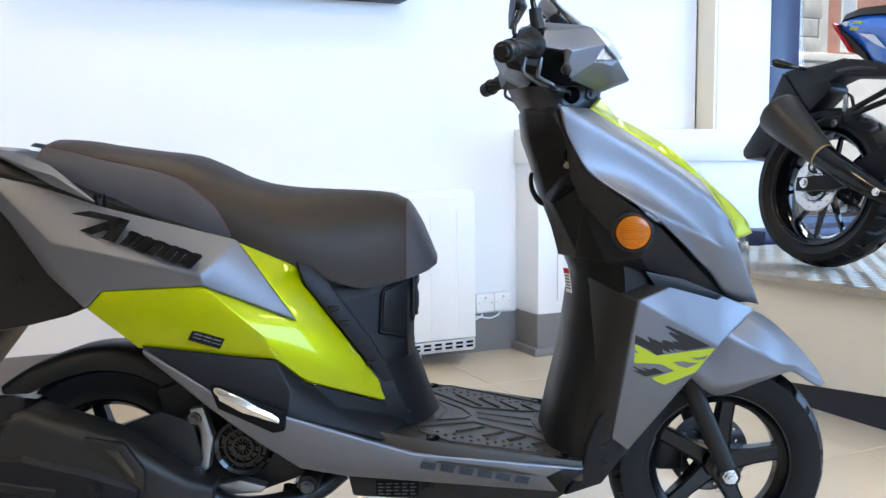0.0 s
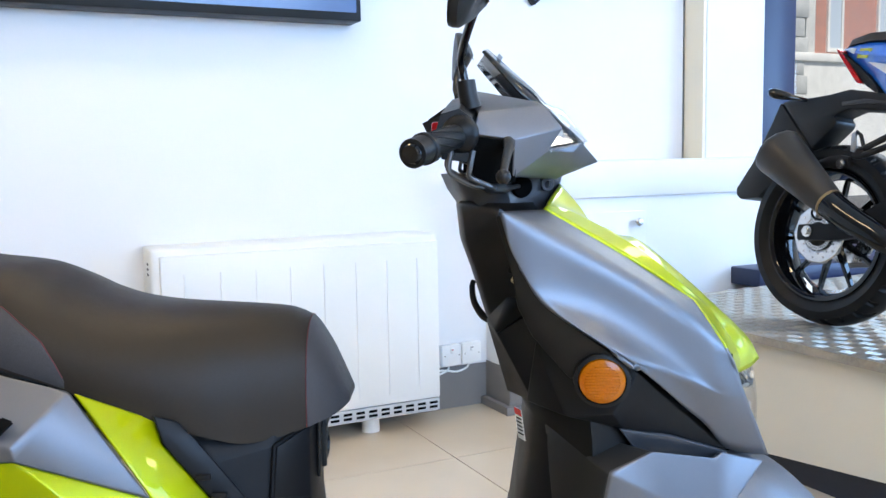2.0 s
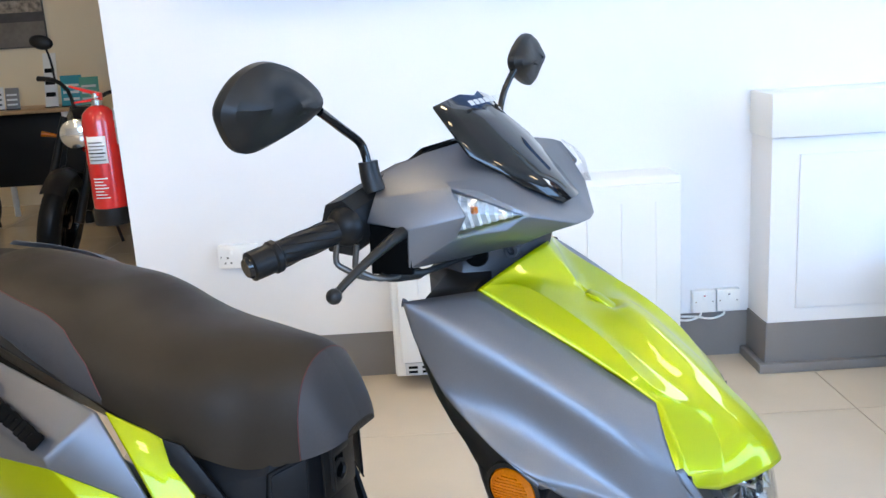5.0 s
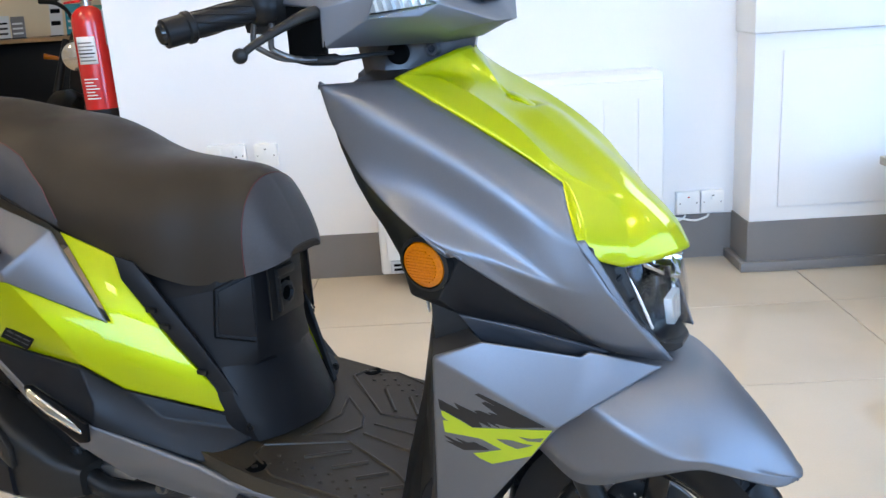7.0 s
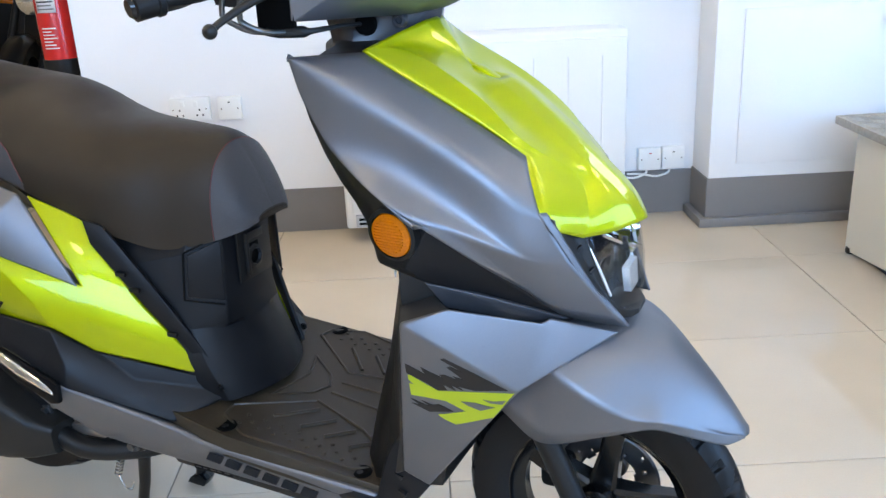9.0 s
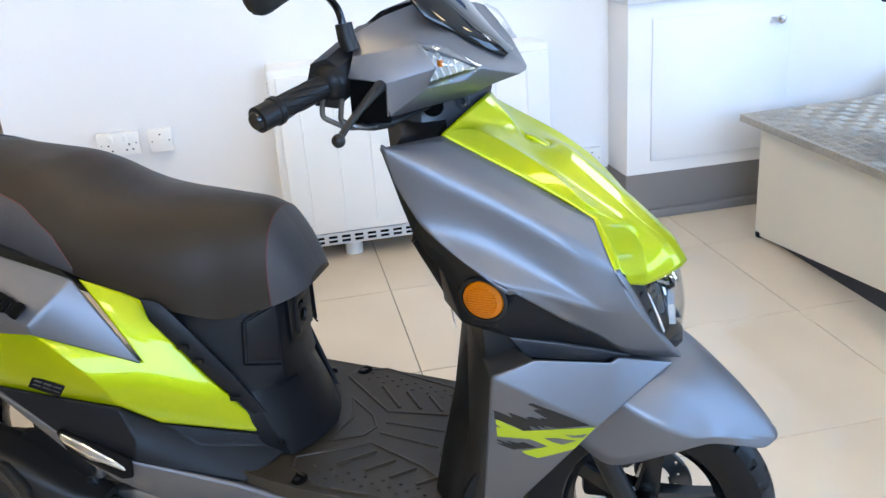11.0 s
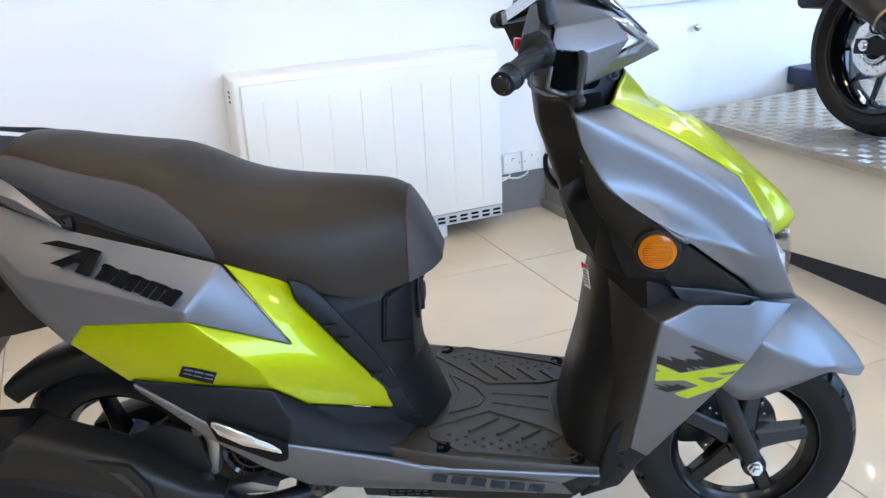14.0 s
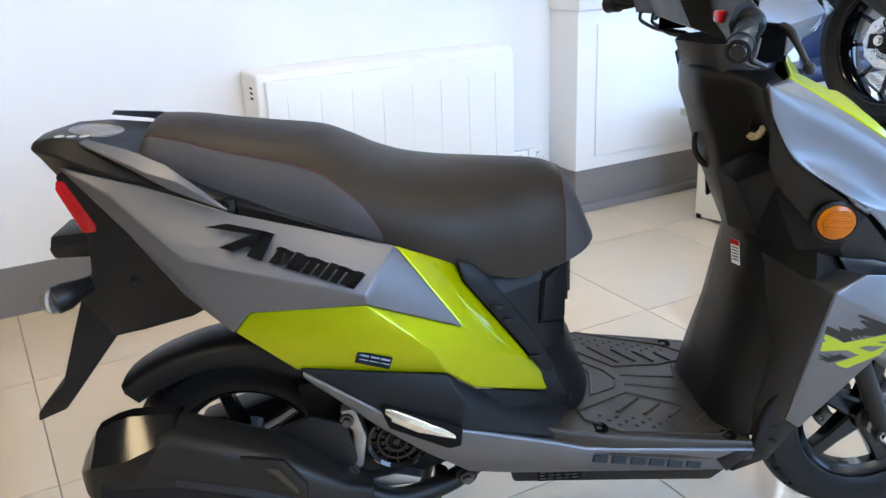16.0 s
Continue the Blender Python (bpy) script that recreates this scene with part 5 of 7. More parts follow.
part("heat_shield", loft([[(x, y, z + h), (x, y - 0.008, z + h - 0.010), (x, y - 0.008, z - h + 0.010), (x, y, z - h), (x, y + 0.016, z - h), (x, y + 0.016, z + h)] for x, y, z, h in ((-1.405, -0.238, 0.340, 0.032), (-1.28, -0.243, 0.322, 0.050), (-1.17, -0.240, 0.296, 0.048), (-1.08, -0.230, 0.276, 0.036))]), DARK, ex, "charcoal heat shield", smooth=False)
part("shield_recess", loft([[(x, y, z + 0.010), (x, y - 0.003, z + 0.006), (x, y - 0.003, z - 0.006), (x, y, z - 0.010)] for x, y, z in ((-1.37, -0.2475, 0.325), (-1.22, -0.2505, 0.302))]), BLACK, ex, smooth=False)
slot = part("shield_plate", prism([(-1.175, 0.402), (-1.100, 0.390), (-1.066, 0.342), (-1.066, 0.300), (-1.098, 0.322), (-1.112, 0.350), (-1.150, 0.372)], -0.240, -0.226, 0.004), MUFFLER, ex, "raised angular plate")
part("plate_slot", prism([(-1.135, 0.382), (-1.110, 0.377), (-1.082, 0.338), (-1.082, 0.326), (-1.096, 0.340), (-1.118, 0.366)], -0.2425, -0.238, 0.001), material("warm_shield_metal", (0.06, 0.05, 0.04), 0.4, metal=0.6, grain=0.1, scale=300), slot, "dull metal slot")
part("hanger_plate", prism([(-1.13, 0.40), (-1.06, 0.425), (-1.00, 0.405), (-0.985, 0.33), (-1.00, 0.300), (-1.05, 0.310), (-1.09, 0.350)], -0.160, -0.148, 0.004), BLACK, ex, "black exhaust hanger plate")
for at in ((-1.152, -0.250, 0.309), (-1.345, -0.252, 0.302)):
    bolt("shield_bolt", at, 0.013, "Y", ex, BLACK, -1, 0.007)

# belly, label plate and centre stand
belly = part("belly_cover", prism([(-0.730, 0.310), (-0.716, 0.246), (-0.504, 0.234), (-0.350, 0.224), (-0.300, 0.262), (-0.296, 0.305)], -0.150, 0.150, 0.006), BLACK, scooter, "black belly cover")
lab = part("data_label", box(-0.672, -0.592, -0.1525, -0.1515, 0.247, 0.277), INK, belly, "black label plate with white print")
for j in range(4):
    for k in range(5):
        part("text_bar", box(-0.668 + 0.015 * k, -0.6565 + 0.015 * k - 0.003 * ((j + k) % 2), -0.1532, -0.1526, 0.2508 + 0.0065 * j, 0.2528 + 0.0065 * j), DISC, lab)
bolt("belly_bolt", (-0.575, -0.152, 0.262), 0.012, "Y", belly, BLACK, -1, 0.008)
stand = part("centre_stand", join(tube([(-0.845, -0.090, 0.245), (-0.868, -0.086, 0.130), (-0.895, -0.090, 0.022)], [0.013, 0.011, 0.010], 14, smooth=0), tube([(-0.845, 0.090, 0.245), (-0.868, 0.086, 0.130), (-0.895, 0.090, 0.022)], [0.013, 0.011, 0.010], 14, smooth=0), tube([(-0.850, -0.09, 0.205), (-0.850, 0.09, 0.205)], 0.010, 12, smooth=0), prism([(-0.925, 0.006), (-0.880, 0.004), (-0.870, 0.022), (-0.890, 0.034), (-0.915, 0.020)], -0.108, -0.078, 0.003), prism([(-0.925, 0.006), (-0.880, 0.004), (-0.870, 0.022), (-0.890, 0.034), (-0.915, 0.020)], 0.078, 0.108, 0.003)), GLOSS, scooter, "black tubular centre stand")
coil = [(-0.868 - 0.030 * t / 60 + 0.007 * math.cos(t * 1.05), -0.118 + 0.007 * math.sin(t * 1.05), 0.235 - 0.075 * t / 60) for t in range(61)]
part("stand_spring", tube(coil, 0.0017, 6, smooth=0), STEEL, stand, "steel coil spring")
part("spring_hook", tube([(-0.897, -0.118, 0.158), (-0.893, -0.115, 0.130), (-0.888, -0.104, 0.118), (-0.884, -0.100, 0.132)], 0.002, 6), STEEL, stand)

# passenger foot pegs
for s in (-1, 1):
    part("peg_slot", prism([(-0.944, 0.492), (-0.930, 0.494), (-0.812, 0.446), (-0.815, 0.412), (-0.835, 0.408), (-0.930, 0.452)], s * 0.272 - 0.006, s * 0.272 + 0.004, 0.004), INK, scooter, "black recess for the foot peg")
    peg = part("foot_peg", loft([[(x, s * (y - 0.012), z + h), (x, s * (y + 0.006), z + h), (x, s * (y + 0.010), z), (x, s * (y + 0.004), z - h), (x, s * (y - 0.012), z - h)] for x, y, z, h in ((-0.935, 0.272, 0.484, 0.006), (-0.925, 0.276, 0.478, 0.012), (-0.885, 0.277, 0.458, 0.014), (-0.860, 0.274, 0.446, 0.010), (-0.826, 0.270, 0.430, 0.010), (-0.822, 0.268, 0.428, 0.008))]), CHROME, scooter, "polished folding foot peg", sharp=25)
    finish(peg, 0, 0, 0.002)

# handlebar cowl
HC = dict(a=(-0.373, -0.240, 1.060), b=(-0.366, -0.232, 1.087), c=(-0.322, -0.238, 1.053), d=(-0.324, -0.236, 1.006), e=(-0.276, -0.204, 1.039), f=(-0.259, -0.214, 1.066), g=(-0.281, -0.203, 1.096), h=(-0.291, -0.196, 1.101), i=(-0.378, -0.180, 1.110), j=(-0.362, -0.105, 1.122), k=(-0.270, -0.100, 1.092), l=(-0.222, -0.126, 1.050), m=(-0.237, -0.150, 1.036), n=(-0.183, -0.034, 1.022), o=(-0.226, -0.085, 1.014), p=(-0.250, -0.06, 0.998), q=(-0.345, 0, 1.126), r=(-0.250, 0, 1.090), s=(-0.178, 0, 1.022), t=(-0.235, 0, 1.000))
for q in [q for q in HC if HC[q][1]]:
    HC[q + "_"] = (HC[q][0], -HC[q][1], HC[q][2])
half = ["a b g f c", "c f e d", "b i h g", "i j k h", "h k n l", "g h l f", "j q r k", "k r s n", "d e m o p", "l n o m", "n s t p o"]
half[5] = "g h l"
half.append("e l m")
mirror_names = [" ".join(w + "_" if w + "_" in HC else w for w in f.split()) for f in half]
shell("handlebar_cowl", HC, half + mirror_names, GREY, scooter, "matt grey handlebar cowl", sub=0, thick=0.004, out=(0.4, 0, 1), bevel=0.003)
for s in (-1, 1):
    lens = shell("front_indicator", dict(g=(-0.284, s * 0.212, 1.099), l=(-0.213, s * 0.126, 1.050), e=(-0.275, s * 0.212, 1.035), f=(-0.248, s * 0.214, 1.069), t=(-0.256, s * 0.186, 1.091)), ["g t f", "t l f", "f l e"], CLEAR, scooter, "clear faceted indicator lens", sub=0, thick=0.002, out=(0.6, s, 0), bevel=0.001)[0]
    g0, l0, e0 = Vector((-0.287, s * 0.196, 1.090)), Vector((-0.228, s * 0.124, 1.050)), Vector((-0.281, s * 0.198, 1.043))
    rows = []
    for k in range(17):
        a, b = g0.lerp(l0, k / 16), e0.lerp(l0, k / 16)
        bend = Vector((-0.004 * (k % 2), -s * 0.004 * (k % 2), 0))
        rows.append([a + bend, a.lerp(b, 0.5) + bend + Vector((-0.008, -s * 0.006, 0)) * (1 - k / 16), b + bend])
    part("reflector", loft(rows, caps=False, closed=False), SILVERED, lens, "ribbed silver reflector", smooth=False)
    part("bulb", box(-0.004, 0.004, -0.003, 0.003, -0.0045, 0.0045, 0.001), ORANGE, lens, "amber bulb").matrix_local = pose(-0.262, s * 0.184, 1.067, 0, 0, s * 40)
    # black switch housing, grip, lever, mirror
    part("switch_housing", loft([[(x + dx, s * y, z + dz) for dx, dz in ((-0.030, -0.030), (-0.038, 0.0), (-0.030, 0.024), (-0.008, 0.030), (0.007, 0.018), (0.008, -0.020), (0.0, -0.034))] for x, y, z in ((-0.382, 0.262, 1.060), (-0.380, 0.240, 1.064), (-0.374, 0.190, 1.074), (-0.366, 0.120, 1.086))]), BLACK, scooter, "black switch housing", sharp=40)
    # dark plate added for the shade within the cowl's side opening
    part("dark_recess", prism([(-0.374, 1.058), (-0.320, 1.049), (-0.321, 1.000), (-0.374, 0.998)], s * 0.2315 - 0.0035, s * 0.2315 + 0.0035, 0.001), HOLE_SHADE, scooter)
    d = Vector((-0.057, s * 0.115, -0.024)).normalized()
    o = Vector((-0.386, s * 0.250, 1.061))
    grip = part("grip", tube([o + d * q for q in (0, 0.006, 0.012, 0.020, 0.024, 0.094, 0.098, 0.100, 0.106, 0.108, 0.112, 0.132, 0.134)], [0.022, 0.024, 0.024, 0.020, 0.0145, 0.0145, 0.016, 0.0185, 0.0185, 0.0165, 0.0165, 0.0165, 0.011], 28, smooth=0), RUBBER, scooter, "black rubber grip", sharp=30)
    for k in range(9):
        a0 = 0.7 * k
        side = d.orthogonal().normalized()
        up = d.cross(side)
        part("grip_rib", tube([o + d * (0.028 + 0.0085 * q) + 0.0145 * (math.cos(a0 + 0.16 * q) * side + math.sin(a0 + 0.16 * q) * up) for q in range(9)], 0.0012, 5, smooth=0), RUBBER, grip)
    part("bar_end", lathe([(0, 0.138), (0.010, 0.138), (0.0125, 0.134), (0.0125, 0.130), (0, 0.128)], 20, "Z"), GLOSS, grip).matrix_local = Matrix.Translation(o) @ d.to_track_quat("Z", "Y").to_matrix().to_4x4()
    lever = part("brake_lever", tube([(-0.330, s * 0.225, 1.050), (-0.330, s * 0.260, 1.046), (-0.336, s * 0.300, 1.034), (-0.342, s * 0.340, 1.020), (-0.344, s * 0.356, 1.013)], [0.0085, 0.0070, 0.0052, 0.0044, 0.0044], 12), BLACK, scooter, "black brake lever with ball end")
    bm = bmesh.new()
    bmesh.ops.create_uvsphere(bm, u_segments=18, v_segments=12, radius=0.0085)
    bmesh.ops.translate(bm, vec=(-0.345, s * 0.362, 1.010), verts=bm.verts)
    part("lever_ball", bm, BLACK, lever)
    for dx in (0.0, 0.016):
        part("cable_guide", tube([(-0.400 + dx * 1.6, s * 0.262, 1.040), (-0.404 + dx * 1.6, s * 0.262, 1.018), (-0.394 + dx, s * 0.258, 1.008), (-0.372 + dx, s * 0.248, 0.997), (-0.345, s * 0.215, 0.993)], 0.0036, 10), DISC, scooter, "bent chrome cable guide")
    part("cable", tube([(-0.362, s * 0.236, 0.996), (-0.352, s * 0.222, 0.993), (-0.334, s * 0.196, 0.991), (-0.328, s * 0.188, 0.991), (-0.312, s * 0.14, 0.992), (-0.304, s * 0.09, 0.990)], [0.005, 0.007, 0.0075, 0.004, 0.003, 0.003], 10), BLACK, scooter, "black control cable")
    mir = part("mirror", tube([(-0.373, s * 0.214, 1.092), (-0.378, s * 0.214, 1.110), (-0.380, s * 0.214, 1.127)], [0.013, 0.012, 0.0115], 18, smooth=0), BLACK, scooter, "black mirror on a bent stalk")
    part("stalk", tube([(-0.380, s * 0.214, 1.120), (-0.384, s * 0.214, 1.140), (-0.386, s * 0.222, 1.152), (-0.382, s * (0.260 if s < 0 else 0.235), 1.170 if s < 0 else 1.178), (-0.372, s * (0.318 if s < 0 else 0.262), 1.195 if s < 0 else 1.212)], 0.0052, 12), GLOSS, mir)
    knots = [Vector(q) for q in ((-0.064, 0.004), (-0.044, 0.030), (-0.013, 0.043), (0.018, 0.039), (0.046, 0.026), (0.069, 0.008), (0.068, -0.006), (0.046, -0.022), (0.008, -0.036), (-0.025, -0.043), (-0.045, -0.036), (-0.058, -0.018))]
    outl = []
    for k in range(len(knots)):
        p0, p1, p2, p3 = (knots[(k + d) % len(knots)] for d in (-1, 0, 1, 2))
        outl += [0.5 * (2 * p1 + (p2 - p0) * t + (2 * p0 - 5 * p1 + 4 * p2 - p3) * t * t + (3 * p1 - p0 - 3 * p2 + p3) * t ** 3) for t in (0, 0.25, 0.5, 0.75)]
    house = loft([[(dx + bow * (0.006 - abs(v + 0.10 * u) * 0.22), -s * u * k * 1.06, v * k + 0.004 * (1 - k)) for u, v in outl] for dx, k, bow in ((-0.006, 0.97, 0), (-0.002, 1.0, 0), (0.005, 0.985, 0.2), (0.013, 0.86, 0.7), (0.019, 0.62, 1), (0.021, 0.30, 1))])
    hs = part("housing", house, BLACK, mir, "smooth black mirror housing", sharp=24)
    hs.matrix_local = pose(-0.387, -0.384, 1.206, 0, 10, -7) if s < 0 else pose(-0.379, 0.318, 1.217, 0, 4, 3)
    bm = loft([[(0.0140 + 0.0150 * k, -s * (0.062 - 0.050 * k), -0.001 - 0.006 * k * (k + 0.2) + dz) for dz in (0.007 - 0.005 * k, -0.007 + 0.009 * k)] for q, k in ((0, 0.05), (1, 0.5), (1.2, 0.98))], caps=False, closed=False)
    inset = part("textured_inset", bm, RUBBER, hs, "ribbed triangular inset")
    gl = part("mirror_glass", loft([[(-0.0072 - 0.0006 * q, -s * u * 0.93, v * 0.93) for u, v in outl] for q in (0, 1)]), CHROME, mir, "mirror glass")
    gl.matrix_local = hs.matrix_local
part("instrument_panel", loft([[(-0.430, -0.085, 1.085), (-0.430, 0.085, 1.085), (-0.425, 0.085, 1.075), (-0.425, -0.085, 1.075)], [(-0.365, -0.105, 1.128), (-0.365, 0.105, 1.128), (-0.360, 0.105, 1.080), (-0.360, -0.105, 1.080)]]), GLOSS, scooter, "dark instrument panel")
part("panel_hood", loft([[(-0.438, -0.095, 1.080), (-0.438, 0.095, 1.080), (-0.420, 0.10, 1.040), (-0.420, -0.10, 1.040)], [(-0.380, -0.19, 1.100), (-0.380, 0.19, 1.100), (-0.370, 0.15, 1.020), (-0.370, -0.15, 1.020)]]), BLACK, scooter, "black rear handlebar cover", sharp=25)
part("kill_switch", box(-0.424, -0.412, -0.232, -0.206, 1.058, 1.076, 0.003), RED, scooter, "red switch")
# fly screen
SC = dict(a=(-0.352, -0.090, 1.178), b=(-0.343, -0.030, 1.188), c=(-0.301, -0.102, 1.118), d=(-0.240, -0.070, 1.075), e=(-0.203, -0.032, 1.049), f=(-0.200, 0, 1.050), g=(-0.335, 0, 1.184), h=(-0.280, -0.060, 1.128), k=(-0.262, 0, 1.120))
for q in [q for q in SC if SC[q][1]]:
    SC[q + "_"] = (SC[q][0], -SC[q][1], SC[q][2])
half = ["a b h c", "c h d", "b g k h", "h k f e d"]
scr = shell("fly_screen", SC, half + [" ".join(w + "_" if w + "_" in SC else w for w in f.split()) for f in half], SMOKE, scooter, "glossy smoked black fly screen", sub=1, thick=0.003, folds="b-h h-d b_-h_ h_-d_ h-c h_-c_", fold=0.5, out=(0.7, 0, 0.7))[0]
for k in range(6):
    m = Matrix.Translation((-0.3245, 0.052 - 0.0165 * k - 0.004, 1.1765)) @ Euler((0, radians(47), 0)).to_matrix().to_4x4()
    part("logo_mark", prism([(-0.004, 0.0002), (0.004, 0.0002), (0.004, 0.0010), (-0.004, 0.0010)], -0.006, 0.006), SILVER, scr).matrix_local = m
# steering neck
part("steering_neck", loft([[(x - rx, 0, z), (x - rx * 0.6, -ry * 0.8, z), (x, -ry, z), (x + rx * 0.7, -ry * 0.7, z), (x + rx, 0, z), (x + rx * 0.7, ry * 0.7, z), (x, ry, z), (x - rx * 0.6, ry * 0.8, z)] for x, z, rx, ry in ((-0.314, 0.930, 0.064, 0.120), (-0.316, 0.955, 0.068, 0.112), (-0.320, 0.985, 0.084, 0.096), (-0.322, 1.008, 0.092, 0.098))]), SATIN, scooter, "charcoal steering neck cover", sharp=50)
# closed dark disc, the cable opening's shade is only its colour
part("neck_hole", lathe([(0, -0.003), (0.013, -0.003), (0.015, 0.0), (0.015, 0.004), (0, 0.004)], 24, "Y"), HOLE_SHADE, scooter, "dark disc painted as the shade of the cable opening").matrix_local = pose(-0.300, -0.098, 0.989, 10, 0, 18)
part("neck_lug", join(lathe([(0.009, -0.006), (0.010, 0.004), (0.005, 0.004), (0.005, -0.006)], 24, "Y", (-0.262, -0.070, 0.992), closed=True)), SATIN, scooter)

# lettering, drawn as plain slanted shapes


def patch(name, o, ux, uy, poly, mat, parent, lift=0.0012, thick=0.0010):
    """A thin raised shape on a panel: an outline in the panel's own two directions."""
    o, ux = Vector(o), Vector(ux).normalized()
    n = ux.cross(Vector(uy)).normalized()
    uy = n.cross(ux)
    if n.y > 0:
        n = -n
    bm = bmesh.new()
    rows = [[bm.verts.new(o + ux * u + uy * v + n * h) for u, v in poly] for h in (-0.0005, lift + thick)]
    bm.faces.new(rows[1])
    bm.faces.new(rows[0][::-1])
    for k in range(len(poly)):
        bm.faces.new((rows[0][k], rows[0][(k + 1) % len(poly)], rows[1][(k + 1) % len(poly)], rows[1][k]))
    bmesh.ops.recalc_face_normals(bm, faces=bm.faces)
    return part(name, bm, mat, parent, smooth=False)


S, C, T_, Q = (Vector(TP[k]) for k in "SCTQ")
o = Vector((-1.192, -0.211, 0.782))
ux = Vector((-0.960, -0.261, 0.709)) - o
nrm = (T_ - C).cross(S - C)
uyv = nrm.cross(ux)
if uyv.z < 0:
    uyv = -uyv
ln = ux.length
strokes = [[(0.0, 0.004), (0.078, 0.016), (0.092, 0.027), (0.030, 0.020)], [(0.030, -0.022), (0.052, -0.022), (0.108, 0.027), (0.088, 0.027)], [(0.076, -0.022), (0.100, -0.022), (0.106, 0.027), (0.088, 0.027)], [(0.052, -0.006), (0.082, -0.006), (0.084, 0.002), (0.062, 0.002)]]
for k, (u, w) in enumerate(((0.112, 0.024), (0.140, 0.022), (0.166, 0.026), (0.196, 0.010), (0.212, 0.026), (0.238, 0.014))):
    strokes += [[(u, -0.021), (u + 0.012, -0.021), (u + 0.022, 0.010), (u + 0.010, 0.010)]]
    if w > 0.012:
        strokes += [[(u + w - 0.010, -0.019), (u + w + 0.001, -0.019), (u + w + 0.011, 0.008), (u + w, 0.008)]]
        e = -0.021 if k % 2 else 0.002
        strokes += [[(u + 0.004, e), (u + w, e), (u + w + 0.003, e + 0.007), (u + 0.007, e + 0.007)]]
right_tail = [q for q in scooter.children if q.name.startswith("tail_panel")][0]
for st in strokes:
    patch("emblem_stroke", o, ux, uyv, [(u * ln / 0.255, v * 0.92) for u, v in st], INK, right_tail, 0.002, 0.0015)
right_sill = [q for q in scooter.children if q.name.startswith("sill")][0]
o = Vector((-0.585, -0.2085, 0.327))
ux = Vector((-0.383, -0.1975, 0.291)) - o
uy = Vector((0.0, 0.022, 0.05))
w = ux.length / 6
for k in range(6):
    u = k * w
    patch("logo_mark", o, ux, uy, [(u, -0.006), (u + w * 0.74, -0.006), (u + w * 0.82, 0.006), (u + w * 0.08, 0.006)], DARK, right_sill, 0.0042, 0.0006)
right_lime = [q for q in scooter.children if q.name.startswith("lime_side_panel")][0]
o, ux = Vector((-0.975, -0.2665, 0.580)), Vector((0.055, 0.004, -0.018))
uy = Vector((0.01, 0.03, 0.05))
patch("badge", o, ux, uy, [(0, -0.010), (0.056, -0.010), (0.058, 0.009), (0.002, 0.009)], INK, right_lime, 0.001, 0.001)
for u in (0.006, 0.023, 0.040):
    for v0, v1 in ((-0.004, -0.0025), (0.002, 0.0045)):
        patch("badge_mark", o, ux, uy, [(u, v0), (u + 0.014, v0), (u + 0.015, v1), (u + 0.001, v1)], DISC, right_lime, 0.002, 0.0008)
# sticker on the leg panel, as broken stepped stripes
right_leg = [q for q in scooter.children if q.name.startswith("leg_panel")][0]
la, lb = Vector(LEG["a"]), Vector(LEG["e"])
nn = (lb - la).cross(Vector(LEG["f"]) - la).normalized()
if nn.y > 0:
    nn = -nn


def on_leg(x, z, h):
    """A point of the leg panel's lower face at x and z, h proud of it."""
    return Vector((x, la.y - (nn.x * (x - la.x) + nn.z * (z - la.z)) / nn.y, z)) + nn * h


def sticker(name, poly, mat, h):
    bm = bmesh.new()
    a = [bm.verts.new(on_leg(x, z, h)) for x, z in poly]
    b = [bm.verts.new(on_leg(x, z, -0.0003)) for x, z in poly]
    bm.faces.new(a)
    for k in range(len(poly)):
        bm.faces.new((b[k], b[(k + 1) % len(poly)], a[(k + 1) % len(poly)], a[k]))
    bmesh.ops.recalc_face_normals(bm, faces=bm.faces)
    part(name, bm, mat, right_leg, smooth=False)


LIMEFLAT = material("lime_sticker", (0.34, 0.40, 0.008), 0.38)
STICK = material("black_sticker", (0.012, 0.011, 0.011), 0.40, spec=0.3)
# black block with slanted fingers, lime slash with two grey gaps, lower black teeth
sticker("sticker_skyline", [(-0.207, 0.567), (-0.196, 0.556), (-0.203, 0.564), (-0.180, 0.551), (-0.185, 0.562), (-0.164, 0.552), (-0.155, 0.548), (-0.160, 0.553), (-0.153, 0.554), (-0.136, 0.548), (-0.141, 0.553), (-0.128, 0.550), (-0.148, 0.567), (-0.143, 0.569), (-0.125, 0.561), (-0.155, 0.579), (-0.150, 0.581), (-0.117, 0.565), (-0.069, 0.540), (-0.113, 0.533), (-0.137, 0.537), (-0.129, 0.530), (-0.146, 0.538), (-0.140, 0.529), (-0.157, 0.537), (-0.153, 0.528), (-0.166, 0.526), (-0.180, 0.536), (-0.201, 0.547), (-0.209, 0.551)], STICK, 0.0009)
sticker("sticker_slash", [(-0.211, 0.533), (-0.198, 0.531), (-0.204, 0.537), (-0.210, 0.543), (-0.209, 0.548), (-0.201, 0.546), (-0.166, 0.525), (-0.061, 0.536), (-0.076, 0.515), (-0.093, 0.491), (-0.120, 0.480), (-0.148, 0.469), (-0.164, 0.476), (-0.172, 0.483), (-0.159, 0.486), (-0.131, 0.495), (-0.157, 0.509), (-0.180, 0.511), (-0.213, 0.513)], LIMEFLAT, 0.0007)
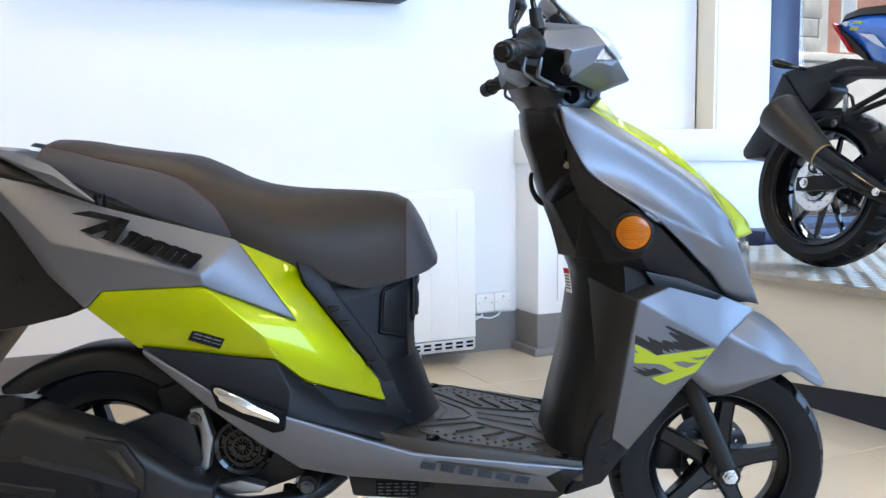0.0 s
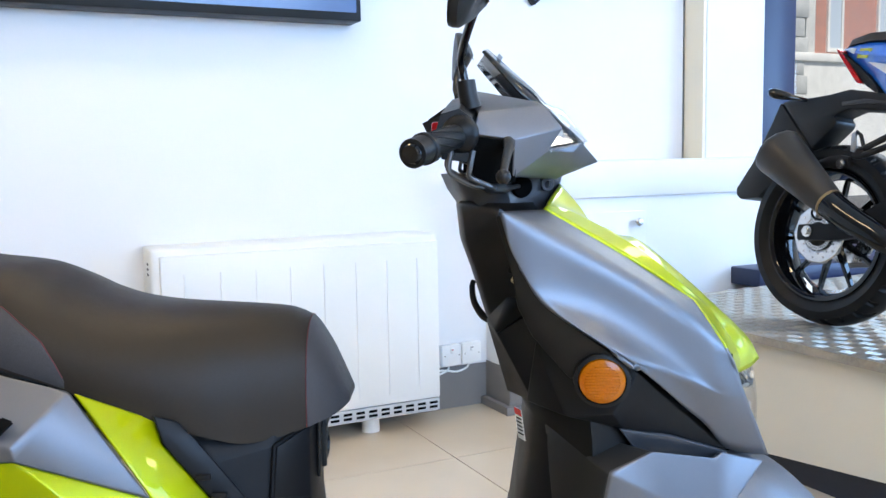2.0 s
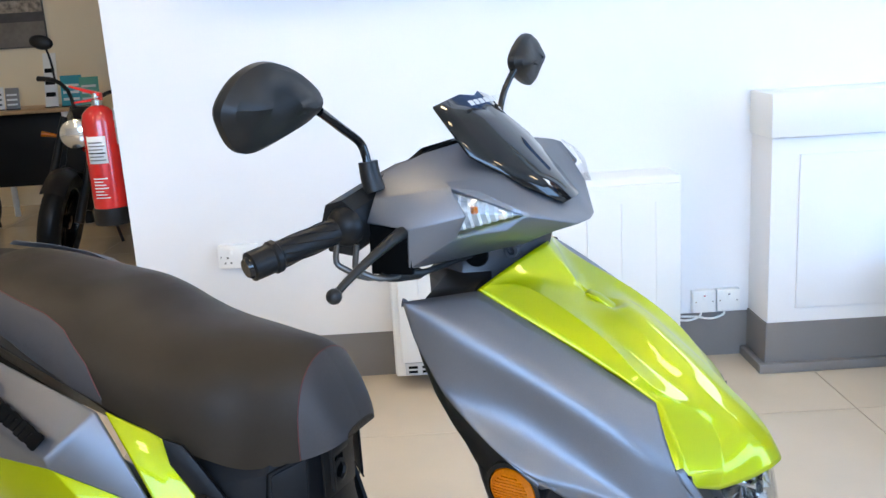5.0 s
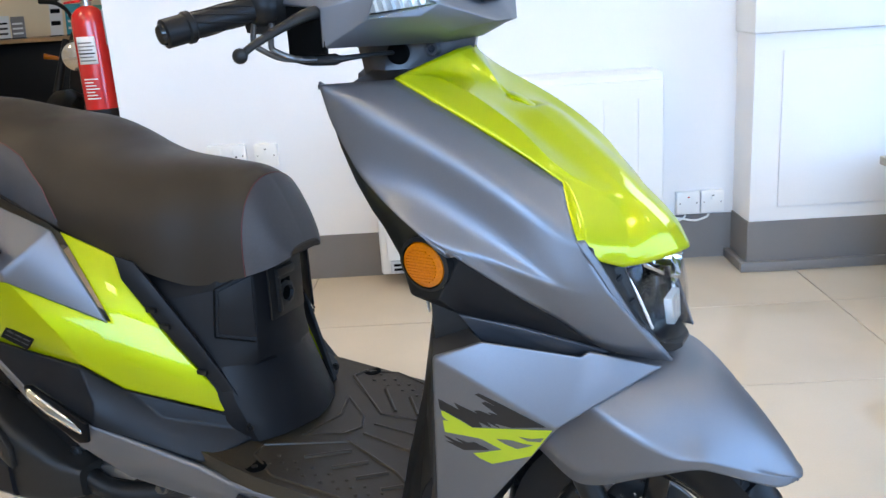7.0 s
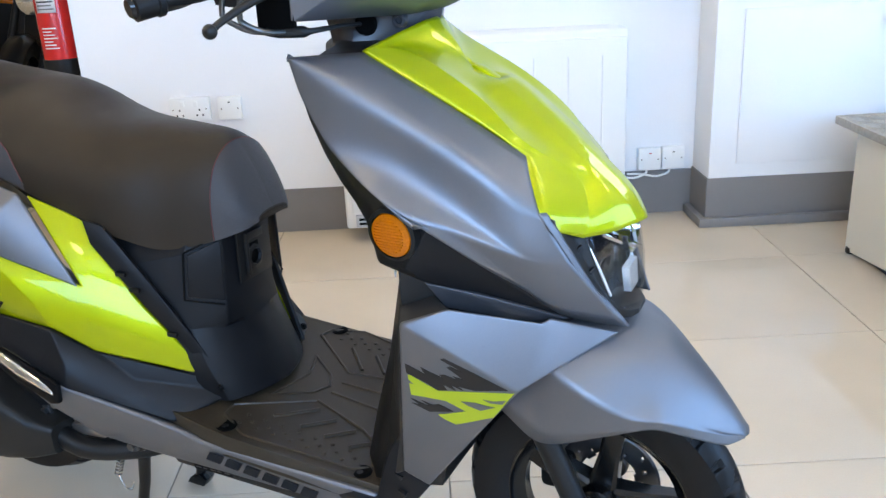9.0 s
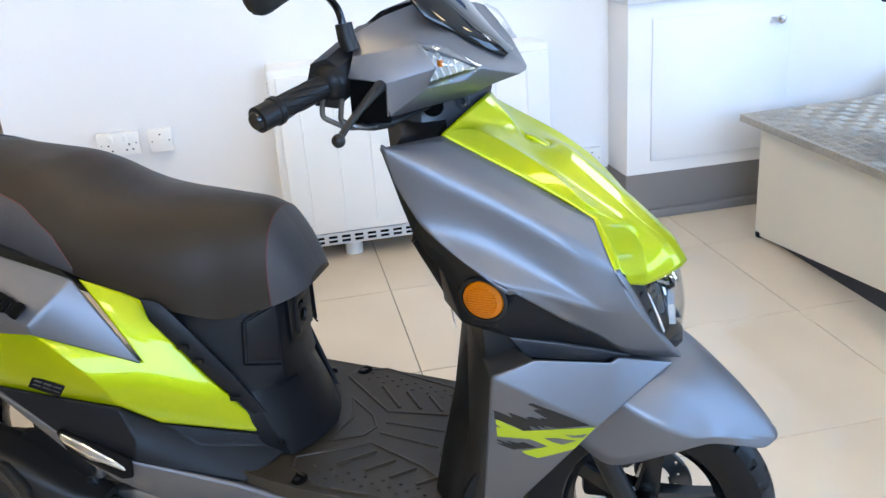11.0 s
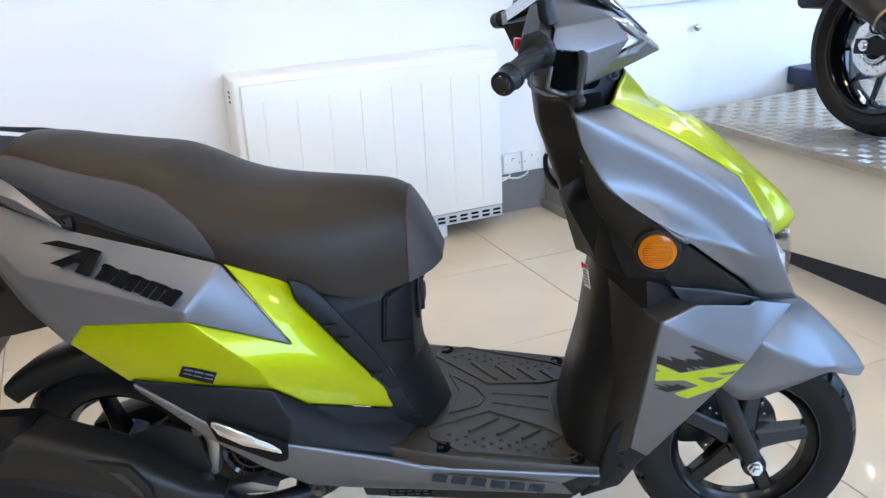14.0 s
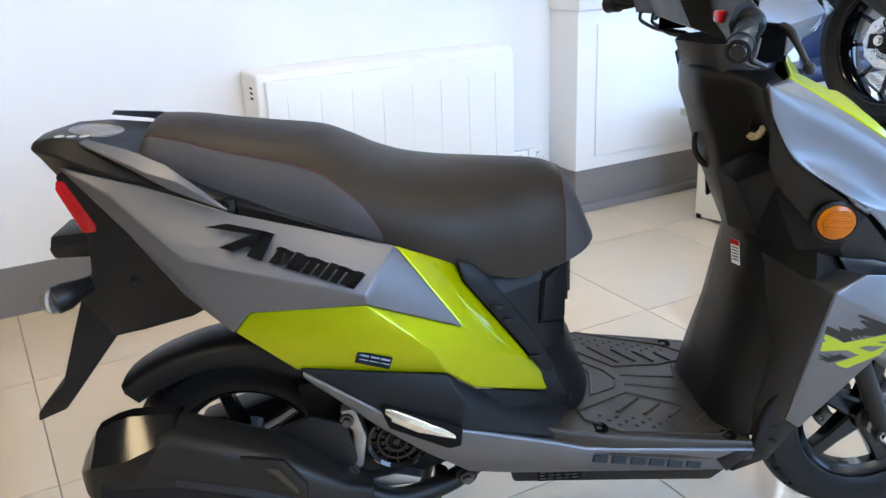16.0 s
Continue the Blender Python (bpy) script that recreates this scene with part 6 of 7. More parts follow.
for gap in ([(-0.136, 0.512), (-0.116, 0.513), (-0.101, 0.510), (-0.089, 0.509), (-0.110, 0.500), (-0.124, 0.505)], [(-0.105, 0.520), (-0.090, 0.519), (-0.073, 0.523), (-0.078, 0.516), (-0.094, 0.515)]):
    sticker("sticker_gap", gap, GREY, 0.0013)
sticker("sticker_teeth", [(-0.213, 0.510), (-0.196, 0.501), (-0.181, 0.496), (-0.193, 0.505), (-0.177, 0.499), (-0.168, 0.502), (-0.149, 0.492), (-0.184, 0.486), (-0.209, 0.499), (-0.196, 0.496)], STICK, 0.0009)

# ---- things on and beside the wall ----


def socket_plate(x0, x1, z0, y, label, double=False, switched=True):
    """Surface-mounted electric plate with rocker switches and pin holes."""
    th = thing("wall_socket", Matrix.Translation((x0, y, z0)), label, "socket", "sockets along the wall")
    w = x1 - x0
    part("plate", box(0, w, -0.032, 0, 0, 0.086, 0.004, 2), WHITEP, th)
    n = 2 if double else 1
    for k in range(n):
        cx = w * (k + 0.5) / n
        rx = cx + ((0.012 if k == 0 else -0.012) if double else 0)
        part("rocker", box(rx - 0.007, rx + 0.007, -0.037, -0.031, 0.052, 0.074, 0.002), WHITEP, th)
        if double:
            for dx, dz in ((0, 0.040), (-0.011, 0.020), (0.011, 0.020)):
                # small dark squares paint the depth of the pin holes
                part("pin_hole", box(cx + dx - 0.003, cx + dx + 0.003, -0.0326, -0.031, dz - 0.003, dz + 0.003), INK, th)
        else:
            part("indicator", box(rx - 0.004, rx + 0.004, -0.0376, -0.0365, 0.066, 0.070), EXTRED if switched else INK, th)
    for cx in (0.012, w - 0.012):
        part("screw", lathe([(0, -0.0335), (0.003, -0.033), (0.003, -0.031)], 10, "Y", (cx, 0, 0.043)), STEEL, th)
    return th


socket_plate(-0.190, -0.102, 0.184, WALL_Y, "white switched fuse spur above the skirting, red light")
socket_plate(-0.098, -0.010, 0.186, WALL_Y, "white switched fuse spur above the skirting", switched=False)
socket_plate(-1.968, -1.820, 0.470, WALL_Y, "white double wall socket with two switches", double=True)
socket_plate(-1.787, -1.701, 0.466, WALL_Y, "white single switch plate on the wall", switched=False)
for k, (a, b) in enumerate((((-0.155, 0.184), (-0.27, 0.155)), ((-0.065, 0.186), (-0.17, 0.158)))):
    cab = part("heater_cable", tube([(a[0], WALL_Y - 0.015, a[1]), (a[0] - 0.004, WALL_Y - 0.016, a[1] - 0.018), (a[0] - 0.05, WALL_Y - 0.016, b[1] - 0.004), (b[0], WALL_Y - 0.015, b[1] + 0.006), (b[0] - 0.06, WALL_Y - 0.015, b[1] + 0.010)], 0.0045, 8), WHITEP)
    tagged(cab, "white flex between heater and switch plate", "cable", "heater cables")

tv = thing("wall_screen", Matrix(), "wide wall screen with dark frame and blue picture", "screen")
part("frame", box(-1.96, -0.535, 3.755, WALL_Y - 0.003, 1.535, 2.36, 0.006), BLACK, tv)
part("screen_glass", box(-1.94, -0.555, 3.7525, 3.756, 1.565, 2.34), TVSCREEN, tv)
sg = thing("tilted_sign", pose(0.262, 3.848, 1.655, 0, -38, 0), "small dark framed sign hanging askew on the wall", "sign")
part("frame", box(0, 0.30, -0.012, 0.02, 0, 0.22, 0.003), BLACK, sg)
part("face", box(0.012, 0.288, -0.0145, -0.011, 0.012, 0.208), TVSCREEN, sg)

ext = thing("fire_extinguisher", pose(-2.372, 3.945, 0), "red fire extinguisher with white label on the wall end", "extinguisher")
part("body", lathe([(0, 0.665), (0.058, 0.665), (0.064, 0.672), (0.064, 1.035), (0.058, 1.065), (0.040, 1.085), (0.022, 1.095), (0, 1.097)], 40, "Z"), EXTRED, ext)
part("base_ring", lathe([(0.066, 0.650), (0.068, 0.655), (0.068, 0.712), (0.0645, 0.715), (0.060, 0.65)], 40, "Z", closed=True), BLACK, ext, "black plastic foot ring")
part("valve", join(lathe([(0.020, 1.095), (0.020, 1.115), (0.014, 1.12), (0.014, 1.14), (0, 1.142)], 20, "Z")), STEEL, ext)
part("handle", loft([[(-0.09, -0.012, 1.165), (-0.09, 0.012, 1.165), (-0.09, 0.012, 1.172), (-0.09, -0.012, 1.172)], [(0.02, -0.012, 1.125), (0.02, 0.012, 1.125), (0.02, 0.012, 1.140), (0.02, -0.012, 1.140)]]), EXTRED, ext, "red squeeze handle")
part("carry_handle", loft([[(-0.08, -0.010, 1.105), (-0.08, 0.010, 1.105), (-0.08, 0.010, 1.112), (-0.08, -0.010, 1.112)], [(0.02, -0.012, 1.112), (0.02, 0.012, 1.112), (0.02, 0.012, 1.124), (0.02, -0.012, 1.124)]]), EXTRED, ext)
part("wall_bracket", box(0.060, 0.087, -0.02, 0.02, 0.95, 1.08), STEEL, ext)


def wrap(z0, z1, a0, a1, r, name, mat, parent, label=""):
    rows = [[(r * math.cos(radians(a)), r * math.sin(radians(a)), z) for a in np.linspace(a0, a1, 10)] for z in (z0, z1)]
    ob = part(name, loft(rows, closed=False), mat, parent, label)
    finish(ob, 0, 0.0006)
    return ob


wrap(0.885, 0.985, -125, -60, 0.0652, "label", PAPER, ext, "white instruction label")
for k in range(6):
    wrap(0.895 + 0.013 * k, 0.900 + 0.013 * k, -120, -66 - 6 * (k % 2), 0.0662, "text_bar", INK if k == 2 else SKIRT, ext)
for k in range(7):
    wrap(0.755 + 0.012 * k, 0.759 + 0.012 * k, -118, -70 - 8 * (k % 3), 0.0652, "text_bar", PAPER, ext)

# ---- the blue motorcycle on the platform, axes x forwards, y to its left ----
moto = thing("sports_motorcycle", pose(0.655, 2.687, 0.464, -6.6, 0, -88.7), "blue sports motorcycle leaning on its side stand on the display platform", "motorcycle")
AXLE = 0.296
mw = part("rear_wheel", join(lathe([(0.200, -0.058), (0.212, -0.064), (0.217, -0.064), (0.218, -0.058), (0.204, -0.050), (0.188, -0.016), (0.188, 0.016), (0.204, 0.050), (0.218, 0.058), (0.217, 0.064), (0.212, 0.064), (0.200, 0.058), (0.182, 0.020), (0.182, -0.020)], 96, "Y", closed=True), lathe([(0, -0.055), (0.032, -0.055), (0.042, -0.045), (0.042, 0.045), (0, 0.05)], 32, "Y")), GLOSS, moto, "glossy black ten-spoke rear wheel")
for k in range(5):
    for d in (-13, 13):
        part("spoke", spoke(radians(26 + 72 * k + d * 1.3), 0.034, 0.190, 0.010, 0.006, 0.015, 0.009), GLOSS, mw)
mw.matrix_local = pose(0, 0, AXLE)
tyre(AXLE, 0.146, 0.214, 200, mw)
wave = bmesh.new()
rings = []
for i in range(120):
    a = 2 * math.pi * i / 120
    rim = 0.095 + 0.0030 * max(-0.4, math.cos(10 * a))
    rings.append([wave.verts.new((r * math.cos(a), -0.076, r * math.sin(a))) for r in (0.054, 0.062, 0.066, 0.070, 0.073, 0.077, 0.080, 0.084, 0.088, rim)])
for i in range(120):
    for j in range(9):
        if not (i % 5 == 1 and j == 1 + 2 * ((i // 5 * 2) % 4) and j < 8):
            wave.faces.new((rings[i][j], rings[i][j + 1], rings[(i + 1) % 120][j + 1], rings[(i + 1) % 120][j]))
finish(part("brake_disc", wave, STEEL, mw, "pale wavy drilled brake disc"), 0, 0.004)
part("tone_ring", lathe([(0.040, -0.082), (0.051, -0.082), (0.051, -0.078), (0.040, -0.078)], 60, "Y", closed=True), STEEL, mw, "slotted steel sensor ring")
for k in range(36):
    a = 2 * math.pi * k / 36
    # slots are dark bars laid on the ring, their shade is colour
    part("slot", box(-0.0035, 0.0035, -0.0828, -0.0818, -0.0014, 0.0014), INK, mw).matrix_local = Matrix.Rotation(a, 4, "Y") @ Matrix.Translation((0.0455, 0, 0))
part("hub_cover", lathe([(0, -0.098), (0.022, -0.098), (0.030, -0.086), (0.039, -0.080), (0.039, -0.05), (0, -0.05)], 28, "Y"), BLACK, mw)
part("sprocket", lathe([(0.04, 0.07), (0.095, 0.07), (0.097, 0.076), (0.04, 0.076)], 48, "Y", closed=True), STEEL, mw, "steel chain sprocket")
for s in (-1, 1):
    sw = part("swingarm", loft([[(x, s * (y - 0.014), z - h), (x, s * (y + 0.014), z - h), (x, s * (y + 0.016), z), (x, s * (y + 0.014), z + h), (x, s * (y - 0.014), z + h)] for x, y, z, h in ((-0.042, 0.112, 0.297, 0.022), (-0.036, 0.114, 0.297, 0.025), (0.10, 0.114, 0.306, 0.026), (0.16, 0.114, 0.322, 0.032), (0.24, 0.113, 0.356, 0.046), (0.34, 0.112, 0.392, 0.052), (0.62, 0.11, 0.43, 0.05))]), DARK, moto, "black swingarm with a squared axle block", sharp=30)
    bolt("axle_nut", (0.0, s * 0.130, 0.302), 0.019, "Y", sw, STEEL, s, 0.016)
    part("chain_adjuster", box(-0.052, -0.043, s * 0.112 - 0.006, s * 0.112 + 0.006, 0.290, 0.302, 0.002), STEEL, sw)
part("caliper", join(box(0.060, 0.128, -0.105, -0.062, 0.325, 0.372, 0.010), lathe([(0, -0.118), (0.015, -0.118), (0.017, -0.112), (0.017, -0.09), (0, -0.09)], 20, "Y", (0.090, 0, 0.352))), BLACK, moto, "black rear brake caliper")
part("caliper_bracket", tube([(-0.004, -0.092, 0.345), (0.012, -0.094, 0.372), (0.034, -0.094, 0.368), (0.044, -0.092, 0.345)], [0.005, 0.007, 0.007, 0.005], 8), ALLOY, moto, "cast alloy caliper bracket")
part("brake_hose", tube([(0.075, -0.108, 0.36), (0.030, -0.115, 0.385), (-0.006, -0.112, 0.368), (0.002, -0.108, 0.346), (0.03, -0.108, 0.342)], 0.004, 8), BLACK, moto)
part("chain", loft([[(x, 0.069, z - 0.008), (x, 0.082, z - 0.008), (x, 0.082, z + 0.008), (x, 0.069, z + 0.008)] for x, z in ((0.0, 0.200), (0.2, 0.225), (0.6, 0.33))]), ALLOY, moto)
silencer = [(-0.122, -0.176, 0.563, 0.070), (-0.114, -0.176, 0.557, 0.081), (-0.106, -0.176, 0.551, 0.083), (-0.02, -0.172, 0.485, 0.068), (0.07, -0.168, 0.416, 0.052), (0.095, -0.167, 0.398, 0.047)]
can = part("silencer", tube([q[:3] for q in silencer], [q[3] for q in silencer], 14, smooth=1), material("titanium_dark", (0.032, 0.027, 0.022), 0.40, metal=0.35, grain=0.08, scale=300, stain=0.1, stain_scale=20), moto, "dark brushed exhaust silencer", sharp=60)
part("silencer_tip", tube([(-0.125, -0.176, 0.566), (-0.118, -0.176, 0.5605)], [0.058, 0.0735], 14, smooth=0), ALLOY, can, "bare metal silencer tip")
# solid plug, coloured as the shade inside the pipe mouth
part("outlet", tube([(-0.128, -0.182, 0.556), (-0.10, -0.182, 0.536)], 0.022, 16, smooth=0), HOLE_SHADE, can)
part("exhaust_shield", tube([(0.088, -0.168, 0.400), (0.100, -0.168, 0.392), (0.180, -0.166, 0.347), (0.270, -0.164, 0.306), (0.345, -0.160, 0.268), (0.50, -0.14, 0.22)], [0.040, 0.045, 0.042, 0.038, 0.033, 0.030], 24, smooth=2), GLOSS, moto, "gloss black pipe shield", sharp=50)
part("shield_band", lathe([(0.0462, -0.005), (0.0475, -0.003), (0.0475, 0.003), (0.0462, 0.005)], 32, "Z"), material("bronze_trim", (0.30, 0.20, 0.10), 0.35, metal=0.8, grain=0.1), moto, "bronze band at the joint").matrix_local = Matrix.Translation((0.100, -0.168, 0.393)) @ Vector((0.86, 0, -0.5)).to_track_quat("Z", "Y").to_matrix().to_4x4()
bolt("shield_bolt", (0.345, -0.195, 0.272), 0.014, "Y", moto, STEEL, -1, 0.008)
part("hugger", loft([[(x, y0, z), (x, y0 - 0.006, z + h * 0.6), (x, y0, z + h), (x, y0 + 0.05, z + h + 0.004), (x, y0 + 0.05, z + h - 0.006)] for x, y0, z, h in ((-0.10, -0.066, 0.470, 0.014), (-0.04, -0.072, 0.508, 0.024), (0.010, -0.076, 0.510, 0.038), (0.050, -0.078, 0.505, 0.046), (0.085, -0.078, 0.515, 0.030))]), BLACK, moto, "black hugger arm over the tyre", sharp=40)
bolt("hugger_bolt", (0.060, -0.086, 0.523), 0.016, "Y", moto, STEEL, -1, 0.008)
part("footrest_hanger", join(tube([(0.140, -0.12, 0.545), (0.128, -0.12, 0.600), (0.136, -0.12, 0.616), (0.150, -0.12, 0.606), (0.168, -0.12, 0.556)], 0.006, 8, smooth=0), tube([(0.155, -0.12, 0.560), (0.285, -0.12, 0.618), (0.50, -0.12, 0.72)], 0.010, 10, smooth=0), tube([(0.165, -0.12, 0.545), (0.29, -0.12, 0.584), (0.55, -0.12, 0.66)], 0.010, 10, smooth=0), box(0.128, 0.172, -0.128, -0.108, 0.534, 0.566, 0.006)), BLACK, moto, "black pillion footrest hanger")
part("footrest_plate", prism([(0.126, 0.610), (0.138, 0.616), (0.148, 0.572), (0.142, 0.552), (0.128, 0.556)], -0.134, -0.127, 0.002), ALLOY, moto, "bare alloy footrest plate")
part("plate_holder", prism([(-0.390, 0.436), (-0.386, 0.412), (-0.366, 0.398), (-0.287, 0.406), (-0.083, 0.574), (-0.150, 0.650), (-0.226, 0.736), (-0.262, 0.655), (-0.325, 0.531)], -0.060, 0.050, 0.006), BLACK, moto, "black plate holder")
part("rear_mudguard", prism([(-0.083, 0.574), (-0.004, 0.643), (0.005, 0.663), (-0.011, 0.679), (0.014, 0.689), (0.049, 0.700), (0.207, 0.682), (0.34, 0.672), (0.30, 0.715), (0.125, 0.748), (0.041, 0.764), (-0.030, 0.752), (-0.107, 0.746), (-0.191, 0.744), (-0.226, 0.736), (-0.150, 0.650)], -0.056, 0.046, 0.008), BLACK, moto, "black rear mudguard under the tail")
part("mudguard_rib", prism([(0.02, 0.722), (0.10, 0.728), (0.19, 0.712), (0.19, 0.704), (0.10, 0.714), (0.02, 0.712)], -0.060, -0.050, 0.002), SATIN, moto)
for s in (-1, 1):
    st = part("indicator", loft([[(x, s * y + ry * math.cos(2 * math.pi * k / 14), z + rz * math.sin(2 * math.pi * k / 14)) for k in range(14)] for x, y, z, ry, rz in ((-0.120, 0.060, 0.738, 0.008, 0.007), (-0.138, 0.090, 0.742, 0.008, 0.008), (-0.158, 0.112, 0.748, 0.014, 0.014), (-0.190, 0.128, 0.755, 0.016, 0.019), (-0.205, 0.134, 0.758, 0.012, 0.014))]), GLOSS, moto, "black indicator", sharp=50)
    part("indicator_lens", lathe([(0, -0.007), (0.010, -0.004), (0.015, 0.0), (0, 0.002)], 18, "X", (-0.206, s * 0.134, 0.758)), CLEAR, st)
part("plate_lamp", box(-0.222, -0.190, -0.020, 0.020, 0.708, 0.728, 0.005), SILVERED, moto, "small pale plate lamp")
TAIL = ((-0.028, 0.024, 0.898, 0.903, 0.893), (0.03, 0.062, 0.884, 0.904, 0.846), (0.10, 0.080, 0.866, 0.906, 0.800), (0.17, 0.092, 0.850, 0.896, 0.726), (0.24, 0.102, 0.830, 0.884, 0.680), (0.45, 0.115, 0.815, 0.860, 0.620), (0.70, 0.115, 0.81, 0.85, 0.60))
tl = part("tail_unit", loft([[(x, -w, zm), (x, -w * 0.72, zt), (x, w * 0.72, zt), (x, w, zm), (x, w * 0.45, zb), (x, -w * 0.45, zb)] for x, w, zm, zt, zb in TAIL]), BLUE, moto, "glossy blue tail fairing", sharp=25)
finish(tl, 0, 0, 0.004)
part("lamp_strip", prism([(-0.020, 0.893), (0.06, 0.835), (0.125, 0.775), (0.150, 0.730), (0.085, 0.776), (0.060, 0.800), (0.0, 0.872)], -0.050, 0.050, 0.003), BLACK, moto, "black strip round the tail lamp")
part("tail_lamp", prism([(-0.026, 0.898), (-0.014, 0.892), (0.066, 0.800), (0.080, 0.776), (0.062, 0.782), (-0.006, 0.868)], -0.058, 0.058, 0.003), RED, moto, "red tail lamp")
part("pillion_seat", loft([[(x, -w, z), (x, -w * 0.85, z + h * 0.8), (x, 0, z + h), (x, w * 0.85, z + h * 0.8), (x, w, z)] for x, w, z, h in ((0.000, 0.034, 0.900, 0.010), (0.022, 0.052, 0.902, 0.026), (0.10, 0.070, 0.905, 0.034), (0.20, 0.082, 0.895, 0.036), (0.28, 0.09, 0.884, 0.036), (0.30, 0.09, 0.870, 0.02))]), SEAT, moto, "black pillion seat", sharp=60)
part("rider_seat", loft([[(x, -w, z), (x, -w * 0.8, z + 0.03), (x, 0, z + 0.036), (x, w * 0.8, z + 0.03), (x, w, z)] for x, w, z in ((0.30, 0.10, 0.85), (0.38, 0.12, 0.825), (0.56, 0.11, 0.81), (0.70, 0.09, 0.82))]), SEAT, moto, "black rider seat")


def tail_side(x, z):
    """Depth of the tail fairing's right flank."""
    w, zm, zt, zb = (float(np.interp(x, [q[0] for q in TAIL], [q[i] for q in TAIL])) for i in (1, 2, 3, 4))
    return -w * (1 - 0.28 * (z - zm) / (zt - zm)) if z > zm else -w * (1 - 0.55 * (zm - z) / (zm - zb))


for pts, m in (([(0.060, 0.858), (0.080, 0.884), (0.127, 0.878), (0.108, 0.850)], LIMEFLAT), ([(0.028, 0.884), (0.036, 0.892), (0.060, 0.887), (0.050, 0.870)], SILVER), ([(0.115, 0.838), (0.190, 0.822), (0.235, 0.770), (0.200, 0.785)], SILVER)):
    bm = bmesh.new()
    bm.faces.new([bm.verts.new((x, tail_side(x, z) - 0.004, z)) for x, z in pts])
    finish(part("decal", bm, m, tl, "silver decal" if m is SILVER else "lime decal", smooth=False), 0, 0.003)

# ---- next room: counter, leaflets, poster and two roadsters ----
desk = thing("counter", pose(-4.32, 7.75, 0), "counter with beech top and black perforated front", "counter")
part("top", box(-0.65, 0.42, -0.32, 0.35, 0.885, 0.915, 0.006), WOOD, desk)
part("front", box(-0.56, 0.38, -0.06, -0.03, 0.30, 0.885, 0.003), BLACK, desk, "black hanging front panel")
for x in (-0.40, 0.34):
    leg = part("leg", tube([(x + 0.06, -0.22, 0), (x, -0.22, 0.885)], 0.032, 14, smooth=0), WHITEP, desk, "round pale grey metal leg")
    part("leg_sleeve", tube([(x + 0.06, -0.22, 0.002), (x + 0.036, -0.22, 0.36)], 0.035, 14, smooth=0), BLACK, leg)
    part("leg", tube([(x, 0.28, 0), (x, 0.28, 0.885)], 0.025, 14, smooth=0), WHITEP, desk)
for k, (x, w, h, c) in enumerate(((-4.62, 0.06, 0.26, EXTRED), (-4.50, 0.10, 0.18, PAPER), (-4.38, 0.10, 0.17, SKIRT), (-4.08, 0.10, 0.42, PAPER), (-3.92, 0.16, 0.24, material("teal_card", (0.03, 0.30, 0.36), 0.5)), (-3.78, 0.14, 0.22, material("green_card", (0.10, 0.36, 0.26), 0.5)))):
    st = thing("leaflet_stand", pose(x, 7.55, 0.915, -12, 0, 6 * (k % 3)), "upright card leaflet stand on the counter", "leaflet", "leaflets on the counter")
    part("card", box(-w / 2, w / 2, -0.004, 0.004, 0, h, 0.001), c, st)
    for q in range(3):
        part("text_bar", box(-w * 0.4, w * 0.35, -0.0055, -0.0042, h * (0.2 + 0.22 * q), h * (0.28 + 0.22 * q)), INK if c is PAPER else PAPER, st)
    part("foot", box(-w / 2, w / 2, -0.02, 0.05, -0.002, 0.006), BLACK, st)
post = thing("wall_poster", pose(-5.2, 8.595, 1.39), "large dark photo poster of a motorcycle on the beige wall", "poster")
part("sheet", box(-0.75, 0.73, -0.012, 0, 0, 1.05), material("poster_night", (0.05, 0.05, 0.055), 0.4, stain=0.3, stain_scale=3, grain=0.1, scale=20), post)
part("road", box(-0.74, 0.72, -0.014, -0.012, 0.01, 0.22), material("poster_road", (0.13, 0.12, 0.11), 0.4, stain=0.2, stain_scale=3, grain=0.1, scale=30), post)
part("horizon", box(0.0, 0.72, -0.0145, -0.012, 0.30, 0.40), material("poster_town", (0.24, 0.21, 0.18), 0.5, grain=0.6, scale=25), post)
part("wheel_shape", lathe([(0.11, -0.018), (0.175, -0.018), (0.175, -0.013), (0.11, -0.013)], 32, "Y", (-0.02, 0, 0.36), closed=True), INK, post)
part("body_shape", prism([(-0.55, 0.50), (-0.1, 0.42), (0.02, 0.60), (-0.2, 0.70), (-0.5, 0.62)], -0.017, -0.013), material("poster_blue", (0.01, 0.03, 0.16), 0.4), post)


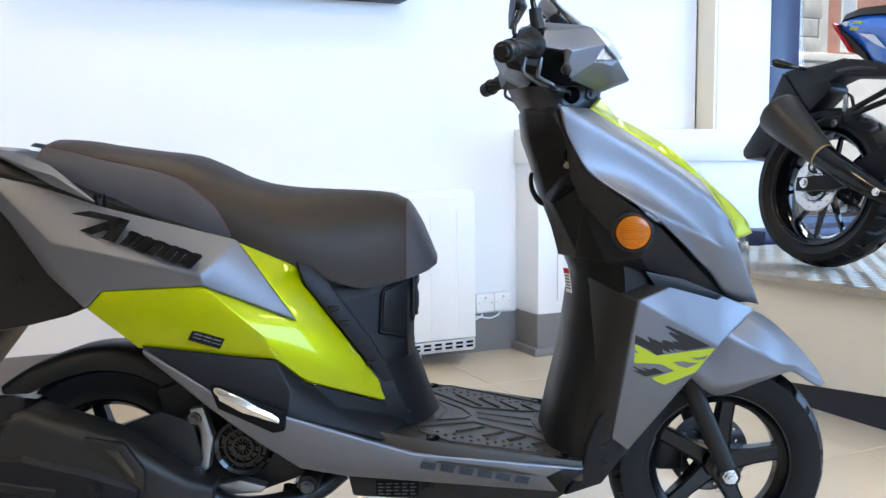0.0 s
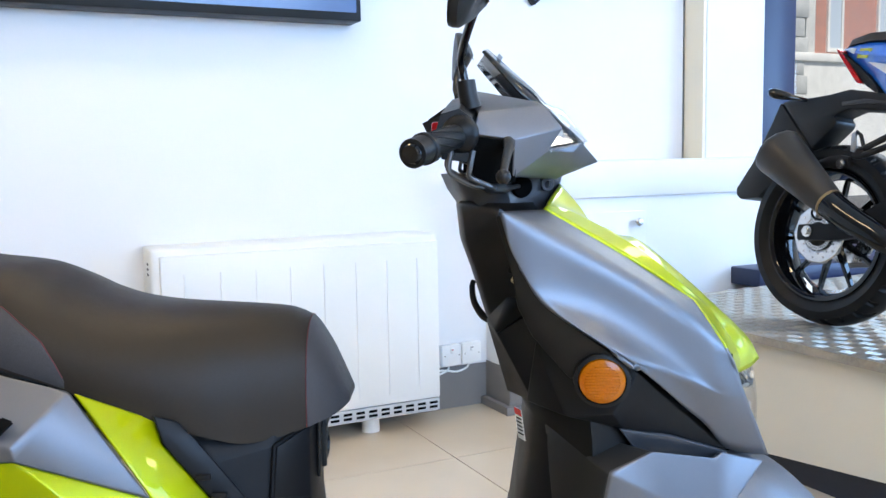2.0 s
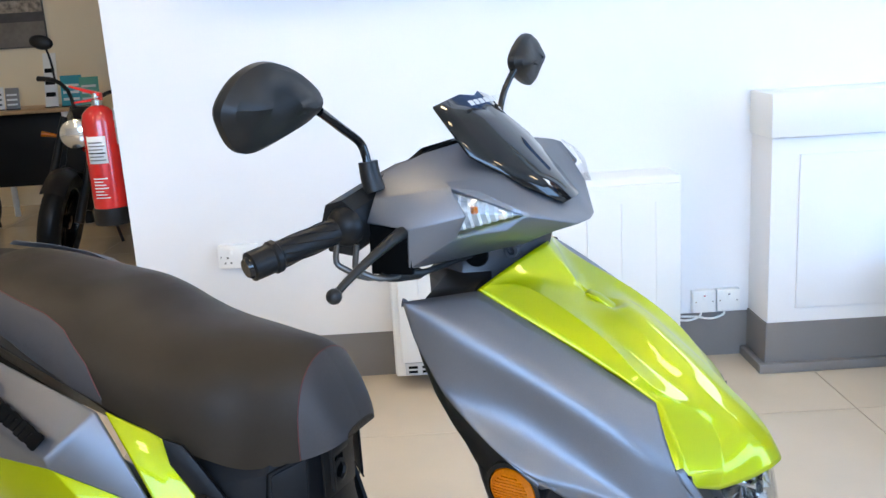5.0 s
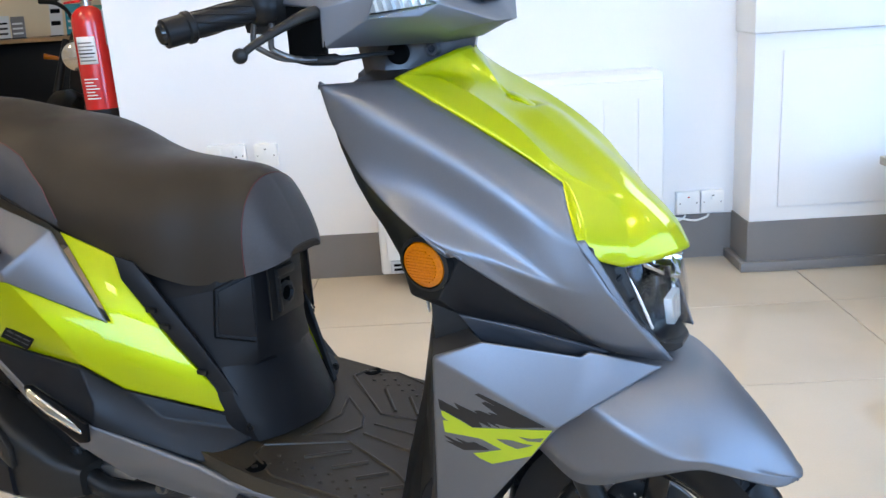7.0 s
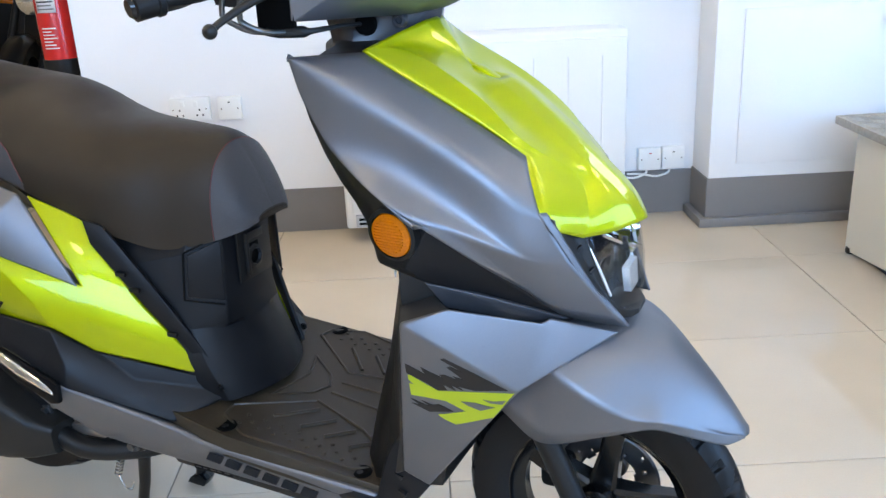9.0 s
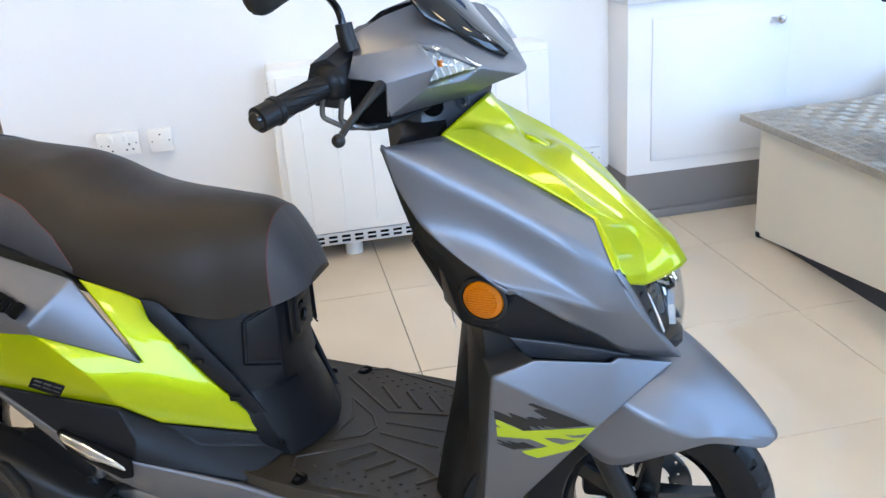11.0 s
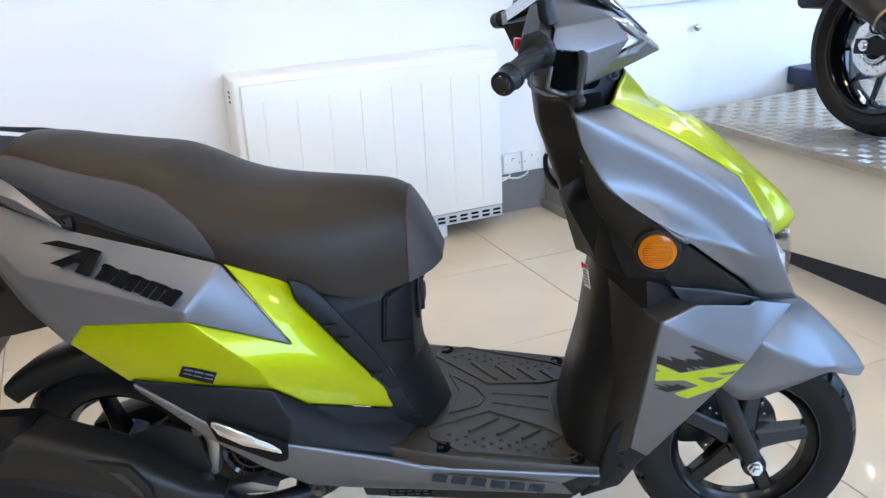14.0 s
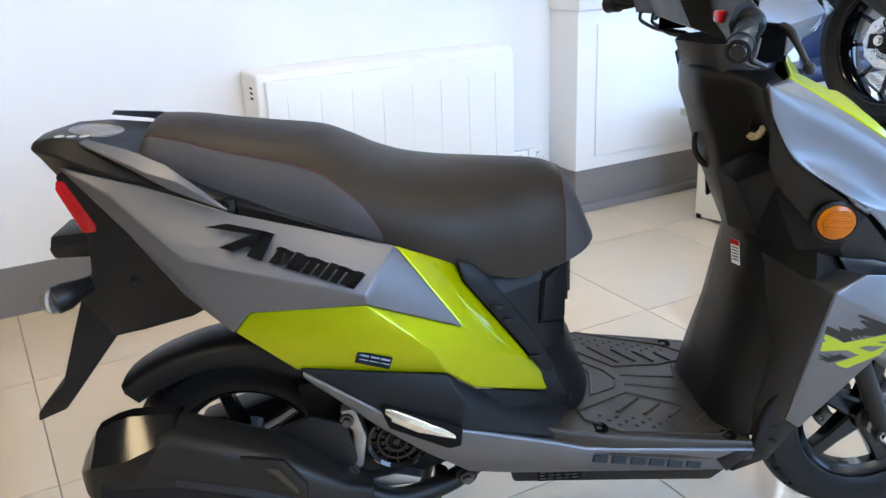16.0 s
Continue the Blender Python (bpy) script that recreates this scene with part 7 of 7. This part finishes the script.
def roadster(m, label):
    """A naked roadster: axes x forwards, y to its left, origin under the middle."""
    th = thing("roadster_motorcycle", m, label, "motorcycle", "roadsters in the next room")
    for x, nm in ((0.70, "front_wheel"), (-0.70, "rear_wheel")):
        w = part(nm, join(lathe([(0.205, -0.05), (0.222, -0.055), (0.222, 0.055), (0.205, 0.05), (0.195, 0)], 40, "Y", closed=True), lathe([(0, -0.06), (0.04, -0.05), (0.04, 0.05), (0, 0.06)], 20, "Y")), RIM, th)
        for k in range(10):
            part("spoke", spoke(radians(36 * k), 0.03, 0.205, 0.012, 0.009, 0.016, 0.012), RIM, w)
        w.matrix_local = pose(x, 0, 0.315)
        part("tyre", lathe([(0.207, -0.05), (0.24, -0.066), (0.285, -0.060), (0.308, -0.035), (0.315, 0), (0.308, 0.035), (0.285, 0.060), (0.24, 0.066), (0.207, 0.05)], 56, "Y"), RUBBER, w)
        part("brake_disc", lathe([(0.08, -0.075), (0.14, -0.075), (0.14, -0.07), (0.08, -0.07)], 40, "Y", closed=True), STEEL, w)
    for s in (-1, 1):
        part("fork_leg", tube([(0.70, s * 0.10, 0.315), (0.58, s * 0.10, 0.62), (0.47, s * 0.10, 0.92)], [0.030, 0.026, 0.022], 14, smooth=0), BLACK, th)
        part("handle_grip", tube([(0.44, s * 0.05, 0.98), (0.43, s * 0.10, 1.08), (0.40, s * 0.19, 1.13), (0.34, s * 0.31, 1.12)], [0.012, 0.012, 0.014, 0.017], 10), BLACK, th)
        mr = part("mirror", tube([(0.40, s * 0.19, 1.13), (0.42, s * 0.22, 1.25), (0.40, s * 0.26, 1.32)], 0.007, 8), BLACK, th)
        bm = bmesh.new()
        bmesh.ops.create_uvsphere(bm, u_segments=16, v_segments=10, radius=0.06)
        bmesh.ops.scale(bm, vec=(0.35, 1.2, 0.75), verts=bm.verts)
        bmesh.ops.translate(bm, vec=(0.40, s * 0.29, 1.35), verts=bm.verts)
        part("mirror_head", bm, BLACK, mr)
        part("indicator", tube([(0.48, s * 0.12, 0.80), (0.49, s * 0.22, 0.80)], [0.010, 0.018], 12, smooth=0), ORANGE, th)
    part("headlamp", lathe([(0, 0.60), (0.05, 0.598), (0.088, 0.585), (0.095, 0.56), (0.085, 0.50), (0.04, 0.46), (0, 0.455)], 32, "X", (0, 0, 0.84)), CHROME, th, "round chrome headlamp")
    part("front_mudguard", loft([[(0.70 + 0.335 * math.cos(radians(a)), y, 0.315 + (0.335 - abs(y) * 0.35) * math.sin(radians(a))) for y in (-0.07, -0.04, 0, 0.04, 0.07)] for a in range(40, 160, 10)], closed=False), BLACK, th)
    part("tank", loft([[(x, -w, z), (x, -w * 0.8, z + h), (x, 0, z + h * 1.15), (x, w * 0.8, z + h), (x, w, z), (x, w * 0.5, z - 0.06), (x, -w * 0.5, z - 0.06)] for x, w, z, h in ((0.42, 0.07, 0.86, 0.06), (0.34, 0.13, 0.88, 0.10), (0.15, 0.14, 0.86, 0.11), (-0.05, 0.10, 0.82, 0.07), (-0.12, 0.06, 0.79, 0.04))]), GLOSS, th, "glossy black fuel tank", sharp=50)
    part("saddle", loft([[(x, -w, z), (x, -w * 0.7, z + 0.05), (x, 0, z + 0.06), (x, w * 0.7, z + 0.05), (x, w, z)] for x, w, z in ((-0.08, 0.08, 0.77), (-0.3, 0.13, 0.75), (-0.55, 0.13, 0.80), (-0.85, 0.09, 0.84), (-0.92, 0.05, 0.85))]), SEAT, th)
    part("engine_block", join(box(-0.20, 0.28, -0.16, 0.16, 0.30, 0.58, 0.03), box(0.05, 0.30, -0.12, 0.12, 0.55, 0.78, 0.02)), BLACK, th)
    part("silencer", tube([(0.25, -0.12, 0.40), (0.1, -0.16, 0.28), (-0.3, -0.18, 0.32), (-0.8, -0.19, 0.48)], [0.025, 0.03, 0.045, 0.05], 14), ALLOY, th)
    part("frame_tube", join(tube([(0.46, 0, 0.90), (0.30, 0, 0.72), (-0.25, 0, 0.62), (-0.70, 0.09, 0.315)], 0.024, 10, smooth=0), tube([(-0.25, 0, 0.62), (-0.70, -0.09, 0.315)], 0.024, 10, smooth=0), tube([(-0.2, 0, 0.68), (-0.8, 0, 0.80)], 0.02, 10, smooth=0)), EXTRED, th, "red painted frame")
    part("side_stand", tube([(0.0, 0.12, 0.28), (-0.05, 0.24, 0.005)], 0.011, 8, smooth=0), BLACK, th)
    return th


r1 = roadster(pose(-3.60, 6.66, 0, -13, 0, -84), "black roadster motorcycle with round headlamp and red frame")
copy_thing(r1, pose(-5.22, 6.62, 0, -4, 0, 190))

# ---- street seen through the window ----
house = thing("brick_building", Matrix(), "pale stone building with red brick piers across the street", "building")
part("wall", box(4, 26, 16.0, 16.4, -0.06, 9), STONE, house)
part("stone_base", box(3.9, 26.1, 15.80, 16.0, -0.06, 3.30), STONE, house, "pale stone ground floor")
part("string_course", box(3.9, 26.1, 15.74, 15.80, 3.16, 3.36, 0.02), STONE, house)
part("brick_face", box(15.60, 26, 15.94, 16.0, 3.30, 9), BRICK, house, "red brick upper storey")
QUOIN = material("weathered_quoin", (0.50, 0.50, 0.48), 0.8, grain=0.15, scale=30, stain=0.2, stain_scale=3)
for k in range(18):
    part("quoin", box(14.72, 15.30 if k % 2 else 15.18, 15.78, 15.90, 0.2 + 0.44 * k, 0.62 + 0.44 * k, 0.02), QUOIN, house)
part("pilaster", box(15.30, 15.60, 15.86, 16.0, 3.36, 9, 0.01), STONE, house, "pale stone pilaster")
for k in range(5):
    x = 16.05 + 1.75 * k
    wnd = part("window", join(box(x, x + 0.54, 15.88, 15.94, 3.42, 3.52), box(x, x + 0.54, 15.88, 15.94, 5.3, 5.4), box(x, x + 0.07, 15.88, 15.94, 3.52, 5.3), box(x + 0.47, x + 0.54, 15.88, 15.94, 3.52, 5.3)), STONE, house, "window with pale stone surround")
    # opaque pale blue pane, the sky's reflection is put into its colour
    part("pane", box(x + 0.07, x + 0.47, 15.91, 15.935, 3.52, 5.3), material("glass_with_painted_sky", (0.55, 0.62, 0.70), 0.12) if k == 0 else bpy.data.materials["glass_with_painted_sky"], wnd)

# ---- ceiling lights ----
first = thing("ceiling_light", pose(-1.5, 1.0, 3.0), "square white ceiling light with warm diffuser", "light", "ceiling lights")
part("frame", join(box(-0.21, 0.21, -0.21, -0.19, -0.03, 0), box(-0.21, 0.21, 0.19, 0.21, -0.03, 0), box(-0.21, -0.19, -0.19, 0.19, -0.03, 0), box(0.19, 0.21, -0.19, 0.19, -0.03, 0)), WHITEP, first, smooth=False)
part("diffuser", box(-0.19, 0.19, -0.19, 0.19, -0.022, -0.004), LIGHTPANEL, first, "warm glowing diffuser")
for x, y in LIGHTS:
    copy_thing(first, pose(x, y, 3.0))

# ---- floor tiles ----
near, TS, JX, JY = box(0.0015, 0.5985, 0.0015, 0.5985, -0.010, 0.0, 0.0012, 1), 0.6, -0.40, 2.115
tile_mesh = bpy.data.meshes.new("tile")
near.to_mesh(tile_mesh)
near.free()
tile_mesh.materials.append(TILE)
rest = []
for i in range(-15, 8):
    for j in range(-9, 17):
        x, y = JX + TS * i, JY + TS * j
        if x < -9.2 or x > 4.1 or y > 11.8 or y < -3.6:
            continue
        if -5.3 < x < 2.1 and -1.2 < y < 8.0 and len(floor.children) < 300:
            t = new("tile", tile_mesh)
            t.location, t.parent = (x, y, 0), floor
        else:
            rest.append((x, y))
bm = bmesh.new()
for x, y in rest:
    bm.faces.new([bm.verts.new((x + a, y + b, 0)) for a, b in ((0.0015, 0.0015), (0.5985, 0.0015), (0.5985, 0.5985), (0.0015, 0.5985))])
far = part("tile_rest", bm, TILE, floor, smooth=False)
finish(far, 0, 0.010)
tagged(far, kind="stuff")
